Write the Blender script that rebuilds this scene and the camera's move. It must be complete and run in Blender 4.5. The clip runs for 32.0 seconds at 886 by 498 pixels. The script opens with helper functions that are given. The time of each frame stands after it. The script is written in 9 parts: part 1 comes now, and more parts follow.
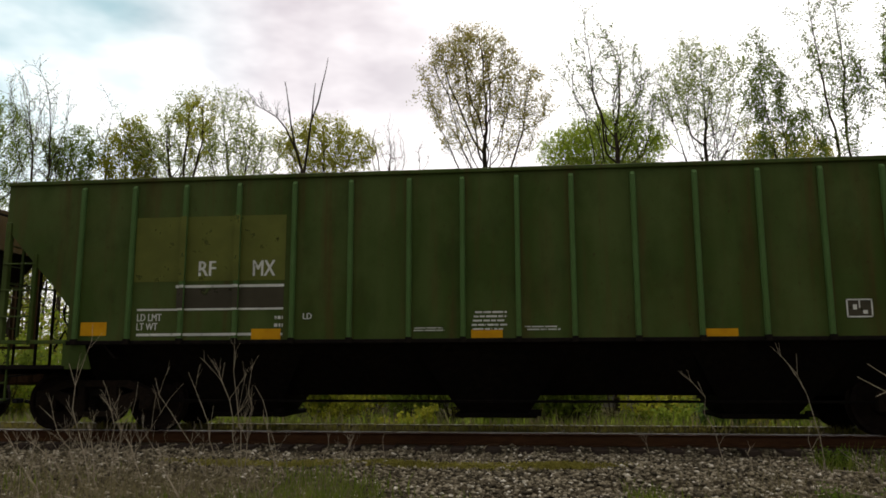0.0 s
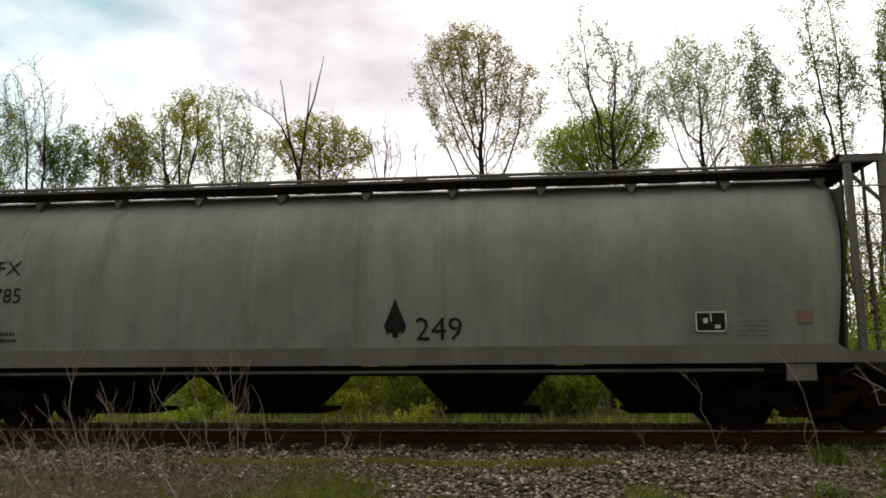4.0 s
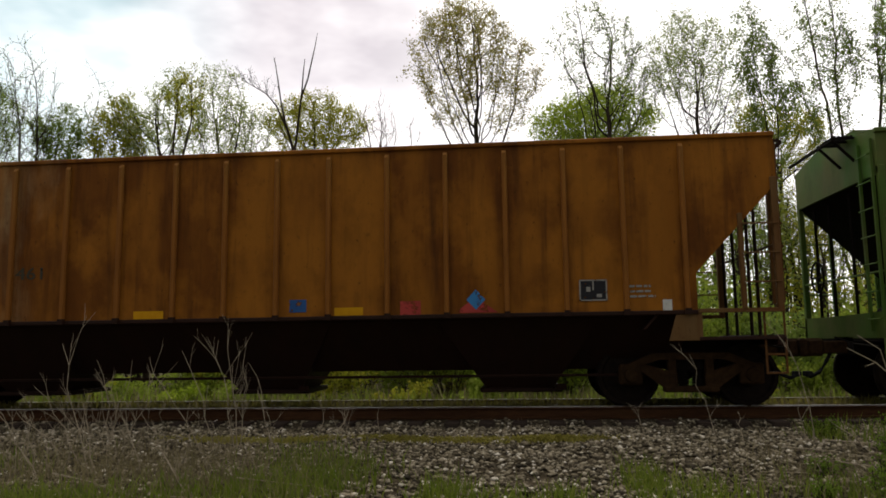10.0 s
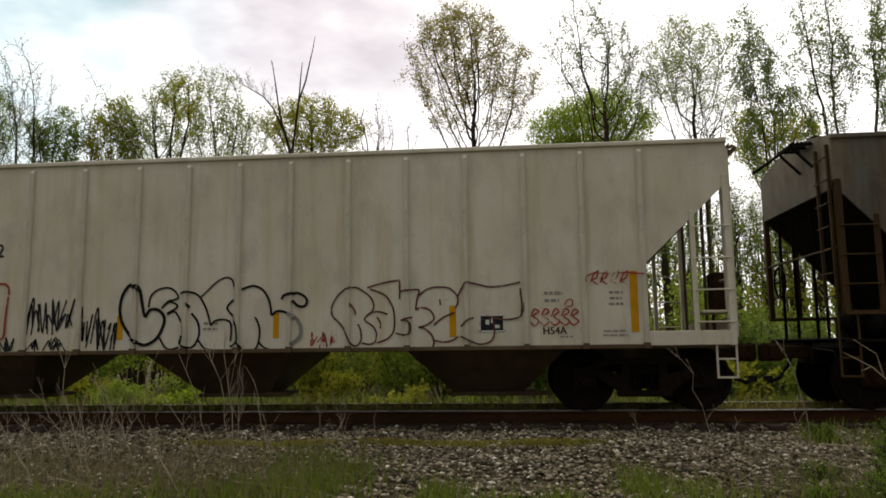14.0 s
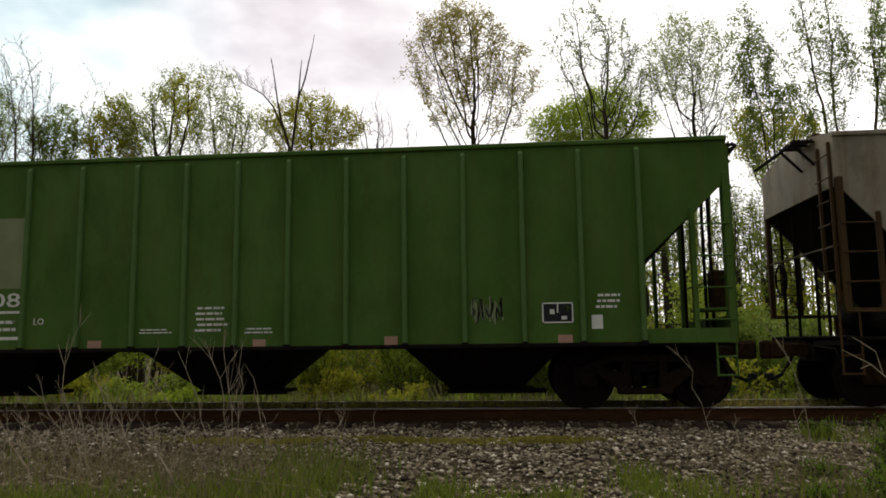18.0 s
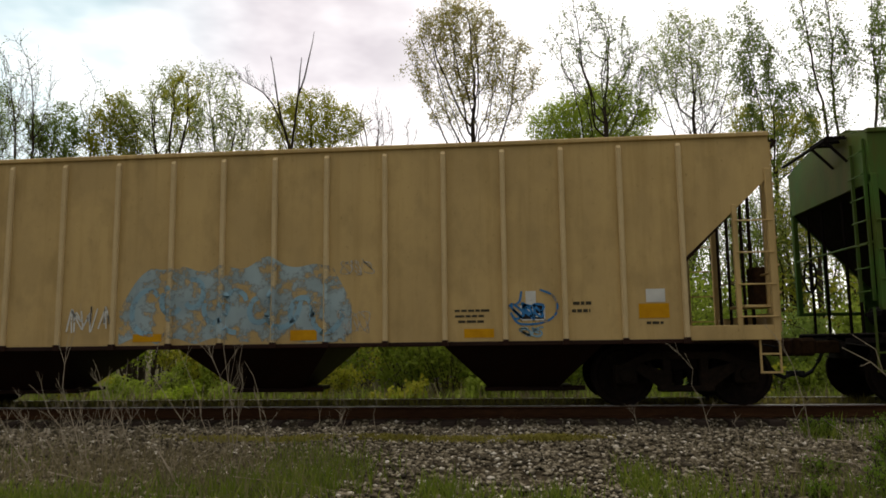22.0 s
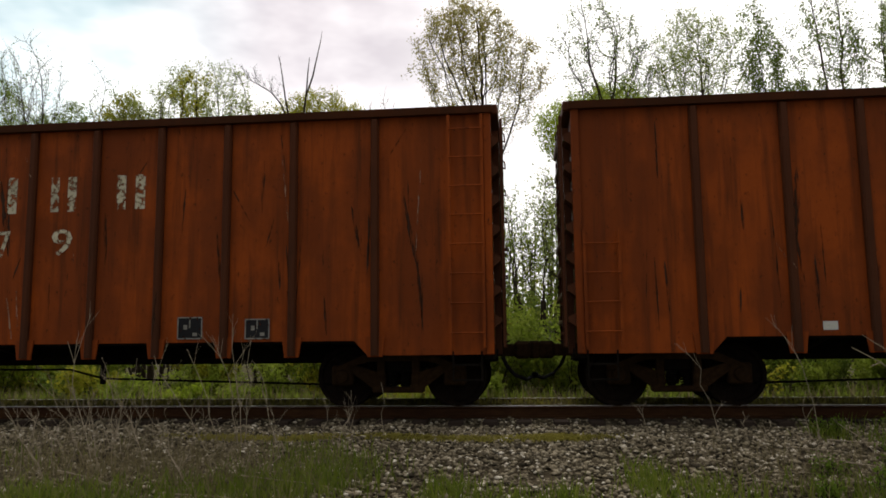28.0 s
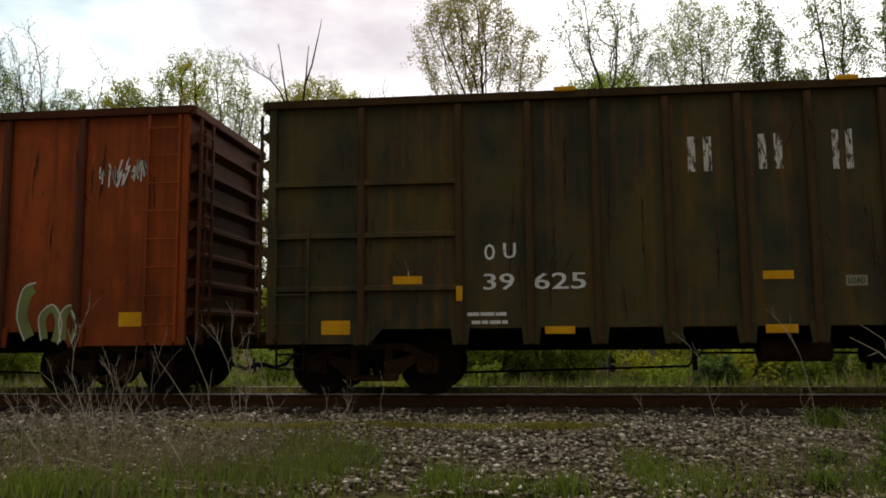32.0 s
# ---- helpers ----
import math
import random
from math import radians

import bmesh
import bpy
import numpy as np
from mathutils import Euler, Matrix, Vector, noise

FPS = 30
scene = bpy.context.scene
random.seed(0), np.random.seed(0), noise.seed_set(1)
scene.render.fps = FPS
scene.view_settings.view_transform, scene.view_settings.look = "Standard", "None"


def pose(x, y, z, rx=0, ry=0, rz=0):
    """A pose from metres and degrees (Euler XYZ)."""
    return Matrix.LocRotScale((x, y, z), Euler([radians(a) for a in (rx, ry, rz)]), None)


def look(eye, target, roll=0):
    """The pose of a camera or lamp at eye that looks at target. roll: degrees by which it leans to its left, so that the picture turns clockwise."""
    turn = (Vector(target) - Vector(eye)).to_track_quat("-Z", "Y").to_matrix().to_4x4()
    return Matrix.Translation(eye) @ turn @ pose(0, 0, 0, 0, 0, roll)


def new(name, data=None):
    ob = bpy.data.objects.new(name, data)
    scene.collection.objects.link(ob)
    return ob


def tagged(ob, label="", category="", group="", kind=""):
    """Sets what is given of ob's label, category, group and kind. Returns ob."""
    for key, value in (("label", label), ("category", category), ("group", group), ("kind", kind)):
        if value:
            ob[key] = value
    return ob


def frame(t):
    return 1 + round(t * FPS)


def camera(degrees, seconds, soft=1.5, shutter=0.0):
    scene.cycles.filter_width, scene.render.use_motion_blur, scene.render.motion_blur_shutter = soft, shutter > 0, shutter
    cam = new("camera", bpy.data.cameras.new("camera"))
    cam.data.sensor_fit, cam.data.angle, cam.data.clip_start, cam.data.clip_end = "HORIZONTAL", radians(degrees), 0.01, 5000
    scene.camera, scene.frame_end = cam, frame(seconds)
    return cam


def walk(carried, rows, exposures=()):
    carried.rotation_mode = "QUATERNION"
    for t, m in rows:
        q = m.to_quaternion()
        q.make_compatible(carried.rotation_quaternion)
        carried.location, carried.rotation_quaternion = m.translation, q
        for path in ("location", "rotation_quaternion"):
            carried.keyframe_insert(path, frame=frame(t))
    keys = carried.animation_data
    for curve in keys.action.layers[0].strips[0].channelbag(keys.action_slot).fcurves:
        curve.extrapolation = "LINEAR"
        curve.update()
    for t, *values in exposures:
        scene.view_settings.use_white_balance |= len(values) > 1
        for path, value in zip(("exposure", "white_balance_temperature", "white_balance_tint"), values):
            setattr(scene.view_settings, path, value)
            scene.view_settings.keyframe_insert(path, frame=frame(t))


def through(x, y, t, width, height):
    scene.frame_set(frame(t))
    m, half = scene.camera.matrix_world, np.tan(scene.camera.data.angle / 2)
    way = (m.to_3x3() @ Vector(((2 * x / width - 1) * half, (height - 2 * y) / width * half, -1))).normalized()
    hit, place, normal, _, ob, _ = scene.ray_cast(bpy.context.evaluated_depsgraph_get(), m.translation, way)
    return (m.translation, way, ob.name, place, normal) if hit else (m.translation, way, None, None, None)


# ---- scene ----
import collections

# camera: fixed place, small turns
cam = camera(61.42, 32.0, soft=1.7)
VIEW = [
    (0, 6.22, 8.95, -0.15), (0.5, 6.07, 8.7, -0.24), (1, 5.94, 8.97, -0.43), (1.5, 5.9, 9.1, -0.48), (2, 5.96, 9.15, -0.44),
    (2.5, 5.97, 9.09, -0.42), (3, 5.95, 8.95, -0.43), (3.5, 5.93, 8.84, -0.39), (5.5, 5.94, 8.76, -0.52), (6, 5.89, 8.64, -0.55),
    (6.5, 5.87, 8.6, -0.56), (7, 5.85, 8.52, -0.48), (7.5, 5.85, 8.41, -0.41), (8, 5.86, 8.44, -0.44), (8.5, 5.89, 8.45, -0.46),
    (9, 5.9, 8.47, -0.45), (9.5, 5.91, 8.45, -0.46), (10, 5.65, 7.11, -0.8), (10.5, 5.58, 7.59, -0.67), (11, 5.43, 7.49, -0.68),
    (11.5, 5.42, 7.46, -0.7), (12, 5.47, 7.53, -0.7), (12.5, 5.48, 7.61, -0.68), (13, 5.38, 7.47, -0.7), (13.5, 5.37, 7.37, -0.71),
    (14, 5.42, 7.38, -0.7), (14.5, 5.38, 7.39, -0.74), (16.5, 5.4, 7.27, -0.74), (17, 5.4, 7.26, -0.68), (17.5, 5.39, 7.25, -0.7),
    (18, 5.39, 7.21, -0.71), (18.5, 5.42, 7.18, -0.67), (19, 5.4, 7.13, -0.69), (19.5, 5.4, 7.09, -0.7), (20, 5.39, 7, -0.69),
    (20.5, 5.38, 6.97, -0.71), (21, 5.39, 7, -0.71), (21.5, 5.4, 7.06, -0.71), (22, 5.39, 7.04, -0.72), (22.5, 5.43, 6.98, -0.71),
    (23, 5.59, 7, -0.57), (23.5, 5.63, 7.02, -0.57), (24, 5.61, 7, -0.58), (24.5, 5.65, 6.93, -0.61), (25, 5.85, 7.36, -0.97),
    (25.5, 5.87, 7.12, -0.77), (27.5, 5.95, 7.02, -0.66), (28, 5.98, 7.01, -0.64), (28.5, 5.96, 6.9, -0.62), (29, 5.95, 6.65, -0.6),
    (29.5, 5.98, 6.48, -0.53), (30, 5.99, 6.51, -0.52), (30.5, 6.01, 6.53, -0.48), (31, 6.03, 6.43, -0.52), (31.5, 5.99, 6.38, -0.49),
    (32, 5.94, 6.15, -0.48),
]
EYE = (0.0, 0.0, 1.007)
walk(cam, [(t, pose(*EYE, 90 + up, 0, left) @ pose(0, 0, 0, 0, 0, roll)) for t, left, up, roll in VIEW])

# ---- world and light: bright overcast, sun veiled behind the far trees ----
world = bpy.data.worlds.new("overcast_sky")
scene.world = world
world.use_nodes = True


def build_sky():
    nt = world.node_tree
    nt.nodes.clear()
    out = nt.nodes.new("ShaderNodeOutputWorld")
    bg = nt.nodes.new("ShaderNodeBackground")
    sky = nt.nodes.new("ShaderNodeTexSky")
    sky.sky_type, sky.sun_disc = "NISHITA", False
    sky.sun_elevation, sky.sun_rotation = radians(51), radians(-7)
    co = nt.nodes.new("ShaderNodeTexCoord")
    mp = nt.nodes.new("ShaderNodeMapping")
    mp.inputs["Scale"].default_value = (1.0, 1.0, 2.2)
    mp.inputs["Location"].default_value = (0.35, 0.1, 0.0)
    n1 = nt.nodes.new("ShaderNodeTexNoise")
    n1.inputs["Scale"].default_value, n1.inputs["Detail"].default_value, n1.inputs["Roughness"].default_value = 2.6, 5, 0.5
    ramp = nt.nodes.new("ShaderNodeValToRGB")
    ramp.color_ramp.elements[0].position, ramp.color_ramp.elements[0].color = 0.36, (0.75, 0.70, 0.665, 1)
    ramp.color_ramp.elements[1].position, ramp.color_ramp.elements[1].color = 0.60, (1.05, 1.0, 0.95, 1)
    mix = nt.nodes.new("ShaderNodeMix")
    mix.data_type = "RGBA"
    mix.inputs["Factor"].default_value = 0.90
    sc = nt.nodes.new("ShaderNodeVectorMath")
    sc.operation = "SCALE"
    sc.inputs["Scale"].default_value = 0.14
    # cloud cover is brighter towards the veiled sun
    dot = nt.nodes.new("ShaderNodeVectorMath")
    dot.operation = "DOT_PRODUCT"
    dot.inputs[1].default_value = Vector((-0.08, 0.62, 0.78)).normalized()
    glow = nt.nodes.new("ShaderNodeMapRange")
    glow.interpolation_type = "SMOOTHSTEP"
    glow.inputs["From Min"].default_value, glow.inputs["From Max"].default_value = -0.25, 0.75
    glow.inputs["To Min"].default_value, glow.inputs["To Max"].default_value = 0.19, 1.0
    nt.links.new(co.outputs["Generated"], dot.inputs[0])
    nt.links.new(dot.outputs["Value"], glow.inputs["Value"])
    dim = nt.nodes.new("ShaderNodeVectorMath")
    dim.operation = "SCALE"
    nt.links.new(co.outputs["Generated"], mp.inputs["Vector"])
    nt.links.new(mp.outputs["Vector"], n1.inputs["Vector"])
    nt.links.new(n1.outputs["Fac"], ramp.inputs["Fac"])
    nt.links.new(glow.outputs["Result"], dim.inputs["Scale"])
    # a soft grey bank and a paler blue break in the cloud
    def bank(direction, near, tint, colour):
        d = nt.nodes.new("ShaderNodeVectorMath")
        d.operation = "DOT_PRODUCT"
        d.inputs[1].default_value = Vector(direction).normalized()
        nt.links.new(co.outputs["Generated"], d.inputs[0])
        mr = nt.nodes.new("ShaderNodeMapRange")
        mr.interpolation_type = "SMOOTHSTEP"
        mr.inputs["From Min"].default_value, mr.inputs["From Max"].default_value = near, 1.0
        nt.links.new(d.outputs["Value"], mr.inputs["Value"])
        mu = nt.nodes.new("ShaderNodeMath")
        mu.operation = "MULTIPLY"
        nt.links.new(mr.outputs["Result"], mu.inputs[0])
        rag = nt.nodes.new("ShaderNodeMapRange")
        rag.inputs["From Min"].default_value, rag.inputs["From Max"].default_value = 0.40, 0.60
        rag.inputs["To Min"].default_value, rag.inputs["To Max"].default_value = 1.0, 0.15
        nt.links.new(n1.outputs["Fac"], rag.inputs["Value"])
        nt.links.new(rag.outputs["Result"], mu.inputs[1])
        mm = nt.nodes.new("ShaderNodeMix")
        mm.data_type = "RGBA"
        mm.blend_type = "MULTIPLY"
        mm.inputs["B"].default_value = (*tint, 1)
        nt.links.new(mu.outputs[0], mm.inputs["Factor"])
        nt.links.new(colour, mm.inputs["A"])
        return mm.outputs["Result"]

    cloud = bank((-0.27, 0.88, 0.40), 0.972, (0.56, 0.52, 0.55), ramp.outputs["Color"])
    cloud = bank((-0.60, 0.72, 0.40), 0.94, (0.30, 0.50, 0.55), cloud)
    nt.links.new(cloud, dim.inputs[0])
    nt.links.new(sky.outputs["Color"], sc.inputs[0])
    nt.links.new(sc.outputs["Vector"], mix.inputs["A"])
    nt.links.new(dim.outputs["Vector"], mix.inputs["B"])
    nt.links.new(mix.outputs["Result"], bg.inputs["Color"])
    bg.inputs["Strength"].default_value = 1.60
    nt.links.new(bg.outputs["Background"], out.inputs["Surface"])


build_sky()
sun = new("sun", bpy.data.lights.new("sun", "SUN"))
sun.data.energy, sun.data.angle, sun.data.color = 1.0, radians(16), (1.0, 0.94, 0.84)
sun.matrix_world = look((-4, 31, 39), (0, 0, 0))


# ---- materials ----
def node_set(name):
    m = bpy.data.materials.new(name)
    m.use_nodes = True
    nt = m.node_tree
    return m, nt, nt.nodes["Principled BSDF"]


def noise_tex(nt, scale, detail=3.0, stretch=(1, 1, 1), rough=0.55, shift=0.0):
    co = nt.nodes.new("ShaderNodeTexCoord")
    mp = nt.nodes.new("ShaderNodeMapping")
    mp.inputs["Scale"].default_value = stretch
    mp.inputs["Location"].default_value = (shift, shift * 0.7, shift * 0.3)
    n = nt.nodes.new("ShaderNodeTexNoise")
    n.inputs["Scale"].default_value, n.inputs["Detail"].default_value, n.inputs["Roughness"].default_value = scale, detail, rough
    nt.links.new(co.outputs["Object"], mp.inputs["Vector"])
    nt.links.new(mp.outputs["Vector"], n.inputs["Vector"])
    return n.outputs["Fac"]


def ramp_of(nt, fac, lo, hi):
    r = nt.nodes.new("ShaderNodeMapRange")
    r.inputs["From Min"].default_value, r.inputs["From Max"].default_value = lo, hi
    nt.links.new(fac, r.inputs["Value"])
    return r.outputs["Result"]


def times(nt, a, b):
    n = nt.nodes.new("ShaderNodeMath")
    n.operation = "MULTIPLY"
    for i, v in enumerate((a, b)):
        if isinstance(v, (int, float)):
            n.inputs[i].default_value = v
        else:
            nt.links.new(v, n.inputs[i])
    return n.outputs[0]


def blend(nt, fac, a, b):
    n = nt.nodes.new("ShaderNodeMix")
    n.data_type = "RGBA"
    for sock, v in (("Factor", fac), ("A", a), ("B", b)):
        if isinstance(v, (int, float)):
            n.inputs[sock].default_value = v
        elif isinstance(v, tuple):
            n.inputs[sock].default_value = (*v, 1)
        else:
            nt.links.new(v, n.inputs[sock])
    return n.outputs["Result"]


def bump(nt, bsdf, fac, strength, distance=0.01):
    b = nt.nodes.new("ShaderNodeBump")
    b.inputs["Strength"].default_value, b.inputs["Distance"].default_value = strength, distance
    nt.links.new(fac, b.inputs["Height"])
    nt.links.new(b.outputs["Normal"], bsdf.inputs["Normal"])


def steel_paint(name, base, fade, rust, faded=0.5, rusted=0.35, rough=0.55, shift=0.0, pitch=0.0, drips=0.3, spots=0.9, bloom=None, worn=None):
    """Weathered paint on sheet steel: broad fading, streaks that run down, rust specks. pitch: worn spots once a panel, in the bloom colour. worn: another colour that shows from one x to another."""
    m, nt, p = node_set(name)
    broad = ramp_of(nt, noise_tex(nt, 0.6, 5, (1, 1, 0.8), 0.62, shift), 0.45, 0.57)
    col = blend(nt, times(nt, broad, faded), base, fade)
    if worn:
        co = nt.nodes.new("ShaderNodeTexCoord")
        sep = nt.nodes.new("ShaderNodeSeparateXYZ")
        nt.links.new(co.outputs["Object"], sep.inputs[0])
        add = nt.nodes.new("ShaderNodeMath")
        add.operation = "ADD"
        nt.links.new(sep.outputs["X"], add.inputs[0])
        nt.links.new(times(nt, noise_tex(nt, 1.1, 5, (1.6, 1, 0.5), 0.65, shift + 17), 4.0), add.inputs[1])
        reach = nt.nodes.new("ShaderNodeMapRange")
        reach.interpolation_type = "SMOOTHSTEP"
        reach.inputs["From Min"].default_value, reach.inputs["From Max"].default_value = worn[1] + 2, worn[2] + 2
        nt.links.new(add.outputs[0], reach.inputs["Value"])
        col = blend(nt, times(nt, reach.outputs["Result"], 0.92), col, worn[0])
    if pitch:
        co = nt.nodes.new("ShaderNodeTexCoord")
        sep = nt.nodes.new("ShaderNodeSeparateXYZ")
        nt.links.new(co.outputs["Object"], sep.inputs[0])
        wave = nt.nodes.new("ShaderNodeMath")
        wave.operation = "COSINE"
        nt.links.new(times(nt, sep.outputs["X"], 2 * math.pi / pitch), wave.inputs[0])
        spot = ramp_of(nt, wave.outputs[0], -0.25, 1.0)
        spot = times(nt, spot, ramp_of(nt, noise_tex(nt, 1.25, 3, (0.9, 1, 0.8), 0.55, shift + 9), 0.40, 0.64))
        col = blend(nt, times(nt, spot, spots), col, bloom or fade)
    streak = ramp_of(nt, noise_tex(nt, 1.0, 5, (5.5, 1, 0.33), 0.65, shift + 3), 0.50, 0.74)
    col = blend(nt, times(nt, streak, rusted), col, rust)
    soil = ramp_of(nt, noise_tex(nt, 0.9, 5, (0.8, 1, 1.2), 0.7, shift + 21), 0.50, 0.66)
    col = blend(nt, times(nt, soil, 0.45 * rusted), col, tuple(0.5 * (c + d) for c, d in zip(base, rust)))
    drip = ramp_of(nt, noise_tex(nt, 1.0, 4, (1.5, 1, 0.28), 0.6, shift + 13), 0.46, 0.60)
    col = blend(nt, times(nt, drip, drips), col, fade)
    blot = ramp_of(nt, noise_tex(nt, 2.3, 4, (1, 1, 0.55), 0.62, shift + 11), 0.50, 0.68)
    col = blend(nt, times(nt, blot, 0.34), col, tuple(c * 0.5 for c in base))
    fine = noise_tex(nt, 14, 5, (1, 1, 0.6), 0.7, shift + 5)
    col = blend(nt, times(nt, ramp_of(nt, fine, 0.60, 0.74), rusted), col, tuple(c * 0.55 for c in rust))
    nt.links.new(col, p.inputs["Base Color"])
    p.inputs["Roughness"].default_value = rough
    p.inputs["Specular IOR Level"].default_value = 0.09
    dents = noise_tex(nt, 1.7, 3, (1, 1, 0.7), 0.5, shift + 7)
    bump(nt, p, blend(nt, 0.25, dents, fine), 0.35, 0.02)
    return m


def dull(name, base, other, scale=8.0, rough=0.8, metal=0.0, relief=0.4, stretch=(1, 1, 1)):
    """A plain rough surface with two tones and relief."""
    m, nt, p = node_set(name)
    n = noise_tex(nt, scale, 5, stretch, 0.65)
    b = noise_tex(nt, scale * 0.13, 3, stretch, 0.5, 4)
    col = blend(nt, ramp_of(nt, n, 0.35, 0.7), base, other)
    col = blend(nt, times(nt, ramp_of(nt, b, 0.4, 0.65), 0.5), col, tuple(c * 0.7 for c in base))
    nt.links.new(col, p.inputs["Base Color"])
    p.inputs["Roughness"].default_value, p.inputs["Metallic"].default_value = rough, metal
    p.inputs["Specular IOR Level"].default_value = 0.06
    bump(nt, p, n, relief, 0.02)
    return m


def worn_paint(name, base, keep=0.5, scale=9.0, rough=0.6, stretch=(1, 1, 1)):
    """Thin paint that is worn through in places to what lies under it."""
    m, nt, p = node_set(name)
    fine = noise_tex(nt, scale, 5, stretch, 0.7)
    col = blend(nt, ramp_of(nt, noise_tex(nt, 2.0, 3), 0.35, 0.7), base, tuple(c * 0.7 for c in base))
    nt.links.new(col, p.inputs["Base Color"])
    p.inputs["Roughness"].default_value = rough
    p.inputs["Specular IOR Level"].default_value = 0.1
    nt.links.new(ramp_of(nt, fine, keep - 0.02, keep + 0.1), p.inputs["Alpha"])
    return m


def leaf_stuff(name, a, b, through=0.55):
    m, nt, p = node_set(name)
    geo = nt.nodes.new("ShaderNodeNewGeometry")
    col = blend(nt, geo.outputs["Random Per Island"], a, b)
    col = blend(nt, times(nt, ramp_of(nt, noise_tex(nt, 0.5, 3), 0.4, 0.65), 0.4), col, tuple(c * 0.6 for c in a))
    nt.links.new(col, p.inputs["Base Color"])
    p.inputs["Roughness"].default_value = 0.7
    p.inputs["Specular IOR Level"].default_value = 0.1
    tr = nt.nodes.new("ShaderNodeBsdfTranslucent")
    nt.links.new(col, tr.inputs["Color"])
    mx = nt.nodes.new("ShaderNodeMixShader")
    mx.inputs[0].default_value = through
    out = nt.nodes["Material Output"]
    nt.links.new(p.outputs[0], mx.inputs[1])
    nt.links.new(tr.outputs[0], mx.inputs[2])
    nt.links.new(mx.outputs[0], out.inputs["Surface"])
    return m


MARK = {
    "smudge": worn_paint("brown_smudge", (0.10, 0.075, 0.045), 0.46, 3.5),
    "greywash": worn_paint("grey_undercoat", (0.24, 0.225, 0.19), 0.36, 1.5, stretch=(1.4, 1, 0.7)),
    "sagewash": worn_paint("olive_grey_undercoat", (0.16, 0.155, 0.095), 0.36, 1.5, stretch=(1.4, 1, 0.7)),
    "maroon": worn_paint("dark_red_spray", (0.13, 0.05, 0.045), 0.33, 8),
    "sage2": worn_paint("olive_green_spray", (0.16, 0.19, 0.06), 0.22, 5),
    "ochregreen": worn_paint("yellow_green_spray", (0.26, 0.25, 0.06), 0.25, 5),
    "sprayblack": worn_paint("black_spray", (0.014, 0.012, 0.010), 0.15, 5),
    "spraywhite": worn_paint("white_spray", (0.50, 0.47, 0.38), 0.22, 6),
    "paleolive": worn_paint("pale_olive_spray", (0.36, 0.36, 0.18), 0.30, 6),
    "sprayblue": worn_paint("soft_blue_spray", (0.26, 0.42, 0.50), 0.40, 5),
    "scuff": worn_paint("pale_scuffed_paint", (0.42, 0.30, 0.20), 0.50, 7, stretch=(3, 1, 0.4)),
    "scrape": worn_paint("scraped_dark_steel", (0.050, 0.024, 0.013), 0.46, 3.2, stretch=(3, 1, 0.35)),
    "white": worn_paint("white_marking_paint", (0.62, 0.62, 0.56), 0.32),
    "whitewash": worn_paint("streaked_white_paint", (0.50, 0.47, 0.40), 0.43, 7, stretch=(3, 1, 0.7)),
    "cream": worn_paint("cream_marking_paint", (0.60, 0.55, 0.40), 0.44, 11),
    "grey": worn_paint("grey_marking_paint", (0.26, 0.25, 0.22), 0.36),
    "black": worn_paint("black_marking_paint", (0.02, 0.02, 0.022), 0.33),
    "soot": worn_paint("dark_overpaint", (0.055, 0.048, 0.030), 0.30, 3),
    "olive": worn_paint("olive_overpaint", (0.115, 0.125, 0.025), 0.30, 4),
    "sage": worn_paint("sage_overpaint", (0.17, 0.20, 0.105), 0.16, 2),
    "sageplate": worn_paint("pale_sage_sign_paint", (0.22, 0.23, 0.13), 0.20, 3),
    "green2": worn_paint("light_green_overpaint", (0.070, 0.150, 0.035), 0.27, 3),
    "tan": worn_paint("tan_overpaint", (0.20, 0.155, 0.07), 0.45, 4),
    "pink": worn_paint("faded_pink_sticker", (0.34, 0.21, 0.15), 0.2),
    "yellow": dull("yellow_reflective_tape", (0.58, 0.29, 0.008), (0.46, 0.21, 0.006), 6, 0.5, 0, 0.1),
    "blue": worn_paint("blue_overpaint", (0.03, 0.09, 0.24), 0.40, 5),
    "bluepaint": worn_paint("blue_spray", (0.04, 0.18, 0.40), 0.36, 8),
    "skyblue": worn_paint("pale_blue_spray", (0.34, 0.43, 0.44), 0.44, 2.6),
    "paleblue": worn_paint("grey_blue_spray", (0.26, 0.30, 0.31), 0.36, 6),
    "red": worn_paint("red_spray", (0.36, 0.05, 0.04), 0.38, 8),
    "rust": worn_paint("rusty_lettering", (0.30, 0.13, 0.07), 0.48, 9),
    "ochre": worn_paint("ochre_spray", (0.42, 0.30, 0.05), 0.36, 6),
    "lilac": worn_paint("lilac_spray", (0.42, 0.38, 0.42), 0.30, 8),
}
# blacker than grime alone: shade under the cars is put into this colour
DARK = dull("shaded_grimy_steel", (0.006, 0.005, 0.004), (0.014, 0.010, 0.007), 9, 0.85, 0, 0.5)
RUSTY = dull("rusty_cast_steel", (0.024, 0.013, 0.006), (0.055, 0.029, 0.012), 12, 0.9, 0, 0.6)
SOOTY = dull("sooty_cast_steel", (0.012, 0.009, 0.006), (0.026, 0.016, 0.010), 12, 0.9, 0, 0.6)
WHEEL = dull("oily_wheel_steel", (0.009, 0.006, 0.005), (0.022, 0.014, 0.009), 10, 0.7, 0.2, 0.4)
TREAD = dull("polished_wheel_tread", (0.82, 0.80, 0.75), (0.68, 0.65, 0.58), 20, 0.35, 0.25, 0.05)
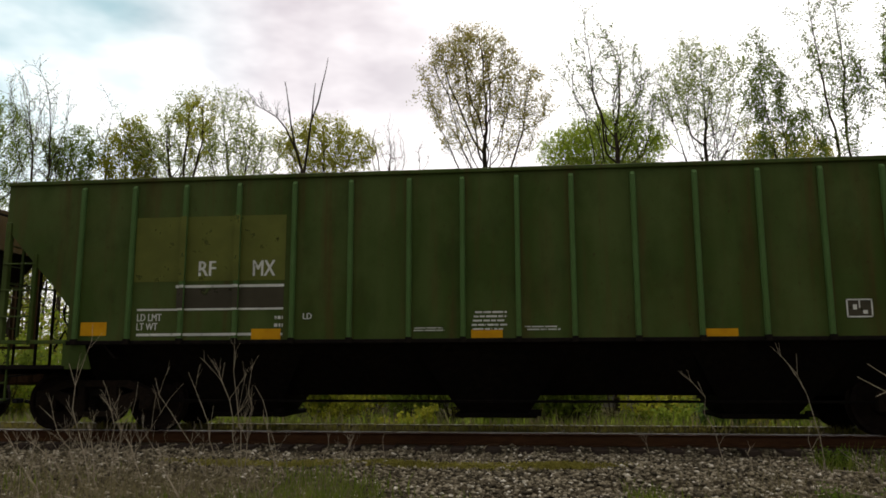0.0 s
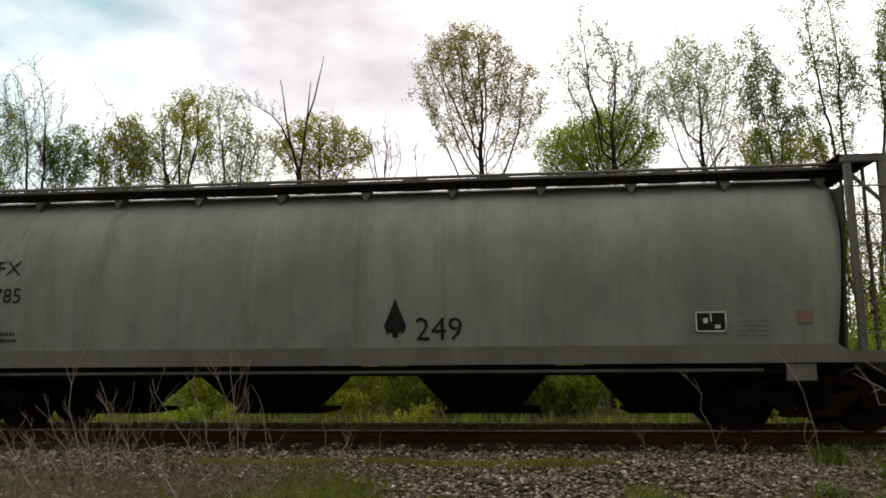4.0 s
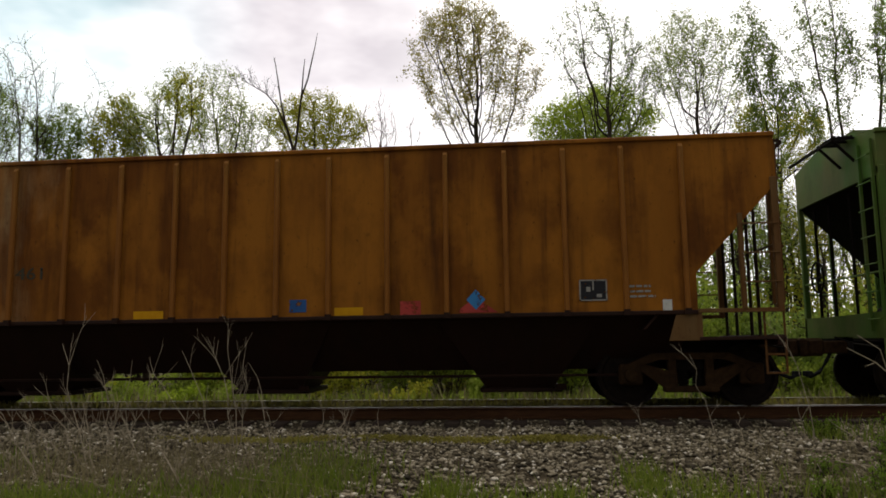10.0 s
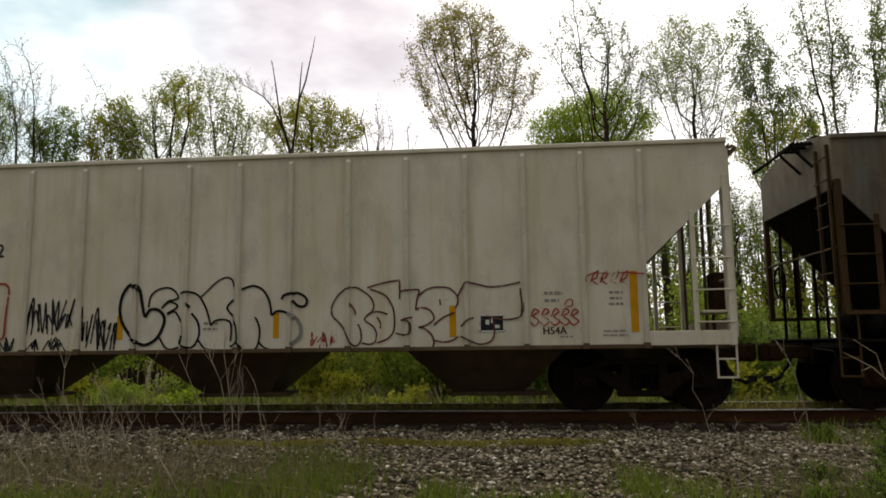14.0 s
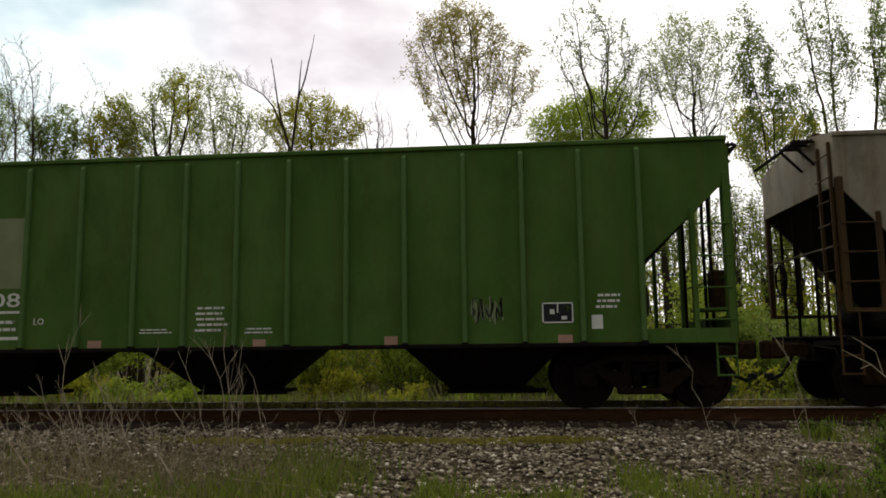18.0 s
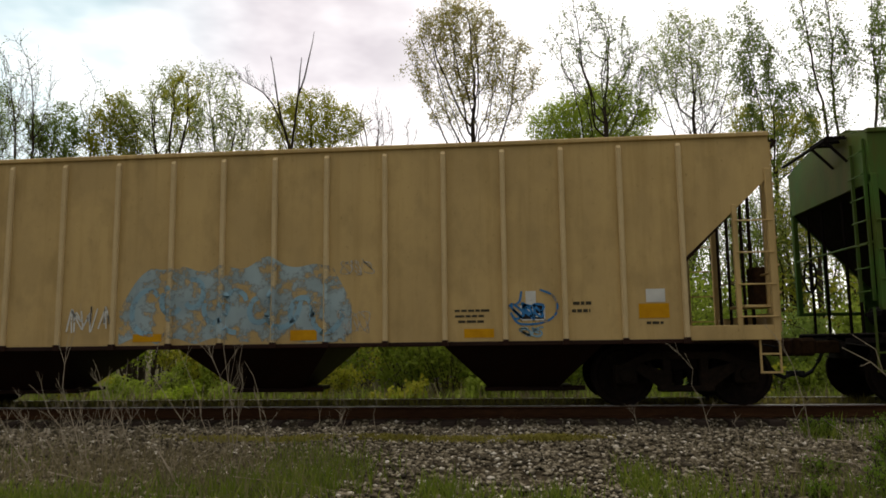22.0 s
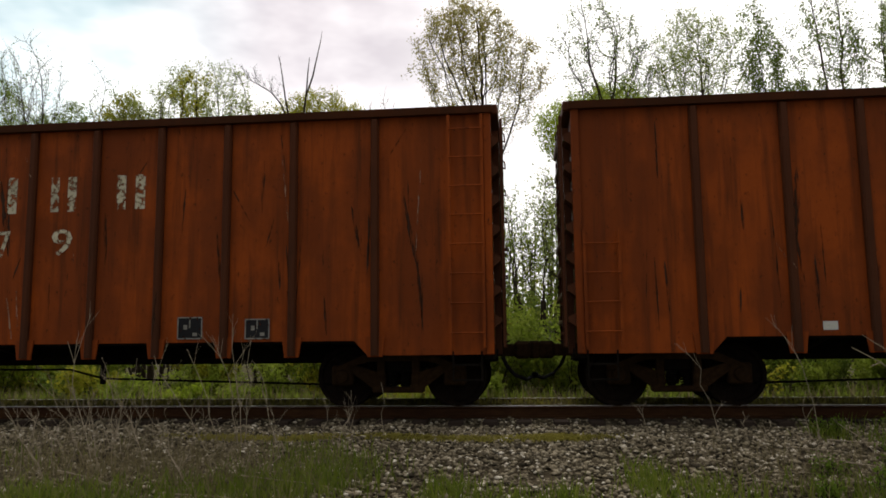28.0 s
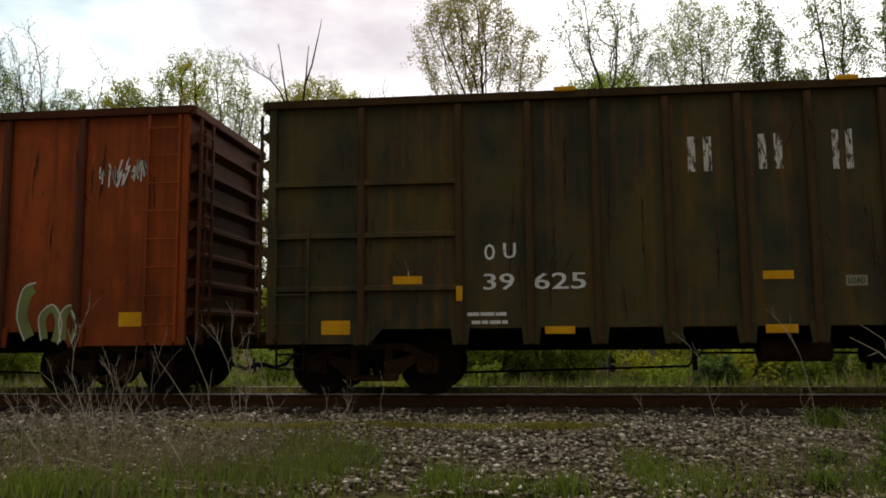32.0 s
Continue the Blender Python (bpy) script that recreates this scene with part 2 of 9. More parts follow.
HOSE = dull("black_rubber", (0.012, 0.012, 0.012), (0.03, 0.03, 0.03), 20, 0.8)


# ---- mesh helpers ----
class Shape:
    """Collects faces; every piece is added to one mesh."""

    def __init__(self):
        self.v, self.f = [], []

    def add(self, verts, faces):
        k = len(self.v)
        self.v += verts
        self.f += [tuple(i + k for i in f) for f in faces]
        return self

    def box(self, x0, x1, y0, y1, z0, z1, c=0.0):
        """A box; c cuts its edges."""
        if c <= 0:
            v = [(x, y, z) for x in (x0, x1) for y in (y0, y1) for z in (z0, z1)]
            return self.add(v, [(0, 1, 3, 2), (4, 6, 7, 5), (0, 4, 5, 1), (2, 3, 7, 6), (0, 2, 6, 4), (1, 5, 7, 3)])
        v, at = [], {}
        for i, x in enumerate((x0, x1)):
            for j, y in enumerate((y0, y1)):
                for k, z in enumerate((z0, z1)):
                    sx, sy, sz = c * (1 - 2 * i), c * (1 - 2 * j), c * (1 - 2 * k)
                    for n, q in enumerate(((x, y + sy, z + sz), (x + sx, y, z + sz), (x + sx, y + sy, z))):
                        at[i, j, k, n] = len(v)
                        v.append(q)
        f = []
        for i in (0, 1):
            o = (lambda t: t[::-1]) if i else (lambda t: t)
            f += [o((at[i, 0, 0, 0], at[i, 0, 1, 0], at[i, 1, 1, 0], at[i, 1, 0, 0])), o((at[0, i, 0, 1], at[1, i, 0, 1], at[1, i, 1, 1], at[0, i, 1, 1])),
                  o((at[0, 0, i, 2], at[0, 1, i, 2], at[1, 1, i, 2], at[1, 0, i, 2]))]
        for a in (0, 1):
            for b in (0, 1):
                f += [(at[a, b, 0, 0], at[a, b, 1, 0], at[a, b, 1, 1], at[a, b, 0, 1]), (at[a, 0, b, 0], at[a, 1, b, 0], at[a, 1, b, 2], at[a, 0, b, 2]),
                      (at[0, a, b, 1], at[1, a, b, 1], at[1, a, b, 2], at[0, a, b, 2])]
        f += [(at[i, j, k, 0], at[i, j, k, 1], at[i, j, k, 2]) for i in (0, 1) for j in (0, 1) for k in (0, 1)]
        return self.add(v, f)

    def prism(self, outline, y0, y1):
        """An outline in x, z pushed from y0 to y1."""
        n = len(outline)
        v = [(x, y0, z) for x, z in outline] + [(x, y1, z) for x, z in outline]
        return self.add(v, [tuple(range(n)), tuple(range(2 * n - 1, n - 1, -1))] + [(i, i + n, (i + 1) % n + n, (i + 1) % n) for i in range(n)])

    def prism_x(self, outline, x0, x1):
        """An outline in y, z pushed from x0 to x1."""
        n = len(outline)
        v = [(x0, y, z) for y, z in outline] + [(x1, y, z) for y, z in outline]
        return self.add(v, [tuple(range(n)), tuple(range(2 * n - 1, n - 1, -1))] + [(i, i + n, (i + 1) % n + n, (i + 1) % n) for i in range(n)])

    def loft(self, a, b, caps=True):
        """Two loops of as many points, joined."""
        n = len(a)
        f = [(i, (i + 1) % n, (i + 1) % n + n, i + n) for i in range(n)]
        if caps:
            f += [tuple(range(n))[::-1], tuple(range(n, 2 * n))]
        return self.add(list(a) + list(b), f)

    def turned(self, profile, cx, cz, n=20):
        """A profile of y, radius turned round the line through cx, cz."""
        v, f = [], []
        for y, r in profile:
            v += [(cx + r * math.cos(2 * math.pi * i / n), y, cz + r * math.sin(2 * math.pi * i / n)) for i in range(n)]
        for k in range(len(profile) - 1):
            f += [(k * n + i, k * n + (i + 1) % n, k * n + n + (i + 1) % n, k * n + n + i) for i in range(n)]
        f += [tuple(range(n)), tuple(range(len(v) - 1, len(v) - n - 1, -1))]
        return self.add(v, f)

    def tube(self, path, r, n=6, taper=1.0):
        """A round bar along a path."""
        pts = [Vector(p) for p in path]
        v, f = [], []
        up = Vector((0.31, 0.23, 0.92))
        for k, p in enumerate(pts):
            d = (pts[min(k + 1, len(pts) - 1)] - pts[max(k - 1, 0)]).normalized()
            a = d.cross(up if abs(d.dot(up)) < 0.95 else Vector((1, 0, 0))).normalized()
            b = d.cross(a)
            q = r * (1 + (taper - 1) * k / max(1, len(pts) - 1))
            v += [tuple(p + (a * math.cos(2 * math.pi * i / n) + b * math.sin(2 * math.pi * i / n)) * q) for i in range(n)]
        for k in range(len(pts) - 1):
            f += [(k * n + i, k * n + (i + 1) % n, k * n + n + (i + 1) % n, k * n + n + i) for i in range(n)]
        f += [tuple(range(n))[::-1], tuple(range(len(v) - n, len(v)))]
        return self.add(v, f)

    def mesh(self, name, material, smooth=False):
        m = bpy.data.meshes.new(name)
        m.from_pydata(self.v, [], self.f)
        bm = bmesh.new()
        bm.from_mesh(m)
        bmesh.ops.recalc_face_normals(bm, faces=bm.faces)
        bm.to_mesh(m)
        bm.free()
        m.materials.append(material)
        if smooth:
            m.shade_smooth()
        return m


def part(name, shape, material, parent, label="", at=(0, 0, 0), smooth=False):
    """Links a shape as one mesh under a thing or a part."""
    ob = new(name, shape.mesh(name, material, smooth) if isinstance(shape, Shape) else shape)
    ob.parent = parent
    ob.location = at
    return tagged(ob, label)

# ---- the land: one sheet of ground, ballast, track, weeds, shrubs and trees ----
def ground_z(y):
    """Height of the ground across the line."""
    pts = ((-400, -0.9), (2, -0.66), (6, -0.58), (8, -0.46), (9.6, -0.36), (10.6, -0.32), (11.2, -0.29), (11.74, -0.235), (11.90, -0.12), (13.24, -0.10), (13.42, -0.13), (14.0, -0.2), (14.8, -0.45), (16, -0.75), (19, -0.8), (26, -0.55), (60, -0.9), (4000, -6))
    for (a, za), (b, zb) in zip(pts, pts[1:]):
        if y <= b:
            return za + (zb - za) * (y - a) / (b - a)
    return -6


SOIL = dull("weedy_soil", (0.065, 0.068, 0.020), (0.105, 0.082, 0.042), 5, 0.95, 0, 0.8)
GRIT = dull("grey_brown_ballast_grit", (0.046, 0.036, 0.021), (0.092, 0.072, 0.044), 26, 0.95, 0, 1.0)
SLEEPER = dull("creosoted_timber", (0.035, 0.026, 0.02), (0.07, 0.05, 0.038), 7, 0.9, 0, 0.5, (1, 0.2, 1))
RAIL_RUST = dull("rusty_rail_steel", (0.040, 0.018, 0.008), (0.075, 0.034, 0.014), 14, 0.85, 0, 0.3, (0.3, 1, 1))
CONCRETE = dull("stained_concrete", (0.22, 0.20, 0.17), (0.30, 0.27, 0.23), 3, 0.9, 0, 0.4)
BARK = dull("dark_furrowed_bark", (0.032, 0.024, 0.016), (0.062, 0.048, 0.034), 9, 0.95, 0, 0.8, (1, 1, 0.25))
STRAW = dull("dry_straw", (0.27, 0.22, 0.15), (0.36, 0.31, 0.23), 20, 0.9, 0, 0.2)
PINK_BARK = dull("pinkish_grey_bark", (0.16, 0.11, 0.10), (0.22, 0.16, 0.15), 9, 0.95, 0, 0.4, (1, 1, 0.25))
LEAF = {
    "gold": leaf_stuff("golden_spring_leaves", (0.42, 0.34, 0.11), (0.33, 0.33, 0.08)),
    "olive": leaf_stuff("olive_spring_leaves", (0.275, 0.308, 0.022), (0.406, 0.378, 0.045)),
    "bright": leaf_stuff("bright_green_leaves", (0.24, 0.34, 0.020), (0.34, 0.42, 0.045)),
    "pale": leaf_stuff("pale_spring_leaves", (0.377, 0.434, 0.135), (0.246, 0.308, 0.075)),
    "mid": leaf_stuff("mid_green_leaves", (0.160, 0.224, 0.038), (0.217, 0.294, 0.060)),
    "dark": leaf_stuff("dark_green_leaves", (0.072, 0.126, 0.030), (0.123, 0.182, 0.045)),
    "lime": leaf_stuff("lime_green_brush", (0.19, 0.265, 0.024), (0.28, 0.34, 0.055)),
    "grass": leaf_stuff("grass_blades", (0.10, 0.155, 0.014), (0.22, 0.25, 0.042)),
    "bramble": leaf_stuff("bramble_leaves", (0.10, 0.18, 0.012), (0.17, 0.25, 0.03)),
    "moss": leaf_stuff("mossy_short_grass", (0.25, 0.235, 0.040), (0.36, 0.31, 0.08)),
    "dry": leaf_stuff("dry_grass_blades", (0.23, 0.19, 0.10), (0.14, 0.125, 0.06)),
}


def build_ground():
    xs = [-4000, -800, -250] + [-120 + 4 * k for k in range(61)] + [250, 800, 4000]
    ys = [-400, -60, -10, 0, 2, 4, 6, 7, 8, 8.6, 9.2, 9.8, 10.4, 11, 11.4, 12, 13, 14, 14.4, 14.8, 15.4, 16, 17, 19, 22, 26, 32, 45, 60, 200, 900, 4000]
    v = [(x, y, ground_z(y) + 0.05 * noise.noise((x * 0.13, y * 0.2, 0)) * (1 if 0 < y < 60 else 0) - (0.16 if 7.1 < y < 15.2 else 0.03)) for x in xs for y in ys]
    n = len(ys)
    f = [(i * n + j, i * n + n + j, i * n + n + j + 1, i * n + j + 1) for i in range(len(xs) - 1) for j in range(n - 1)]
    s = Shape().add(v, f)
    tagged(new("ground", s.mesh("ground", SOIL, True)), "weedy soil beside the railway line", "ground", kind="structure")
    xs = [-320, -60] + [-30 + 0.5 * k for k in range(121)] + [60, 320]
    ys = [7.2, 7.7, 8.2, 8.7, 9.2, 9.7, 10.2, 10.7, 11.2, 11.6, 11.74, 11.90, 12.3, 12.8, 13.24, 13.42, 14.0, 14.3, 14.6, 15.0]
    n = len(ys)
    v = [(x, y + (0.5 * noise.noise((x * 0.4, 7, 0)) if j == 0 else 0), ground_z(y) + 0.02 + (0.05 if y < 11.7 or y > 13.5 else 0.015) * noise.noise((x * 1.1, y * 1.3, 2)) - (0.12 if j in (0, n - 1) else 0)) for x in xs for j, y in enumerate(ys)]
    f = [(i * n + j, i * n + n + j, i * n + n + j + 1, i * n + j + 1) for i in range(len(xs) - 1) for j in range(n - 1)]
    tagged(new("ballast_bed", Shape().add(v, f).mesh("ballast_bed", GRIT, True)), "grey-brown gravel bed under the track", "ballast", kind="structure")


def stone_stuff():
    m, nt, p = node_set("mixed_crushed_stone")
    geo = nt.nodes.new("ShaderNodeNewGeometry")
    r = nt.nodes.new("ShaderNodeValToRGB")
    e = r.color_ramp.elements
    e[0].position, e[0].color = 0.0, (0.030, 0.025, 0.018, 1)
    e[1].position, e[1].color = 1.0, (0.74, 0.68, 0.56, 1)
    for pos, col in ((0.35, (0.125, 0.102, 0.066)), (0.70, (0.235, 0.197, 0.130)), (0.93, (0.40, 0.35, 0.25))):
        r.color_ramp.elements.new(pos).color = (*col, 1)
    nt.links.new(geo.outputs["Random Per Island"], r.inputs["Fac"])
    grain = noise_tex(nt, 60, 3)
    nt.links.new(blend(nt, times(nt, ramp_of(nt, grain, 0.4, 0.7), 0.4), r.outputs["Color"], (0.085, 0.075, 0.05)), p.inputs["Base Color"])
    p.inputs["Roughness"].default_value = 0.9
    p.inputs["Specular IOR Level"].default_value = 0.05
    bump(nt, p, grain, 0.4, 0.004)
    return m


def loose_mesh(name, v, f, material):
    """A mesh from arrays, for things beyond counting."""
    m = bpy.data.meshes.new(name)
    m.vertices.add(len(v))
    m.vertices.foreach_set("co", np.asarray(v, np.float32).ravel())
    k = f.shape[1]
    m.loops.add(f.size)
    m.loops.foreach_set("vertex_index", f.astype(np.int32).ravel())
    m.polygons.add(len(f))
    m.polygons.foreach_set("loop_start", np.arange(0, f.size, k, dtype=np.int32))
    m.update(calc_edges=True)
    m.validate()
    m.materials.append(material)
    return m


def build_stones(rng):
    corner = np.array([(1, 0, 0), (0.1, 1, 0.1), (-1, 0.15, 0), (0, -1, 0), (0.1, 0.1, 0.8), (0, 0, -0.8), (0.65, 0.6, 0.45), (-0.6, -0.6, 0.4)], float)
    tri = np.array([(0, 6, 4), (0, 1, 6), (6, 1, 4), (1, 2, 4), (2, 7, 4), (2, 3, 7), (7, 3, 4), (3, 0, 4), (1, 0, 5), (2, 1, 5), (3, 2, 5), (0, 3, 5)])
    n = 43000
    y = 6.9 + (11.75 - 6.9) * rng.random(n) ** 0.85
    x = np.interp(rng.random(n), [0, 0.06, 0.94, 1], [-30, -9.5, 6.5, 30])
    far = rng.random(n) < 0.12
    y[far] = 11.9 + 1.9 * rng.random(far.sum())
    keep = ~((y > 10.10) & (y < 10.34) & (x > -4.6) & (x < 0.8) & (rng.random(n) < 0.5)) & ~((y > 11.25) & (y < 11.8) & (rng.random(n) < 0.4))
    x, y = x[keep], y[keep]
    n = len(x)
    size = 0.016 + 0.022 * rng.random(n) ** 1.8
    z = np.array([ground_z(b) + 0.03 + (0.05 * noise.noise((a * 1.1, b * 1.3, 2)) if b < 11.7 else -0.015) for a, b in zip(x, y)]) + size * 0.2
    turn = rng.random(n) * 6.28
    c, s = np.cos(turn), np.sin(turn)
    pts = corner[None] * (0.75 + 0.5 * rng.random((n, 8, 1))) * size[:, None, None] * np.stack([0.9 + 0.6 * rng.random(n), 0.8 + 0.4 * rng.random(n), 0.6 + 0.5 * rng.random(n)], -1)[:, None]
    v = np.stack([pts[..., 0] * c[:, None] - pts[..., 1] * s[:, None] + x[:, None], pts[..., 0] * s[:, None] + pts[..., 1] * c[:, None] + y[:, None], pts[..., 2] + z[:, None]], -1).reshape(-1, 3)
    f = (tri[None] + 8 * np.arange(n)[:, None, None]).reshape(-1, 3)
    tagged(new("ballast_stones", loose_mesh("ballast_stones", v, f, stone_stuff())), "loose crushed stones in grey, brown and white", "gravel", kind="stuff")


def blades(rng, x, y, height, width, lean=0.35, lift=-0.02):
    """Grass blades: bent strips of two quads."""
    n = len(x)
    z = np.array([ground_z(b) for b in y]) + lift
    a = rng.random(n) * 6.28
    h = height * (0.3 + 1.0 * rng.random(n) ** 1.4)
    w = width * (0.6 + 0.8 * rng.random(n))
    bend = lean * h * (0.3 + rng.random(n))
    side = np.stack([np.cos(a + 1.57), np.sin(a + 1.57), 0 * a], -1) * w[:, None]
    out = np.stack([np.cos(a), np.sin(a), 0 * a], -1) * bend[:, None]
    base = np.stack([x, y, z], -1)
    up = np.stack([0 * a, 0 * a, h], -1)
    v = np.stack([base - side, base + side, base + 0.6 * up + 0.35 * out + side * 0.8, base + 0.6 * up + 0.35 * out - side * 0.8, base + up + out + side * 0.12, base + up + out - side * 0.12], 1).reshape(-1, 3)
    k = 6 * np.arange(n)[:, None]
    f = np.concatenate([np.array([[0, 1, 2, 3]]) + k, np.array([[3, 2, 4, 5]]) + k])
    return v, f


def build_grass(rng):
    def spots(n, places):
        xs, ys = [], []
        for px, py, rx, ry, share in places:
            k = int(n * share)
            xs.append(rng.normal(px, rx, k)), ys.append(rng.normal(py, ry, k))
        return np.concatenate(xs), np.clip(np.concatenate(ys), 5.6, 11.3)

    x, y = spots(7200, ((-4.7, 6.9, 0.45, 0.22, 0.15), (-3.6, 7.2, 0.5, 0.3, 0.08), (-2.55, 7.6, 0.38, 0.40, 0.16), (-2.0, 7.9, 0.30, 0.45, 0.14), (-2.5, 9.0, 0.35, 0.35, 0.05), (-0.75, 7.3, 0.14, 0.25, 0.06), (-0.25, 7.1, 0.2, 0.15, 0.03),
                         (0.35, 7.15, 0.16, 0.15, 0.03), (1.22, 7.7, 0.13, 0.5, 0.07), (1.75, 7.5, 0.25, 0.3, 0.05), (3.95, 10.5, 0.14, 0.2, 0.04), (4.75, 10.4, 0.4, 0.5, 0.05), (3.2, 7.5, 0.4, 0.4, 0.06), (-6.2, 8.6, 0.6, 0.5, 0.03)))
    tagged(new("grass_tufts", loose_mesh("grass_tufts", *blades(rng, x, y, 0.22, 0.007, 0.6), LEAF["grass"])), "green grass tufts growing through the gravel", "grass", kind="stuff")
    n = 27000
    x, y = rng.uniform(-5.2, 1.6, n), rng.normal(10.22, 0.10, n)
    y += 0.08 * np.sin(x * 2.3)
    keep = rng.random(n) < (0.55 + 0.4 * np.sin(x * 1.7 + 1) * np.sin(x * 4.1)) * np.clip((1.6 - x) / 1.5, 0, 1) * np.clip((x + 5.2) / 1.5, 0, 1)
    x, y = x[keep], y[keep]
    tagged(new("mossy_strip", loose_mesh("mossy_strip", *blades(rng, x, y, 0.045, 0.010, 0.9, 0.03), LEAF["moss"])), "strip of short yellow-green grass beside the track", "grass", kind="stuff")
    x, y = spots(5200, ((-4.8, 8.0, 0.9, 0.8, 0.42), (-3.4, 8.0, 0.6, 0.7, 0.22), (-2.3, 7.8, 0.5, 0.6, 0.08), (3.2, 8.2, 0.8, 0.7, 0.16), (-7, 9.2, 1.2, 0.8, 0.12)))
    tagged(new("dry_grass", loose_mesh("dry_grass", *blades(rng, x, y, 0.30, 0.0035, 0.9), LEAF["dry"])), "thin dry grass stems near the track", "grass", kind="stuff")
    n = 12000
    x, y = rng.uniform(-11, 9, n), rng.uniform(12.75, 13.2, n)
    half = rng.random(n) < 0.6
    tagged(new("track_grass", loose_mesh("track_grass", *blades(rng, x[half], y[half], 0.15, 0.009, 0.5), LEAF["moss"])), "short yellow-green grass between the rails", "grass", kind="stuff")
    tagged(new("track_dry_grass", loose_mesh("track_dry_grass", *blades(rng, x[~half], y[~half], 0.15, 0.007, 0.5), LEAF["dry"])), "short dry grass between the rails", "grass", kind="stuff")
    n = 64000
    x, y = rng.uniform(-26, 17, n), 14.6 + 7.4 * rng.random(n) ** 1.2
    keep = rng.random(n) < 0.45 + 0.5 * np.sin(x * 0.9 + y) ** 2
    x, y = x[keep], y[keep]
    half = rng.random(len(x)) < 0.58
    tagged(new("bank_grass", loose_mesh("bank_grass", *blades(rng, x[half], y[half], 0.5, 0.016), LEAF["lime"])), "green grass along the far side of the line", "grass", kind="stuff")
    tagged(new("bank_dry_grass", loose_mesh("bank_dry_grass", *blades(rng, x[~half], y[~half], 0.55, 0.012), LEAF["dry"])), "dry brown grass along the far side of the line", "grass", kind="stuff")


def build_track():
    track = tagged(new("railway_track"), "single railway track with rusty rails on timber sleepers", "railway track")
    profile = [(-0.068, -0.18), (0.068, -0.18), (0.068, -0.165), (0.012, -0.15), (0.010, -0.045), (0.036, -0.032), (0.036, -0.006), (0.030, -0.002), (-0.030, -0.002), (-0.036, -0.006), (-0.036, -0.032),
               (-0.010, -0.045), (-0.012, -0.15), (-0.068, -0.165)]
    for y in (11.82, 13.32):
        r = part("rail", Shape().prism_x(profile, -320, 320), RAIL_RUST, track, "rusty steel rail with a polished top", (0, y, 0))
        part("running_surface", Shape().prism_x([(-0.0375, -0.014), (0.0375, -0.014), (0.026, 0.001), (-0.026, 0.001)], -320, 320), TREAD, r, "bright polished rail top")
    tie = Shape().box(-0.115, 0.115, -1.3, 1.3, -0.36, -0.182, 0.012).mesh("sleeper", SLEEPER)
    plate = Shape().box(-0.09, 0.09, -0.17, 0.17, -0.19, -0.172).mesh("tie_plate", RAIL_RUST)
    for k in range(-55, 50):
        o = part("sleeper", tie, SLEEPER, track, "", (k * 0.53 + random.uniform(-0.02, 0.02), 12.57 + random.uniform(-0.04, 0.04), random.uniform(-0.01, 0)))
        o.rotation_euler = (0, 0, random.uniform(-0.015, 0.015))
        for y in (-0.75, 0.75):
            part("tie_plate", plate, RAIL_RUST, o, "", (0, y, 0)) if -22 < k < 16 else None
    rest = Shape()
    for k in list(range(-600, -55)) + list(range(50, 600)):
        rest.box(k * 0.53 - 0.115, k * 0.53 + 0.115, 11.27, 13.87, -0.36, -0.182)
    tagged(part("distant_sleepers", rest, SLEEPER, track), kind="stuff")


def dry_weed(x, y, dx, z_top, seed, forks=3, r=0.007):
    """A dead stalk with side twigs."""
    rng = random.Random(seed)
    z0 = ground_z(y) - 0.03
    h = z_top - z0
    s = Shape()
    n = 6
    spine = [Vector((x + dx * (k / n) ** 1.15 + rng.uniform(-0.012, 0.012) * k, y + rng.uniform(-0.01, 0.01) * k, z0 + h * k / n)) for k in range(n + 1)]
    s.tube(spine, r, 4, 0.35)
    for k in range(forks):
        p = spine[rng.randint(2, n - 1)]
        d = Vector((rng.uniform(-1, 1), rng.uniform(-0.5, 0.5), rng.uniform(0.7, 1.6))).normalized()
        l = h * rng.uniform(0.15, 0.42)
        q = p + d * l
        s.tube([p, p + d * l * 0.5 + Vector((0, 0, 0.02)), q], r * 0.55, 3, 0.4)
        for j in range(2):
            e = (d + Vector((rng.uniform(-0.7, 0.7), rng.uniform(-0.4, 0.4), 0.3))).normalized()
            b = p + d * l * rng.uniform(0.4, 0.9)
            s.tube([b, b + e * l * 0.4], r * 0.35, 3, 0.5)
    tagged(new("dry_weed", s.mesh("dry_weed", STRAW)), "dead pale weed stalk standing beside the track", "weed", "dead weeds by the track")


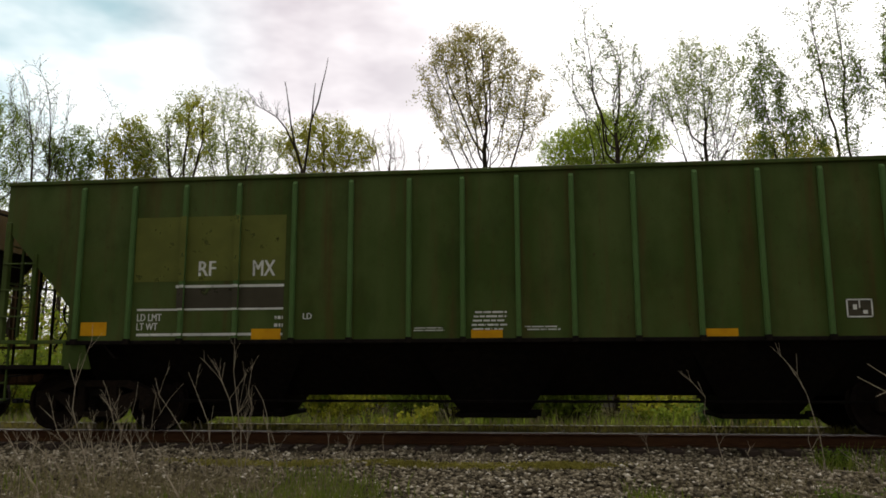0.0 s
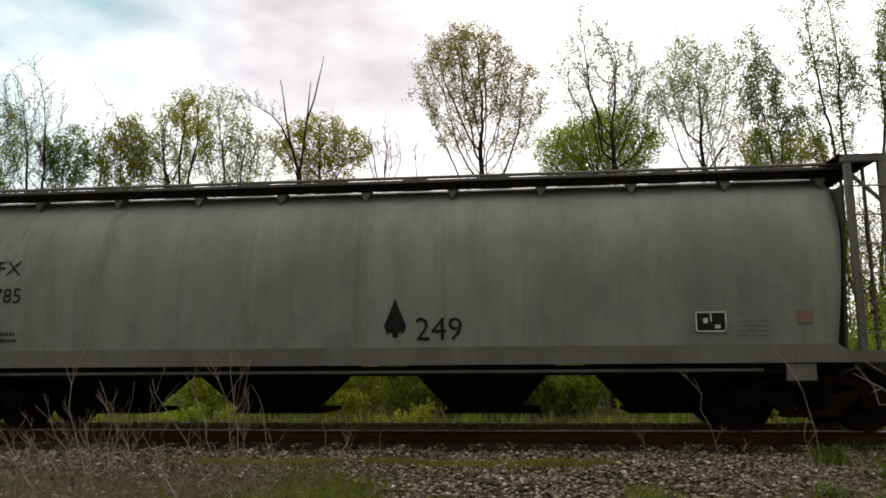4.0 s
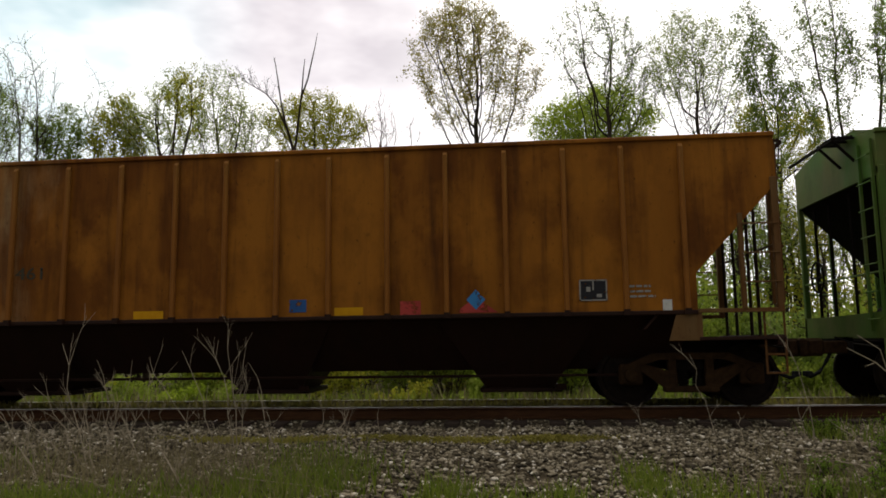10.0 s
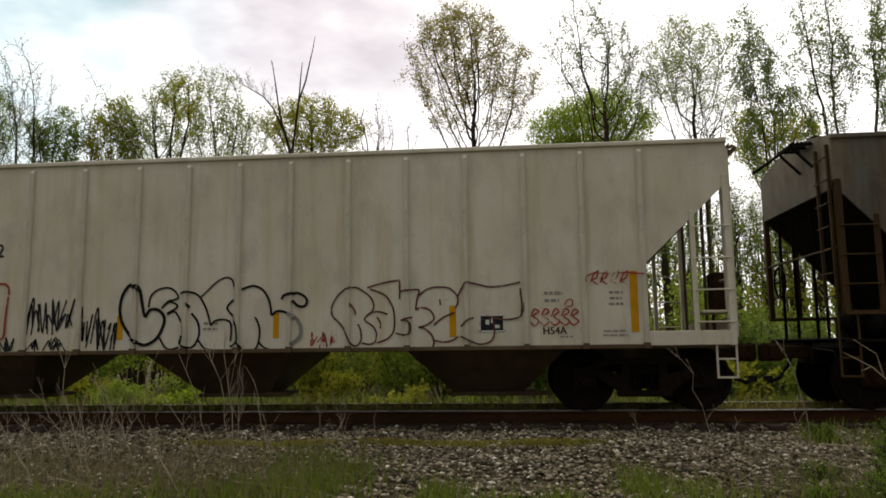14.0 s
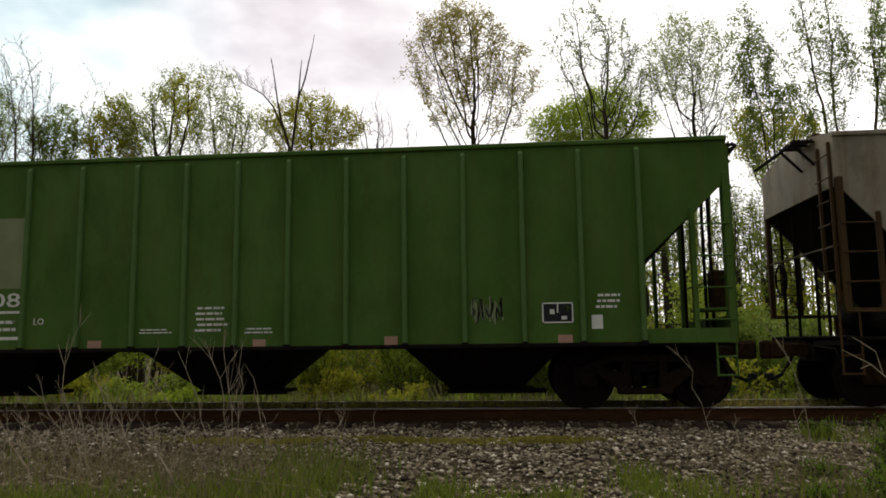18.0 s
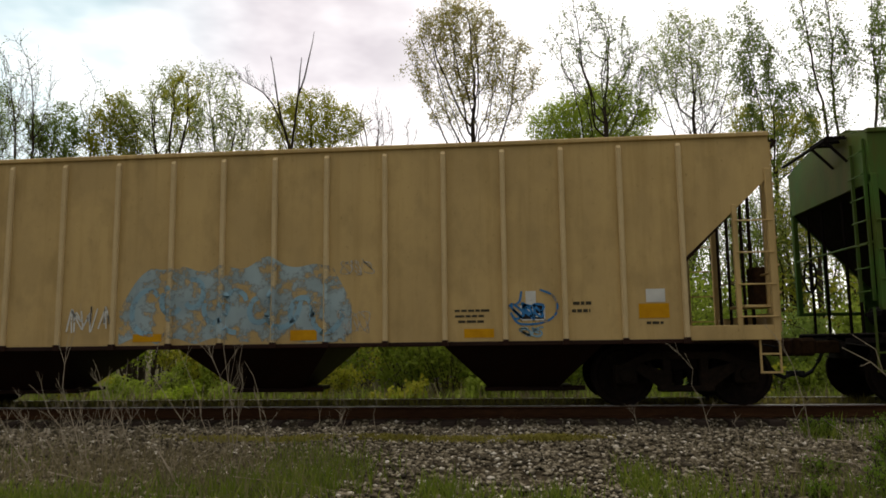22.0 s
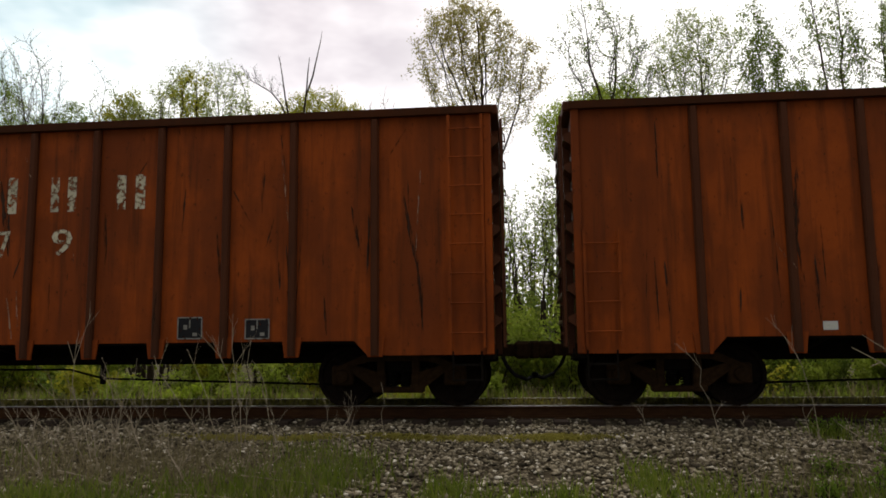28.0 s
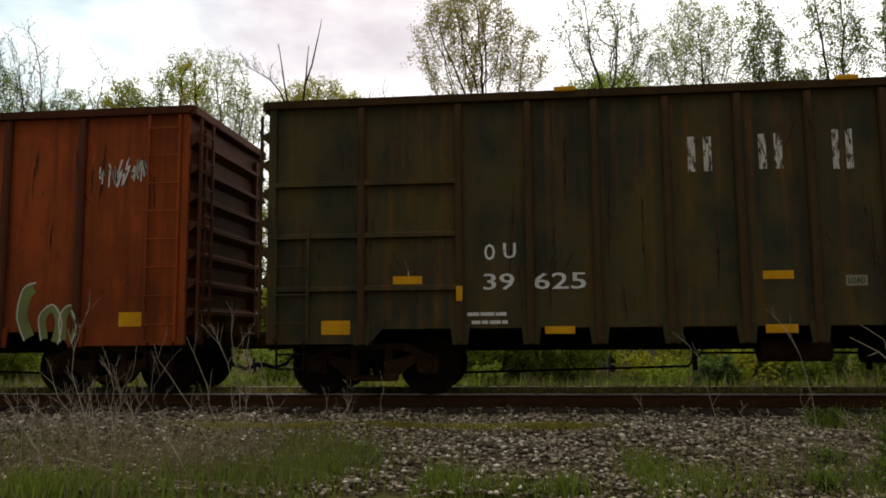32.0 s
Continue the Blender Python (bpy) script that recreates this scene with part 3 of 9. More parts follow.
def build_weeds():
    spots = ((-4.85, 8.2, -0.44, 1.05, 5), (-5.40, 9.6, -0.16, 0.83, 4), (-5.45, 9.6, 0.33, 0.82, 5), (-5.35, 9.8, 0.72, 0.79, 5), (-4.10, 9.5, -0.76, 0.86, 3), (-4.0, 9.7, -0.47, 0.94, 3),
             (-3.7, 9.6, -0.28, 1.07, 7), (-3.66, 9.6, -0.19, 1.21, 7), (-3.67, 9.7, 0.09, 0.91, 6), (-3.27, 9.8, -0.28, 0.76, 2), (-1.91, 10.2, 0.0, 0.45, 0), (-2.78, 10.2, 0.17, 0.25, 1),
             (3.65, 9.9, -0.30, 1.15, 2), (3.53, 9.9, -0.06, 0.34, 1))
    low = ((2.45, 9.9, -0.29, 0.81, 2), (2.81, 10.0, -0.07, 0.07, 2), (1.62, 10.2, -0.08, 0.15, 2), (-5.2, 8.6, -0.57, 0.55, 3), (-5.6, 9.0, -0.71, 0.22, 3),
             (-4.63, 8.0, -0.26, 0.39, 3), (-4.23, 8.2, -0.20, 0.25, 4), (-3.68, 8.0, -0.41, 0.15, 4), (-5.0, 7.6, -0.5, 0.3, 4), (-3.3, 7.4, -0.4, 0.0, 5), (-2.8, 7.8, 0.3, -0.05, 4), (-6.5, 9.5, 0.1, 0.35, 4),
             (-5.9, 9.9, -0.15, 0.3, 3), (-2.4, 9.7, 0.1, 0.15, 2), (3.1, 8.2, -0.2, 0.0, 3), (2.0, 7.6, 0.3, -0.1, 3), (4.1, 9.4, -0.5, 0.05, 4), (2.75, 9.6, 0.25, 0.0, 3))
    for k, (x, y, dx, top, forks) in enumerate(spots + low):
        dry_weed(x, y, dx, top, k + 3, forks)
    for k in range(44):
        rng = random.Random(400 + k)
        dry_weed(rng.uniform(-6.5, -2.2), rng.uniform(7.6, 10.2), rng.uniform(-0.25, 0.2), rng.uniform(-0.15, 0.45), 500 + k, 3, 0.004)
    for k, (x, y, z, ex, ez) in enumerate(((-2.9, 7.6, -0.34, -1.3, -0.52), (2.5, 8.4, -0.40, 3.3, -0.44), (3.0, 9.2, -0.25, 4.1, -0.38), (2.1, 8.0, -0.46, 2.55, -0.40), (-3.6, 7.2, -0.44, -1.9, -0.54), (-4.9, 7.6, -0.30, -3.9, -0.50), (3.2, 8.1, -0.25, 4.4, -0.46), (3.6, 9.6, -0.22, 4.6, -0.34))):
        s = Shape().tube([(x, y, z), ((x + ex) / 2, y - 0.1, (z + ez) / 2 + 0.03), (ex, y - 0.25, ez)], 0.007, 5, 0.5)
        tagged(new("fallen_stick", s.mesh("fallen_stick", STRAW)), "bare pale stick lying on the gravel", "stick", "sticks on the gravel")
    b = Shape()
    b.tube([(4.3, 7.5, -0.5), (4.2, 7.5, 0.0), (3.75, 7.5, 0.38), (3.35, 7.5, 0.76), (3.1, 7.5, 0.90)], 0.012, 5, 0.3)
    b.tube([(3.45, 7.5, 0.68), (3.38, 7.45, 0.88), (3.18, 7.45, 1.02)], 0.007, 4, 0.4)
    b.tube([(3.35, 7.5, 0.76), (3.25, 7.5, 0.72)], 0.005, 4, 0.4)
    tagged(new("arching_twig", b.mesh("arching_twig", STRAW)), "pale bare twig arching over the gravel", "twig")


# -- trees --
def leaf_cloud(rng, a, b, per, spread, size):
    """Small leaves strewn along twigs from a to b."""
    a, b = np.repeat(np.asarray(a, float), per, 0), np.repeat(np.asarray(b, float), per, 0)
    n = len(a)
    c = a + (b - a) * (0.15 + 0.95 * rng.random((n, 1))) + rng.normal(0, spread, (n, 3))
    a = rng.normal(0, 1, (n, 3))
    a /= np.linalg.norm(a, axis=1)[:, None]
    b = np.cross(a, rng.normal(0, 1, (n, 3)))
    b /= np.linalg.norm(b, axis=1)[:, None] + 1e-9
    l = size * (0.6 + 0.8 * rng.random(n))[:, None]
    v = np.stack([c - a * l, c + b * l * 0.6, c + a * l, c - b * l * 0.6], 1).reshape(-1, 3)
    f = np.array([[0, 1, 2, 3]]) + 4 * np.arange(n)[:, None]
    return v, f


def bent(a, b, sag, steps, rng, rough=0.03):
    """A limb's line from a to b, out first and then up."""
    mid = (a + b) / 2 + Vector((0, 0, -sag * (b - a).length))
    pts = []
    for k in range(steps + 1):
        t = k / steps
        p = a * (1 - t) ** 2 + mid * (2 * t * (1 - t)) + b * t * t
        w = rough * (b - a).length * (1 if 0 < k < steps else 0)
        pts.append(p + Vector((rng.uniform(-w, w), rng.uniform(-w, w), rng.uniform(-w, w))))
    return pts


def along(pts, t):
    n = len(pts) - 1
    i = min(int(t * n), n - 1)
    return pts[i].lerp(pts[i + 1], t * n - i), (pts[i + 1] - pts[i]).normalized()


def branchlets(wood, ends, rng, limb, reach, twigs, sprigs, r, up=0.18, out=1.05, start=0.3):
    """Twigs along a limb and sprigs along each twig; ends collects where leaves sit."""
    for k in range(twigs):
        t = start + (1 - start) * (k + rng.random()) / twigs
        at, d = along(limb, min(t, 1.0))
        side = Vector((rng.uniform(-1, 1), rng.uniform(-1, 1), rng.uniform(-0.5, 0.9)))
        e = (d * 0.7 + side * out + Vector((0, 0, up))).normalized()
        l = reach * rng.uniform(0.6, 1.15) * (1.2 - 0.45 * t)
        tip = at + e * l + Vector((0, 0, up * 0.25 * l))
        line = [at, at.lerp(tip, 0.5) + Vector((rng.uniform(-0.06, 0.06) * l, rng.uniform(-0.06, 0.06) * l, -0.05 * l)), tip]
        wood.tube(line, r, 3, 0.5)
        ends.append((tuple(line[1]), tuple(tip)))
        for j in range(sprigs):
            s, _ = along(line, rng.uniform(0.25, 1.0))
            q = s + (e * 0.6 + Vector((rng.uniform(-1, 1), rng.uniform(-1, 1), rng.uniform(-0.4, 1.0)))).normalized() * l * rng.uniform(0.3, 0.55)
            wood.tube([s, q], r * 0.6, 3, 0.6)
            ends.append((tuple(s), tuple(q)))


def colonise(nrng, stems, centre, radii, points, step, vase=0.55, lift=0.10, jag=0.35):
    """Branches that grow from the stems towards points strewn through a crown. Gives the nodes and their parents."""
    d = nrng.normal(0, 1, (points, 3))
    d /= np.linalg.norm(d, axis=1)[:, None]
    wave = np.sin(d @ nrng.normal(0, 2.6, (3, 5)) + nrng.random(5) * 6.28).mean(1)
    q = nrng.random(points) ** 0.36 * (1 - jag * 0.5 + 1.3 * jag * wave)
    p = d * q[:, None]
    p[:, :2] *= (1 - vase * np.clip(0.25 - p[:, 2], 0, 1) ** 0.8)[:, None]
    goal = np.asarray(centre) + p * np.asarray(radii)
    nodes, parent = [], []
    for line in stems:
        last = -1
        for k in range(len(line) - 1):
            u, v = np.asarray(line[k], float), np.asarray(line[k + 1], float)
            m = max(1, int(np.linalg.norm(v - u) / step))
            for j in range(m if k < len(line) - 2 else m + 1):
                nodes.append(u + (v - u) * j / m + (nrng.normal(0, 0.07 * step, 3) if k + j else 0))
                parent.append(last)
                last = len(nodes) - 1
    nodes = [np.asarray(n) for n in nodes]
    near = np.full(points, -1)
    dist = np.full(points, 1e9)
    alive = np.ones(points, bool)
    shoots = collections.defaultdict(list)
    fresh = 0
    for turn in range(110):
        new_nodes = np.array(nodes[fresh:])
        if not len(new_nodes) or not alive.any():
            break
        gap = np.linalg.norm(goal[:, None] - new_nodes[None], axis=2)
        best = gap.argmin(1)
        least = gap[np.arange(points), best]
        closer = least < dist
        near[closer], dist[closer] = best[closer] + fresh, least[closer]
        alive &= dist > step * 1.35
        fresh = len(nodes)
        pull = collections.defaultdict(list)
        for k in np.nonzero(alive)[0]:
            if dist[k] < step * 14:
                pull[near[k]].append(k)
        for n, ks in pull.items():
            way = goal[ks] - nodes[n]
            way = (way / np.linalg.norm(way, axis=1)[:, None]).mean(0) + nrng.normal(0, 0.13, 3) + (0, 0, lift)
            if parent[n] >= 0:
                back = nodes[n] - nodes[parent[n]]
                way += 0.6 * back / (np.linalg.norm(back) + 1e-9)
            way /= np.linalg.norm(way) + 1e-9
            tip = nodes[n] + way * step
            if any(np.linalg.norm(tip - q) < 0.2 * step for q in shoots[n]):
                alive[ks] = False
                continue
            shoots[n].append(tip)
            nodes.append(tip)
            parent.append(n)
    return np.array(nodes), np.array(parent)


def thickness(parent, fine, power=1.9):
    """Radii that add up from the twigs to the trunk."""
    acc = np.zeros(len(parent))
    for k in range(len(parent) - 1, -1, -1):
        acc[k] = max(acc[k], fine ** power)
        if parent[k] >= 0:
            acc[parent[k]] += acc[k]
    return acc ** (1 / power)


def rods(a, b, ra, rb, sides):
    """Tapered round rods from a to b, as arrays."""
    d = b - a
    d /= np.linalg.norm(d, axis=1)[:, None] + 1e-9
    u = np.cross(d, np.where(np.abs(d[:, 2:3]) > 0.9, [[1.0, 0, 0]], [[0, 0, 1.0]]))
    u /= np.linalg.norm(u, axis=1)[:, None] + 1e-9
    w = np.cross(d, u)
    t = 2 * np.pi * np.arange(sides) / sides
    ring = u[:, None] * np.cos(t)[None, :, None] + w[:, None] * np.sin(t)[None, :, None]
    v = np.concatenate([a[:, None] + ring * ra[:, None, None], b[:, None] + ring * rb[:, None, None]], 1).reshape(-1, 3)
    i = np.arange(sides)
    f = np.stack([i, (i + 1) % sides, (i + 1) % sides + sides, i + sides], 1)
    return v, (f[None] + 2 * sides * np.arange(len(a))[:, None, None]).reshape(-1, 4)


def joined(pieces):
    vs, fs, k = [], [], 0
    for v, f in pieces:
        vs.append(v), fs.append(f + k)
        k += len(v)
    return np.concatenate(vs), np.concatenate(fs)


def tree(label, foot, y, left, right, top, base, leaf, seed, points=420, step=0.42, cover=1.0, size=0.045, spread=0.1, fine=0.011, stems=1, fork=0.75, sprigs=2, sprig=0.5, bark=None, vase=0.55, trunk=0.0,
         name="tree", lift=0.10, jag=0.35, leaf_from=0.0, depth=0.8):
    """A tree that fills its crown from left to right and from base to top with forking limbs, twigs and small leaves.
    cover: leaf area over crown area. leaf_from: the share of the crown's height below which it is bare."""
    nrng = np.random.default_rng(seed)
    root = tagged(new(name), label, "tree", "trees behind the track")
    g = ground_z(y) - 0.1
    root.location = (foot, y, g)
    top, base = top - g, base - g
    rx, rz = (right - left) / 2 * (1 + 0.25 * jag), (top - base) / 2
    centre = ((left + right) / 2 - foot, 0.0, (top + base) / 2)
    lines = []
    for k in range(stems):
        a = 2.4 * k + 0.7 * seed
        off = 0.0 if stems == 1 else 0.22
        start = (off * math.cos(a), off * math.sin(a), 0)
        reach = centre[0] * 0.5 + (0 if stems == 1 else rx * 0.42 * (2 * (k + 0.5) / stems - 1))
        side = 0.0 if stems == 1 else rx * 0.35 * math.sin(a)
        knee = (start[0] * 1.4 + reach * 0.30 + nrng.normal(0, 0.10), side * 0.3, base * fork * 0.55)
        lines.append([start, knee, (reach, side, base * fork + (0.0 if stems == 1 else rz * 0.12))])
    pos, parent = colonise(nrng, lines, centre, (rx, rx * depth, rz), points, step, vase, lift, jag)
    r = thickness(parent, fine)
    if trunk:
        r = np.where(r > 0.03, 0.03 + (r - 0.03) * (trunk - 0.03) / max(0.01, r.max() - 0.03), r)
    k = np.nonzero(parent >= 0)[0]
    a, b, ra, rb = pos[parent[k]], pos[k], np.minimum(r[parent[k]], r[k] * 1.5), r[k]
    thick = ra > 0.035
    pieces = [rods(a[thick], b[thick], ra[thick], rb[thick], 7), rods(a[~thick], b[~thick], ra[~thick], rb[~thick], 3)]
    low = base + leaf_from * (top - base)
    tips = np.nonzero((r < fine * 2.3) & (parent >= 0) & (pos[:, 2] > base * 0.45))[0]
    tips = np.repeat(tips, sprigs)
    way = pos[tips] - pos[parent[tips]]
    way = way / (np.linalg.norm(way, axis=1)[:, None] + 1e-9) * 0.8 + nrng.normal(0, 0.55, way.shape) + (0, 0, 0.18)
    way /= np.linalg.norm(way, axis=1)[:, None]
    ends = pos[tips] + way * (sprig * (0.5 + nrng.random(len(tips))))[:, None]
    pieces.append(rods(pos[tips], ends, np.full(len(tips), fine * 0.75), np.full(len(tips), fine * 0.4), 3))
    wood = loose_mesh("trunk", *joined(pieces), bark or BARK)
    part("trunk", wood, bark or BARK, root, "dark branching trunk and limbs")
    count = int(cover * math.pi * rx * rz / (1.2 * size * size))
    leafy = np.nonzero(ends[:, 2] > low)[0]
    if count > 0 and len(leafy):
        pick = nrng.choice(leafy, count)
        part("crown", loose_mesh("crown", *leaf_cloud(nrng, pos[tips][pick], ends[pick], 1, spread, size), LEAF[leaf]), LEAF[leaf], root, "crown of small spring leaves")
    return root


def forked_dead_tree():
    """The bare tree with spiky leaders."""
    root = tagged(new("dead_tree"), "bare forked grey tree with broken spiky tops", "tree", "trees behind the track")
    root.location = (-8.4, 28.0, ground_z(28) - 0.1)
    s, ends, rng = Shape(), [], random.Random(77)
    V = lambda *pts: [Vector((x, y, z)) for x, y, z in pts]
    s.tube(V((0, 0, 0), (0.02, 0, 3.0), (-0.10, 0, 6.0), (-0.17, 0, 8.6), (-0.26, 0, 9.4)), 0.20, 9, 0.45)
    left = V((-0.26, 0, 9.3), (-0.62, 0, 10.5), (-0.80, 0.05, 11.3), (-0.95, 0.05, 12.3), (-1.10, 0.1, 13.1))
    mid = V((-0.22, 0, 9.0), (-0.06, 0, 10.4), (0.07, 0, 11.6), (0.12, 0, 12.4), (0.18, 0, 13.0))
    right = V((0.05, 0, 11.4), (0.30, 0.05, 12.2), (0.45, 0.1, 13.0), (0.58, 0.1, 13.6), (0.66, 0.1, 14.1))
    arm = V((-0.55, 0, 10.2), (-0.95, -0.1, 11.1), (-1.36, -0.1, 11.6), (-1.85, -0.2, 11.9), (-2.35, -0.2, 12.2))
    for line, r in ((left, 0.055), (mid, 0.055), (right, 0.04), (arm, 0.04)):
        s.tube(line, r, 7, 0.22)
    branchlets(s, ends, rng, arm, 0.75, 18, 6, 0.009, 0.7, 0.6, 0.2)
    branchlets(s, ends, rng, left, 0.35, 5, 1, 0.014, 0.5, 0.5)
    for k in range(14):
        z = rng.uniform(3.0, 9.0)
        a = rng.uniform(0, 6.283)
        l = rng.uniform(0.9, 1.9)
        limb = bent(Vector((-0.08, 0, z)), Vector((math.cos(a) * l, math.sin(a) * l, z + l * 0.7)), 0.1, 4, rng)
        s.tube(limb, 0.03, 4, 0.35)
        branchlets(s, ends, rng, limb, 0.6, 5, 3, 0.01)
    part("trunk", s, BARK, root, "bare grey trunk and limbs")


def shrub(label, x, y, h, w, leaf, seed, per=14, size=0.035, stems=9, name="shrub"):
    rng, nrng = random.Random(seed), np.random.default_rng(seed)
    root = tagged(new(name), label, "shrub", "shrubs behind the track")
    root.location = (x, y, ground_z(y) - 0.05)
    wood, ends = Shape(), []
    for k in range(stems):
        a = rng.uniform(0, 6.283)
        q = rng.uniform(0.15, 1.0) ** 0.7
        goal = Vector((math.cos(a) * w / 2 * q, math.sin(a) * w / 2 * q, h * rng.uniform(0.75, 1.0) * (1 - 0.35 * q * q)))
        limb = bent(Vector((math.cos(a) * 0.06, math.sin(a) * 0.06, 0)), goal, -0.06, 4, rng)
        wood.tube(limb, 0.014, 4, 0.4)
        branchlets(wood, ends, rng, limb, 0.22 * h + 0.08, 6, 4, 0.006, 0.3, 0.9, 0.15)
    part("stem", wood, BARK, root, "branching brown stems")
    a, b = zip(*ends)
    part("foliage", loose_mesh("foliage", *leaf_cloud(nrng, a, b, per, 0.03 + 0.03 * h, size), LEAF[leaf]), LEAF[leaf], root)
    return root


def far_woods():
    """The wood goes on behind: trunks, twigs and low leaves beyond counting."""
    nrng = np.random.default_rng(91)
    n = 420
    x, y = nrng.uniform(-62, 42, n), nrng.uniform(40, 72, n)
    h = y * 0.225 * (0.55 + 0.45 * nrng.random(n))
    g = np.array([ground_z(b) for b in y]) - 0.1
    foot = np.stack([x, y, g], 1)
    head = foot + np.stack([nrng.normal(0, 0.5, n), nrng.normal(0, 0.5, n), h], 1)
    r = 0.05 + 0.08 * nrng.random(n)
    pieces = [rods(foot, head, r, r * 0.25, 5)]
    k = np.repeat(np.arange(n), 16)
    t = 0.25 + 0.75 * nrng.random(len(k))
    at = foot[k] + (head - foot)[k] * t[:, None]
    way = nrng.normal(0, 1, (len(k), 3)) + (0, 0, 0.9)
    way /= np.linalg.norm(way, axis=1)[:, None]
    end = at + way * (0.7 + 1.6 * nrng.random(len(k)))[:, None]
    pieces.append(rods(at, end, np.full(len(k), 0.022), np.full(len(k), 0.01), 3))
    tagged(new("far_trunks", loose_mesh("far_trunks", *joined(pieces), BARK)), "many thin dark trunks deep in the wood", "wood", kind="stuff")
    for name, leaf, share, low in (("far_leaves", "olive", 3, 0.3), ("far_brush", "lime", 5, 0.0)):
        pick = nrng.choice(len(k), len(k) * share)
        pick = pick[(t[pick] < 0.72) | (nrng.random(len(pick)) < 0.45)]
        a, b = at[pick].copy(), end[pick].copy()
        if low == 0.0:
            drop = 1 - 0.75 * nrng.random((len(a), 1)) ** 0.6
            a[:, 2:] *= drop
            b[:, 2:] *= drop
        tagged(new(name, loose_mesh(name, *leaf_cloud(nrng, a, b, 1, 0.5, 0.13), LEAF[leaf])), "thin spring leaves deep in the wood", "foliage", kind="stuff")


def build_woods():
    tree("slender nearly bare tree with tiny new leaves", -24.1, 34, -26.6, -21.6, 17.3, 6.5, "mid", 1, 1056, 0.30, 0.07, 0.042, 0.05, 0.012, 2, 0.7, 2, 0.55, vase=0.75, jag=0.6)
    tree("bushy dark green tree among the trunks", -23.8, 36, -25.5, -22.3, 14.0, 8.0, "mid", 2, 1024, 0.30, 1.7, 0.055, 0.12, 0.010, sprig=0.4)
    tree("thin bare sapling with a few new leaves", -23.3, 38, -24.2, -21.8, 16.9, 8.5, "mid", 3, 224, 0.31, 0.06, 0.04, 0.05, 0.013, vase=0.6)
    tree("leafy low tree in olive spring leaf", -21.1, 37, -22.9, -19.4, 14.7, 6.0, "olive", 4, 1152, 0.31, 1.5, 0.058, 0.13, 0.010)
    tree("leafy tree with pale spring leaves", -19.4, 38, -21.7, -16.6, 16.7, 6.5, "pale", 6, 1664, 0.31, 0.8, 0.052, 0.13, 0.012, 3, 0.6, vase=0.6, jag=0.6)
    tree("dark-trunked tree with broken tops and thin leaves", -15.9, 33, -16.8, -14.4, 15.5, 7.5, "olive", 5, 352, 0.33, 0.35, 0.045, 0.10, 0.016, 2, 0.9, 1, 0.5, vase=0.7)
    tree("leafy tree with pale spring leaves", -16.2, 37, -17.2, -12.3, 15.3, 6.0, "pale", 7, 1664, 0.31, 0.8, 0.052, 0.13, 0.012, 3, 0.6, vase=0.6, jag=0.6)
    forked_dead_tree()
    tree("dense round-crowned tree in olive spring leaf", -13.5, 48, -16.8, -10.1, 17.9, 11.0, "olive", 9, 1664, 0.38, 2.3, 0.066, 0.16, 0.012, 1, 0.7, 2, 0.6, jag=0.2)
    tree("small far bare tree with pinkish twigs", -9.0, 48, -10.4, -7.3, 17.5, 9.5, "gold", 10, 832, 0.30, 0.0, fine=0.013, bark=PINK_BARK, vase=0.7)
    tree("small far bare tree with pinkish twigs", -7.1, 50, -7.7, -6.3, 16.5, 13.0, "gold", 11, 224, 0.30, 0.0, fine=0.013, bark=PINK_BARK, vase=0.7)
    tree("tall many-stemmed tree with golden spring leaves", -1.6, 36, -5.1, 1.6, 19.3, 6.5, "gold", 31, 2432, 0.30, 0.80, 0.052, 0.13, 0.011, 6, 0.6, 2, 0.5, vase=0.72, jag=0.5, leaf_from=0.40)
    tree("dense round-crowned tree in bright green leaf", 5.2, 46, 0.4, 9.3, 16.9, 9.8, "bright", 13, 2048, 0.38, 2.5, 0.07, 0.17, 0.012, 1, 0.7, 2, 0.6, jag=0.25)
    tree("open tree with sparse small leaves", 4.4, 34, 1.5, 7.0, 17.8, 6.0, "mid", 14, 1664, 0.31, 0.24, 0.045, 0.08, 0.0105, 3, 0.6, 2, 0.5, vase=0.75, jag=0.6)
    tree("leaning open tree with sparse pale leaves", 7.0, 35, 6.1, 11.1, 17.9, 6.5, "pale", 15, 1504, 0.31, 0.52, 0.048, 0.12, 0.0105, 2, 0.7, 2, 0.5, vase=0.7, jag=0.6, leaf_from=0.5)
    tree("open tree with mid-green leaves", 11.7, 33, 9.7, 13.0, 16.2, 6.0, "mid", 16, 1216, 0.31, 0.95, 0.052, 0.12, 0.0105, 2, 0.7, vase=0.65, jag=0.6)
    tree("tall thin tree with few leaves", 13.5, 31, 11.3, 14.6, 16.8, 5.5, "mid", 17, 1056, 0.31, 0.65, 0.045, 0.10, 0.011, 2, 0.7, vase=0.7, jag=0.6)
    tree("tall thin tree with few leaves", 13.9, 30, 12.9, 17.2, 17.2, 5.5, "mid", 18, 1344, 0.31, 0.6, 0.045, 0.10, 0.011, 3, 0.7, vase=0.75, jag=0.6)
    tree("low leafy tree in olive green", 15.0, 44, 12.3, 18.4, 14.9, 8.5, "olive", 19, 1152, 0.37, 1.7, 0.06, 0.14, 0.011)
    tree("small bare tree between taller ones", 10.3, 40, 8.6, 12.3, 15.0, 9.5, "mid", 20, 832, 0.31, 0.10, 0.04, 0.06, 0.011, vase=0.7)
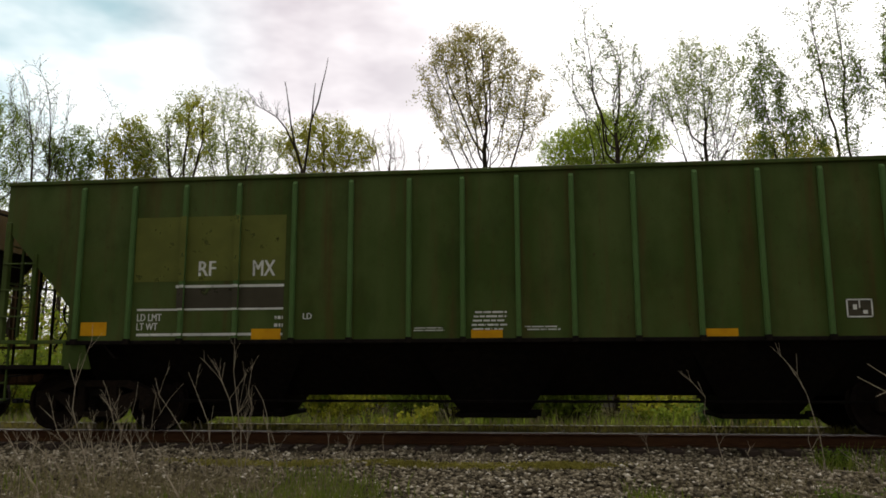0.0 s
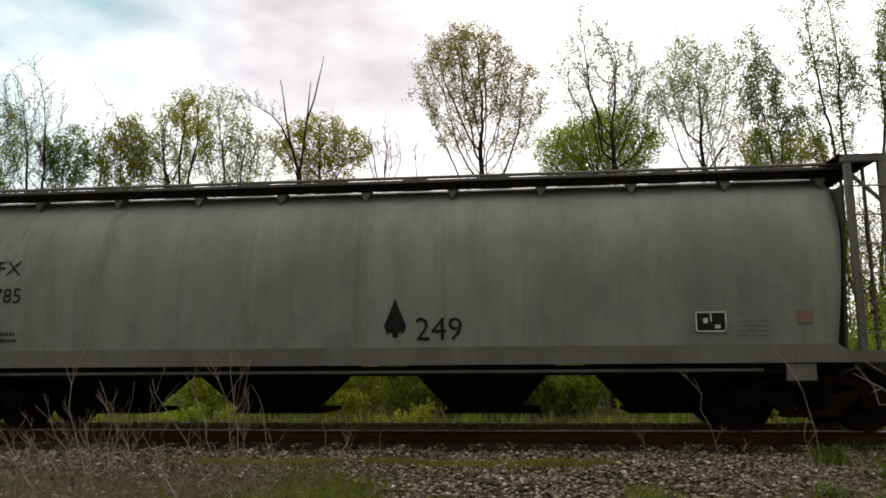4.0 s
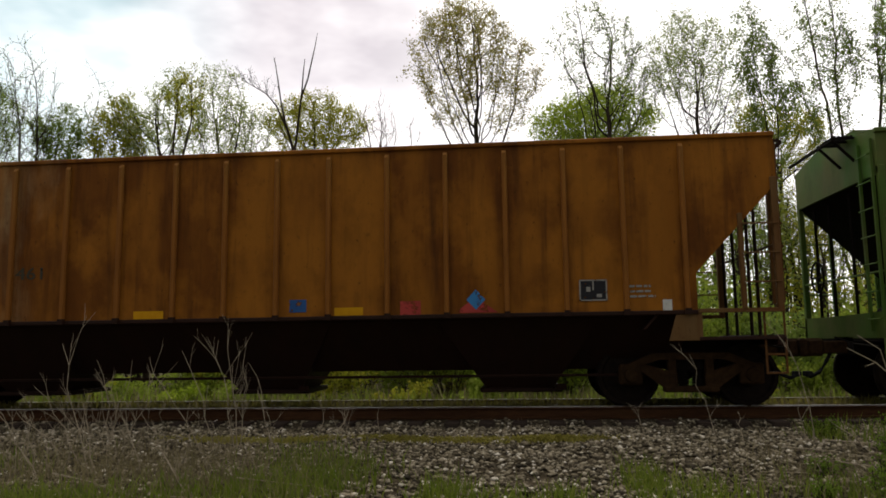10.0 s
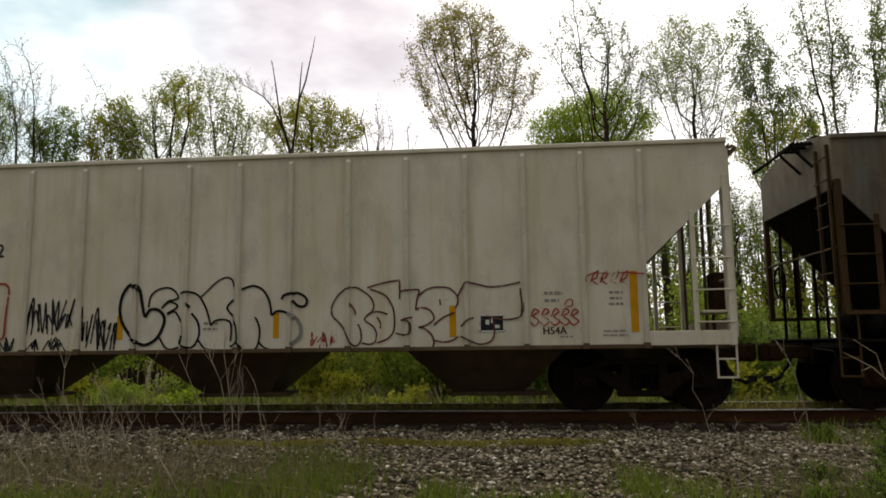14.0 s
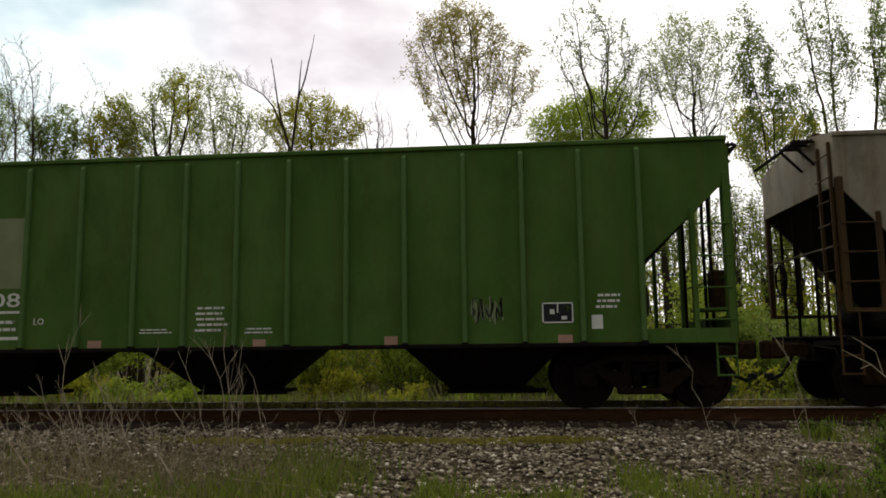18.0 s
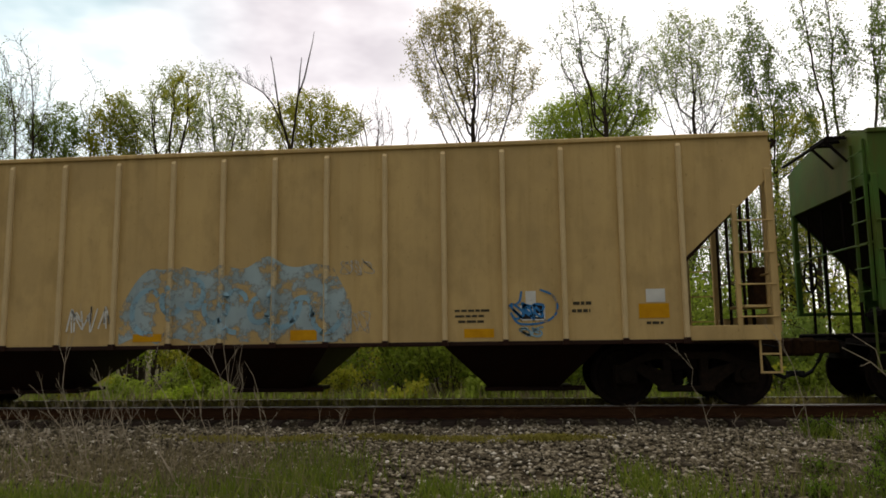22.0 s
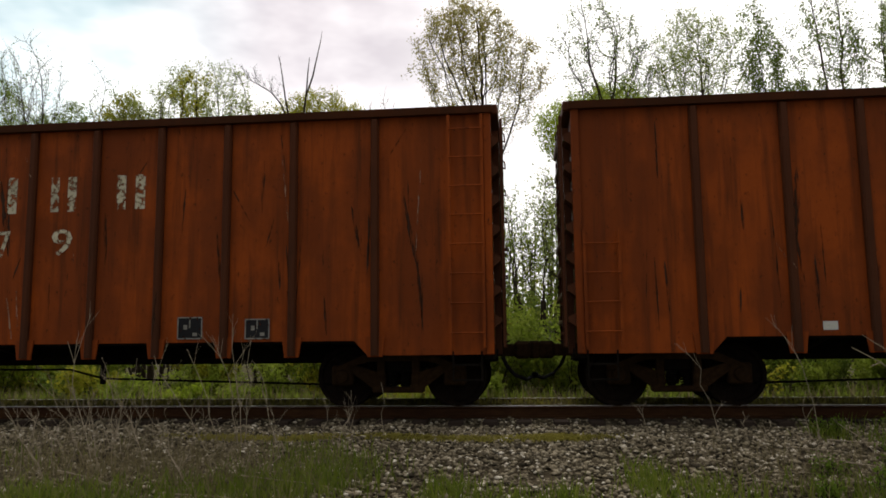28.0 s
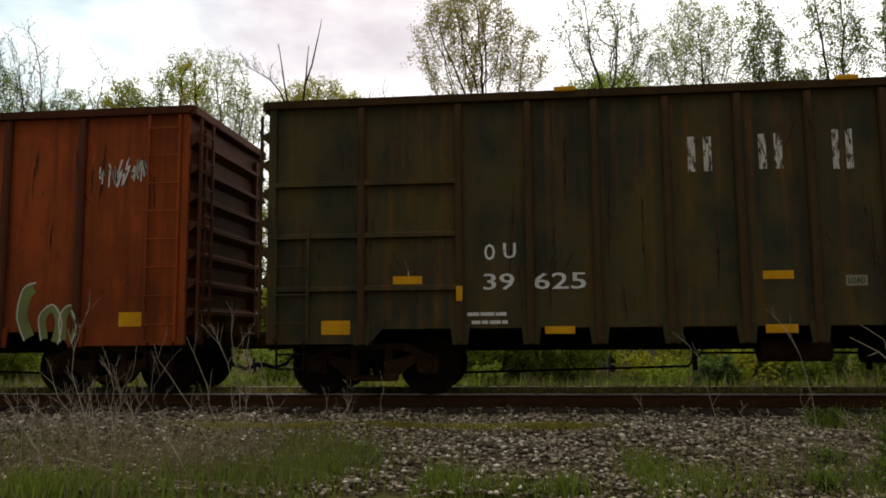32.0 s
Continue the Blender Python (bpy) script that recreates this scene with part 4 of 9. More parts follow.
    tree("leafy tree with mid-green spring leaves", -28.2, 36, -31, -25.6, 15.5, 8.0, "mid", 21, 960, 0.34, 1.0, 0.055, 0.12, 0.012)
    tree("open tree with mid-green leaves", 18.6, 34, 16.2, 21.2, 17.0, 8.0, "mid", 22, 960, 0.34, 1.0, 0.055, 0.12, 0.012)
    # thin young trees between the trunks
    rng = random.Random(5)
    for k in range(74):
        x = -22.5 + 37 * (k * 0.61803 % 1.0) + rng.uniform(-0.4, 0.4)
        y = rng.uniform(23.5, 33)
        h = (y * 0.25 + 1.0) * rng.uniform(0.75, 1.05)
        w = h * rng.uniform(0.30, 0.46)
        side = rng.uniform(-0.5, 0.5)
        tree("thin young tree with scattered spring leaves", x, y, x + side - w / 2, x + side + w / 2, h, h * rng.uniform(0.10, 0.35), rng.choice(("lime", "pale", "olive", "mid", "mid")), 60 + k, rng.choice((150, 220, 280)), 0.32,
             rng.choice((0.18, 0.28, 0.42)), 0.042, 0.12, 0.0095, 1, 0.9, 2, 0.45, vase=0.35, trunk=rng.choice((0.06, 0.08, 0.11, 0.15)), name="young_tree")
    far_woods()
    # brush on the far side of the track
    for k in range(40):
        x = -25 + 44 * (k + rng.random()) / 40
        y, h = rng.uniform(24, 30), rng.uniform(2.6, 4.6)
        shrub("tall leafy brush between the trunks", x, y, h, h * rng.uniform(0.8, 1.2), rng.choice(("lime", "olive", "olive", "mid", "bright")), 700 + k, 6, 0.07, 7)
    for k in range(52):
        x = -26 + 46 * (k + rng.random()) / 52
        y = rng.uniform(16.8, 23.5)
        h = rng.uniform(0.8, 1.7) + (0.5 if y > 20 else 0)
        shrub("leafy green brush beyond the track", x, y, h, h * rng.uniform(1.2, 1.9), rng.choice(("lime", "lime", "mid", "olive", "bright")), 200 + k, 7, 0.046)
    for k, (x, y, h, leaf) in enumerate(((-1.7, 19, 3.6, "lime"), (-2.7, 20, 3.0, "lime"), (-0.9, 20.5, 3.0, "lime"), (-5.3, 19.5, 3.2, "lime"), (1.2, 20, 3.0, "lime"), (4.6, 19.5, 3.2, "lime"), (6.6, 20, 3.0, "mid"), (-8.6, 20.5, 2.8, "olive"),
                                         (-12, 20, 2.6, "lime"), (-15.5, 21, 2.8, "lime"), (9.0, 20, 2.8, "lime"), (4.05, 16.6, 1.1, "dark"), (-0.9, 17.0, 0.9, "lime"), (8.2, 18, 1.6, "lime"))):
        shrub("bright green brush beyond the track", x, y, h, h * 1.0, leaf, 300 + k, 11, 0.054, 13)
    for k, (x, y, h) in enumerate(((3.3, 7.4, 0.30), (3.7, 7.9, 0.34), (3.1, 8.3, 0.22), (4.15, 8.9, 0.36), (4.5, 9.7, 0.40), (4.95, 10.3, 0.42), (3.95, 10.5, 0.26), (2.75, 7.3, 0.18), (4.3, 8.1, 0.42))):
        shrub("sparse green bramble at the edge of the gravel", x, y, h, h * 1.5, "bramble", 330 + k, 3, 0.016, 5, "bramble")
    wall = tagged(new("concrete_wall"), "low stained concrete wall behind the trees", "wall")
    part("wall_face", Shape().box(-10, 9, 32.0, 32.3, -0.9, 1.55), CONCRETE, wall)
    part("coping", Shape().box(-10.1, 9.1, 31.9, 32.4, 1.55, 1.78, 0.02), CONCRETE, wall)
    slot = Shape().box(-0.16, 0.16, -0.02, 0.02, -0.13, 0.13).mesh("drain_slot", DARK)
    for k in range(24):
        part("drain_slot", slot, DARK, wall, "", (-9.5 + 0.8 * k, 31.99, 1.32))


def build_land():
    rng = np.random.default_rng(3)
    build_ground()
    build_track()
    build_stones(rng)
    build_grass(rng)
    build_weeds()
    build_woods()


build_land()

# ---- the train ----
TRACK_Y = 12.57
WHEEL_R = 0.457
CARS = []


def run(t):
    """Metres the train has rolled by t seconds."""
    return 7.995 * t + 0.01578 * t * t


def mirrored(shape, axis):
    """The same shape on the other side."""
    s = [1, 1, 1]
    s[axis] = -1
    other = Shape()
    other.add([(x * s[0], y * s[1], z * s[2]) for x, y, z in shape.v], shape.f)
    return other


def car_root(name, label, left, right, category):
    root = new(name)
    root.empty_display_size = 0.5
    tagged(root, label, category, "freight cars of the train")
    mid = (left + right) / 2
    CARS.append((root, mid))
    root["half"] = (right - left) / 2
    return root


# the bogie's meshes are made once and shared
def bogie_meshes(RUSTY):
    made = {}
    b = Shape().box(-0.22, 0.22, -1.0, 1.0, 0.52, 0.72, 0.03).box(-0.3, 0.3, -0.3, 0.3, 0.70, 0.80, 0.02)
    made["bolster"] = b.mesh("bolster", DARK)
    f = Shape()
    for s in (-1, 1):
        f.box(s * 0.875 - 0.17, s * 0.875 + 0.17, -1.10, -0.93, 0.33, 0.64, 0.03)
        f.prism([(s * 0.20, 0.50), (s * 0.74, 0.66), (s * 0.74, 0.54), (s * 0.34, 0.25), (s * 0.20, 0.25)][::s], -1.09, -0.95)
        f.box(s * 0.27 - 0.06, s * 0.27 + 0.06, -1.10, -0.94, 0.25, 0.76, 0.015)
    f.prism([(-0.95, 0.62), (-0.55, 0.80), (0.55, 0.80), (0.95, 0.62), (0.95, 0.56), (0.45, 0.70), (-0.45, 0.70), (-0.95, 0.56)], -1.11, -0.93)
    f.box(-0.40, 0.40, -1.12, -0.92, 0.22, 0.31, 0.02)
    made["near"] = f.mesh("side_frame", RUSTY)
    made["far"] = mirrored(f, 1).mesh("side_frame", RUSTY)
    w = Shape()
    for s in (-1, 1):
        w.turned([(s * 0.685, 0.10), (s * 0.685, 0.485), (s * 0.71, 0.487), (s * 0.725, 0.462), (s * 0.82, WHEEL_R), (s * 0.82, 0.40), (s * 0.785, 0.37), (s * 0.775, 0.18),
                  (s * 0.84, 0.14), (s * 0.84, 0.08)], 0, 0, 28)
    w.turned([(-1.06, 0.075), (-0.6, 0.085), (0.6, 0.085), (1.06, 0.075)], 0, 0, 10)
    made["wheelset"] = w.mesh("wheelset", WHEEL)
    t = Shape()
    for s in (-1, 1):
        t.turned([(s * 0.73, 0.459), (s * 0.73, 0.4605), (s * 0.815, 0.4595), (s * 0.815, 0.455)], 0, 0, 28)
    made["tread"] = t.mesh("tread", TREAD)
    c = Shape().turned([(-1.15, 0.05), (-1.145, 0.095), (-1.08, 0.11), (-1.0, 0.11)], 0, 0, 12)
    for k in range(3):
        a = 2 * math.pi * k / 3
        c.box(0.06 * math.cos(a) - 0.014, 0.06 * math.cos(a) + 0.014, -1.165, -1.14, 0.06 * math.sin(a) - 0.014, 0.06 * math.sin(a) + 0.014)
    made["cap"] = c.mesh("bearing_cap", RUSTY)
    made["cap_far"] = mirrored(c, 1).mesh("bearing_cap", RUSTY)
    s = Shape().tube([(0.07 * math.cos(0.9 * k), 0.07 * math.sin(0.9 * k), 0.30 + 0.0057 * k) for k in range(41)], 0.015, 4)
    made["spring"] = s.mesh("spring", DARK)
    return made


SETS = {True: (bogie_meshes(RUSTY), RUSTY), False: (bogie_meshes(SOOTY), SOOTY)}
WHEELSETS = []


def bogie(car, x, rusty=False):
    """A two-axle truck under a car."""
    BOGIE, cast = SETS[rusty]
    b = part("bogie", BOGIE["bolster"], DARK, car, "cast steel two-axle bogie", (x, 0, 0))
    part("side_frame", BOGIE["near"], cast, b, "rusty cast side frame")
    part("side_frame", BOGIE["far"], cast, b, "rusty cast side frame")
    for s in (-1, 1):
        w = part("wheelset", BOGIE["wheelset"], WHEEL, b, "steel wheels on one axle", (s * 0.875, 0, WHEEL_R))
        WHEELSETS.append((w, s * 0.875))
        part("bearing_cap", BOGIE["cap"], cast, b, "", (s * 0.875, 0, WHEEL_R + 0.02))
        part("bearing_cap", BOGIE["cap_far"], cast, b, "", (s * 0.875, 0, WHEEL_R + 0.02))
        for k in (-0.1, 0.1):
            part("spring", BOGIE["spring"], DARK, b, "", (k, s * 1.0, 0))
    return b


def couplers(car, half, reach=0.66):
    for s in (-1, 1):
        c = Shape().box(half - 0.15, half + reach - 0.26, -0.10, 0.10, 0.74, 0.94, 0.02)
        c.box(half + reach - 0.30, half + reach - 0.02, -0.19, 0.16, 0.70, 0.99, 0.05)
        c.box(half + reach - 0.06, half + reach + 0.07, -0.02, 0.17, 0.70, 0.99, 0.03)
        part("coupler", c if s > 0 else mirrored(mirrored(c, 0), 1), RUSTY, car, "rusty knuckle coupler")
        h = Shape().tube([(s * (half + 0.10), -0.34 * s, 0.74), (s * (half + 0.16), -0.36 * s, 0.60), (s * (half + 0.30), -0.3 * s, 0.44), (s * (half + 0.48), -0.2 * s, 0.37),
                          (s * (half + 0.62), -0.1 * s, 0.42)], 0.032, 7)
        h.box(s * (half + 0.62) - 0.05, s * (half + 0.62) + 0.05, -0.16, 0.02, 0.39, 0.47, 0.01)
        part("air_hose", h, HOSE, car, "black rubber brake hose")
        lever = Shape().tube([(s * (half + 0.05), -1.25, 0.86), (s * (half + 0.05), -0.45, 0.90), (s * (half + 0.22), -0.2, 1.0)], 0.014, 5)
        lever.tube([(s * (half + 0.05), -1.25, 0.86), (s * (half + 0.05), -1.32, 0.70)], 0.014, 5)
        part("uncoupling_lever", lever, DARK, car)


# -- marks: thin paint on the near side, 3 mm proud of the sheet --
def ribs_of(car):
    return [car["rib%d" % k] for k in range(car["ribs"])] if "ribs" in car else []


def flat(shape, x0, x1, z0, z1, y):
    shape.add([(x0, y, z0), (x1, y, z0), (x1, y, z1), (x0, y, z1)], [(0, 1, 2, 3)])


def patch(car, colour, x0, x1, z0, z1, name="painted_patch", label=""):
    s = Shape()
    flat(s, x0, x1, z0, z1, -car["face"] - 0.004)
    for r in ribs_of(car):
        a, b = max(x0, r - 0.045), min(x1, r + 0.045)
        if b - a > 0.01 and z1 - z0 < 2:
            flat(s, a, b, z0, z1, -car["rib_face"] - 0.004)
    return part(name, s, MARK[colour], car, label)


def reflector(car, colour, x0, x1, z0, z1):
    low = car["foot"] + 0.02 if "foot" in car else 0.0
    if z0 < low:
        z0, z1 = low, z1 + low - z0
    s = Shape()
    on_rib = [r for r in ribs_of(car) if abs((x0 + x1) / 2 - r) < 0.12 and x1 - x0 < 0.2]
    if on_rib:
        w = min(0.045, (x1 - x0) / 2)
        flat(s, on_rib[0] - w, on_rib[0] + w, z0, z1, -car["rib_face"] - 0.005)
    else:
        flat(s, x0, x1, z0, z1, -car["face"] - 0.006)
        for r in ribs_of(car):
            a, b = max(x0, r - 0.045), min(x1, r + 0.045)
            if b - a > 0.01:
                flat(s, a, b, z0, z1, -car["rib_face"] - 0.005)
    part("reflector_strip", s, MARK[colour], car, "yellow reflective strip")


def stain(car, colour, x0, x1, z0, z1):
    n, s = 22, Shape()
    cx, cz = (x0 + x1) / 2, (z0 + z1) / 2
    s.add([(cx + (x1 - x0) / 2 * math.cos(2 * math.pi * k / n) * (0.85 + 0.15 * random.random()), -car["face"] - 0.004,
            cz + (z1 - z0) / 2 * math.sin(2 * math.pi * k / n) * (0.85 + 0.15 * random.random())) for k in range(n)], [tuple(range(n))])
    part("stain", s, MARK["smudge"], car, "dark round stain")


def drape(car, x):
    """Distance of the near side at x, over the ribs."""
    for r in ribs_of(car):
        if abs(x - r) < 0.05:
            return -car["rib_face"]
    if "corner" in car and abs(x) > car["corner"]:
        return -1.62
    return -car["face"]


def sheet(car, pts, width, off, soft=0.0, rng=None):
    """A wide painted stroke that follows the ribs."""
    fine = []
    for (ax, az), (bx, bz) in zip(pts, pts[1:]):
        n = max(1, int(math.hypot(bx - ax, bz - az) / 0.03))
        fine += [(ax + (bx - ax) * k / n, az + (bz - az) * k / n) for k in range(n)]
    fine.append(pts[-1])
    across = max(1, int(width / 0.045))
    v, m = [], across + 1
    for k, (x, z) in enumerate(fine):
        ax, az = fine[max(0, k - 2)]
        bx, bz = fine[min(len(fine) - 1, k + 2)]
        d = math.hypot(bx - ax, bz - az) or 1
        w = width * (1 - soft * (rng.random() if rng else 0))
        for j in range(m):
            q = (j / across - 0.5) * w
            px, pz = x - (bz - az) / d * q, z + (bx - ax) / d * q
            v.append((px, drape(car, px) - off, pz))
    s = Shape()
    s.add(v, [(k * m + j, k * m + j + 1, k * m + m + j + 1, k * m + m + j) for k in range(len(fine) - 1) for j in range(across)])
    return s


def between(ring, x0, x1):
    """The part of an outline between two uprights."""
    for edge, sign in ((x0, 1), (x1, -1)):
        cut = []
        for (ax, az), (bx, bz) in zip(ring, ring[1:] + ring[:1]):
            ina, inb = (ax - edge) * sign >= 0, (bx - edge) * sign >= 0
            if ina:
                cut.append((ax, az))
            if ina != inb:
                t = (edge - ax) / (bx - ax)
                cut.append((edge, az + t * (bz - az)))
        ring = cut
    return ring


def paint_shape(car, colour, *ring):
    """A filled painted outline that also covers the ribs."""
    ring = list(ring)
    over = 0.0035 if colour == "spraywhite" else 0.0
    s = Shape().add([(x, -car["face"] - 0.005 - over, z) for x, z in ring], [tuple(range(len(ring)))])
    for r in ribs_of(car):
        clip = between(ring, r - 0.038, r + 0.038)
        if len(clip) > 2:
            s.add([(x, -car["rib_face"] - 0.003 - over, z) for x, z in clip], [tuple(range(len(clip)))])
    if "corner" in car:
        clip = between(ring, -car["corner"] - 0.12, -car["corner"])
        if len(clip) > 2:
            s.add([(x, -1.623 - over, z) for x, z in clip], [tuple(range(len(clip)))])
    part("graffiti", s, MARK[colour], car, "white spray-painted fill" if over else "olive spray-painted blob" if colour == "ochregreen" else "cream paint patch" if colour == "cream" else "black spray-painted letter")


FAT = {}


def paint_fill(car, colour, width, *pts):
    line = curve_through(list(pts), 8) if len(pts) > 2 else list(pts)
    FAT[car.name] = FAT.get(car.name, 0) + 1
    part("graffiti_stroke", sheet(car, line, width, 0.0055 + 0.0002 * FAT[car.name]), MARK[colour], car, "fat spray-painted stroke")


def paint_line(car, colour, width, *pts):
    line = curve_through(list(pts), 8) if len(pts) > 2 else list(pts)
    FAT[car.name] = FAT.get(car.name, 0) + 1
    part("graffiti_stroke", sheet(car, line, width, 0.011 + 0.0001 * FAT[car.name]), MARK[colour], car, "thin spray-painted line")


def smear(car, x, z, length, lean, width, rng):
    """A tapered run or rubbed place, thin at both ends."""
    n = max(4, int(length / 0.06))
    v = []
    for k in range(n + 1):
        t = k / n
        w = width * 0.5 * math.sin(math.pi * min(1, t * 0.97 + 0.015)) ** 0.7 * rng.uniform(0.55, 1.1)
        cx, cz = x + lean * length * t + rng.uniform(-0.05, 0.05) * width, z - length * t
        for q in (cx - w, cx + w):
            v.append((q, drape(car, cx) - 0.005, cz))
    return Shape().add(v, [(2 * k, 2 * k + 1, 2 * k + 3, 2 * k + 2) for k in range(n)])


def scrapes(car, seed, n, x0, x1):
    """Dark runs, rubbed places and scratches down the sheets."""
    rng = random.Random(seed)
    for k in range(n * 2):
        x, z, kind = rng.uniform(x0, x1), rng.uniform(1.6, 4.35), rng.random()
        if kind < 0.6:
            l, lean, w = rng.uniform(0.4, 1.7), rng.uniform(-0.08, 0.12), rng.uniform(0.025, 0.055)
        elif kind < 0.78:
            l, lean, w = rng.uniform(0.5, 1.3), rng.uniform(-0.12, 0.2), rng.uniform(0.06, 0.10)
        else:
            l, lean, w = rng.uniform(0.25, 0.8), rng.uniform(-0.7, 0.7), rng.uniform(0.02, 0.035)
        pale = k % 10 == 0
        part("scrape", smear(car, x, z, min(l, z - 1.1), lean, w * (0.5 if pale else 1), rng), MARK["scuff" if pale else "scrape"], car, "pale scuff in the paint" if pale else "dark scrape in the paint")


def scribble(car, colour, x0, x1, z0, z1, width=0.016):
    """A dense tangle of small sprayed loops."""
    rng = random.Random(int(abs(x0) * 71 + z0 * 13))
    cols = max(2, int((x1 - x0) / 0.13))
    for k in range(cols):
        cx = x0 + (k + 0.5) * (x1 - x0) / cols
        pts, a = [], rng.uniform(0, 6)
        for j in range(11):
            pts.append((cx + 0.10 * math.cos(a) * rng.uniform(0.5, 1.1), (z0 + z1) / 2 + (z1 - z0) * 0.46 * math.sin(a * 0.77 + k) * rng.uniform(0.6, 1.0)))
            a += rng.uniform(0.9, 1.6)
        paint_line(car, colour, width, *pts)


def spray(car, colour, x0, x1, z0, z1):
    """A cloud of spray paint with pale curls in it."""
    rng = random.Random(8)
    nx, nz = int((x1 - x0) / 0.04), 26
    v = []
    for i in range(nx + 1):
        u = i / nx
        lo = z0 + 0.2 * abs(noise.noise((u * 6, 1, 0)))
        hi = z1 - (z1 - z0) * (0.55 * max(0.0, 0.14 - u) / 0.14 + 0.5 * max(0.0, u - 0.92) / 0.08) + 0.22 * noise.noise((u * 7, 5, 0))
        x = x0 + u * (x1 - x0)
        v += [(x, drape(car, x) - 0.005, lo + (hi - lo) * j / nz) for j in range(nz + 1)]
    m = nz + 1
    s = Shape().add(v, [(i * m + j, i * m + m + j, i * m + m + j + 1, i * m + j + 1) for i in range(nx) for j in range(nz)])
    part("graffiti", s, MARK[colour], car, "pale blue spray paint cloud")
    for k in range(9):
        cx, cz = x0 + (0.13 + 0.095 * k) * (x1 - x0), z0 + rng.uniform(0.35, 0.65) * (z1 - z0)
        r, a0 = rng.uniform(0.16, 0.30), rng.uniform(0, 6)
        pts = [(cx + r * math.cos(a0 + 0.35 * j) * (0.7 + 0.03 * j), cz + 1.15 * r * math.sin(a0 + 0.35 * j)) for j in range(13)]
        part("graffiti_stroke", sheet(car, pts, 0.08, 0.009), MARK["sprayblue"], car, "soft blue spray-painted curl")


FONT_MESHES = {}


def emblem(car, colour, *corners):
    """A plain painted shape."""
    FAT[car.name] = FAT.get(car.name, 0) + 1
    y = -car["face"] - 0.006 - 0.001 * FAT[car.name]
    part("emblem", Shape().add([(x, y, z) for x, z in corners], [tuple(range(len(corners)))]), MARK[colour], car, "plain painted emblem")


def letter_mesh(text):
    if text not in FONT_MESHES:
        cu = bpy.data.curves.new("lettering", "FONT")
        cu.body = text
        cu.resolution_u = 2
        ob = new("lettering", cu)
        m = bpy.data.meshes.new_from_object(ob.evaluated_get(bpy.context.evaluated_depsgraph_get()))
        bpy.data.objects.remove(ob)
        bpy.data.curves.remove(cu)
        co = [v.co.copy() for v in m.vertices]
        lo = (min(c.x for c in co), min(c.y for c in co))
        hi = (max(c.x for c in co), max(c.y for c in co))
        FONT_MESHES[text] = ([((c.x - lo[0]) / (hi[0] - lo[0]), (c.y - lo[1]) / (hi[1] - lo[1])) for c in co], [tuple(p.vertices) for p in m.polygons])
        bpy.data.meshes.remove(m)
    return FONT_MESHES[text]


def letters(car, colour, x0, x1, z0, z1, text):
    co, faces = letter_mesh(text)
    y = -car["face"] - 0.007
    if "curve" in car:
        s = Shape().add([(x0 + u * (x1 - x0), -tank_y(z0 + v * (z1 - z0)) - 0.012, z0 + v * (z1 - z0)) for u, v in co], faces)
    else:
        bold = 0.055 * (z1 - z0)
        s = Shape()
        for k in (0, 1):
            s.add([(x0 + k * bold + u * (x1 - x0 - bold), y - 0.0015 * k, z0 + v * (z1 - z0)) for u, v in co], faces)
    part("lettering", s, MARK[colour], car, colour + " painted lettering" if colour in ("white", "black", "cream", "grey") else "faded painted lettering")


def small_print(car, colour, x0, x1, z0, z1, lines):
    rng = random.Random(int(abs(x0) * 100 + z0 * 10))
    s = Shape()
    h = (z1 - z0) / lines
    for k in range(lines):
        x = x0 + rng.random() * 0.12 * (x1 - x0)
        end = x1 - rng.random() * 0.2 * (x1 - x0)
        while x < end:
            w = min(end - x, (0.1 + 0.2 * rng.random()) * (x1 - x0) + 0.01)
            z = z0 + k * h + 0.25 * h
            y = -(tank_y(z) + 0.012 if "curve" in car else car["face"] + 0.006)
            flat(s, x, x + w, z, z + 0.42 * h, y)
            x += w + 0.018
    tagged(part("small_print", s, MARK[colour], car, "rows of small stencilled print"), kind="stuff")


def stencil(car, colour, x0, x1, z0, z1):
    """A framed black panel with bars."""
    edge = "white" if colour != "grey" else "grey"
    y = (lambda z: -(tank_y(z) + 0.010)) if "curve" in car else (lambda z: -car["face"] - 0.005)
    zm = (z0 + z1) / 2
    s = Shape()
    flat(s, x0, x1, z0, z1, y(zm))
    p = part("stencil_panel", s, MARK["black" if colour != "soot" else "soot"], car, "framed stencil panel")
    e = Shape()
    w = 0.02
    for a, b, c, d in ((x0, x1, z1 - w, z1), (x0, x1, z0, z0 + w), (x0, x0 + w, z0, z1), (x1 - w, x1, z0, z1), ((x0 + x1) / 2 - w / 2, (x0 + x1) / 2 + w / 2, zm, z1),
                       (x0 + 0.25 * (x1 - x0), x0 + 0.4 * (x1 - x0), zm - 0.02, zm + 0.05), (x0 + 0.62 * (x1 - x0), x0 + 0.8 * (x1 - x0), z0 + 0.05, z0 + 0.1)):
        flat(e, a, b, c, d, y(zm) - 0.004)
    part("stencil_frame", e, MARK[edge], p)


def placard(car, colour, x0, x1, z0, z1, lines):
    patch(car, colour, x0, x1, z0, z1, "placard", "white printed notice")
    s = Shape()
    for k in range(lines):
        z = z0 + (k + 0.35) * (z1 - z0) / lines
        flat(s, x0 + 0.04, x1 - 0.06 - 0.1 * (k % 2), z, z + 0.02, -car["face"] - 0.009)
    part("print", s, MARK["grey"], car)


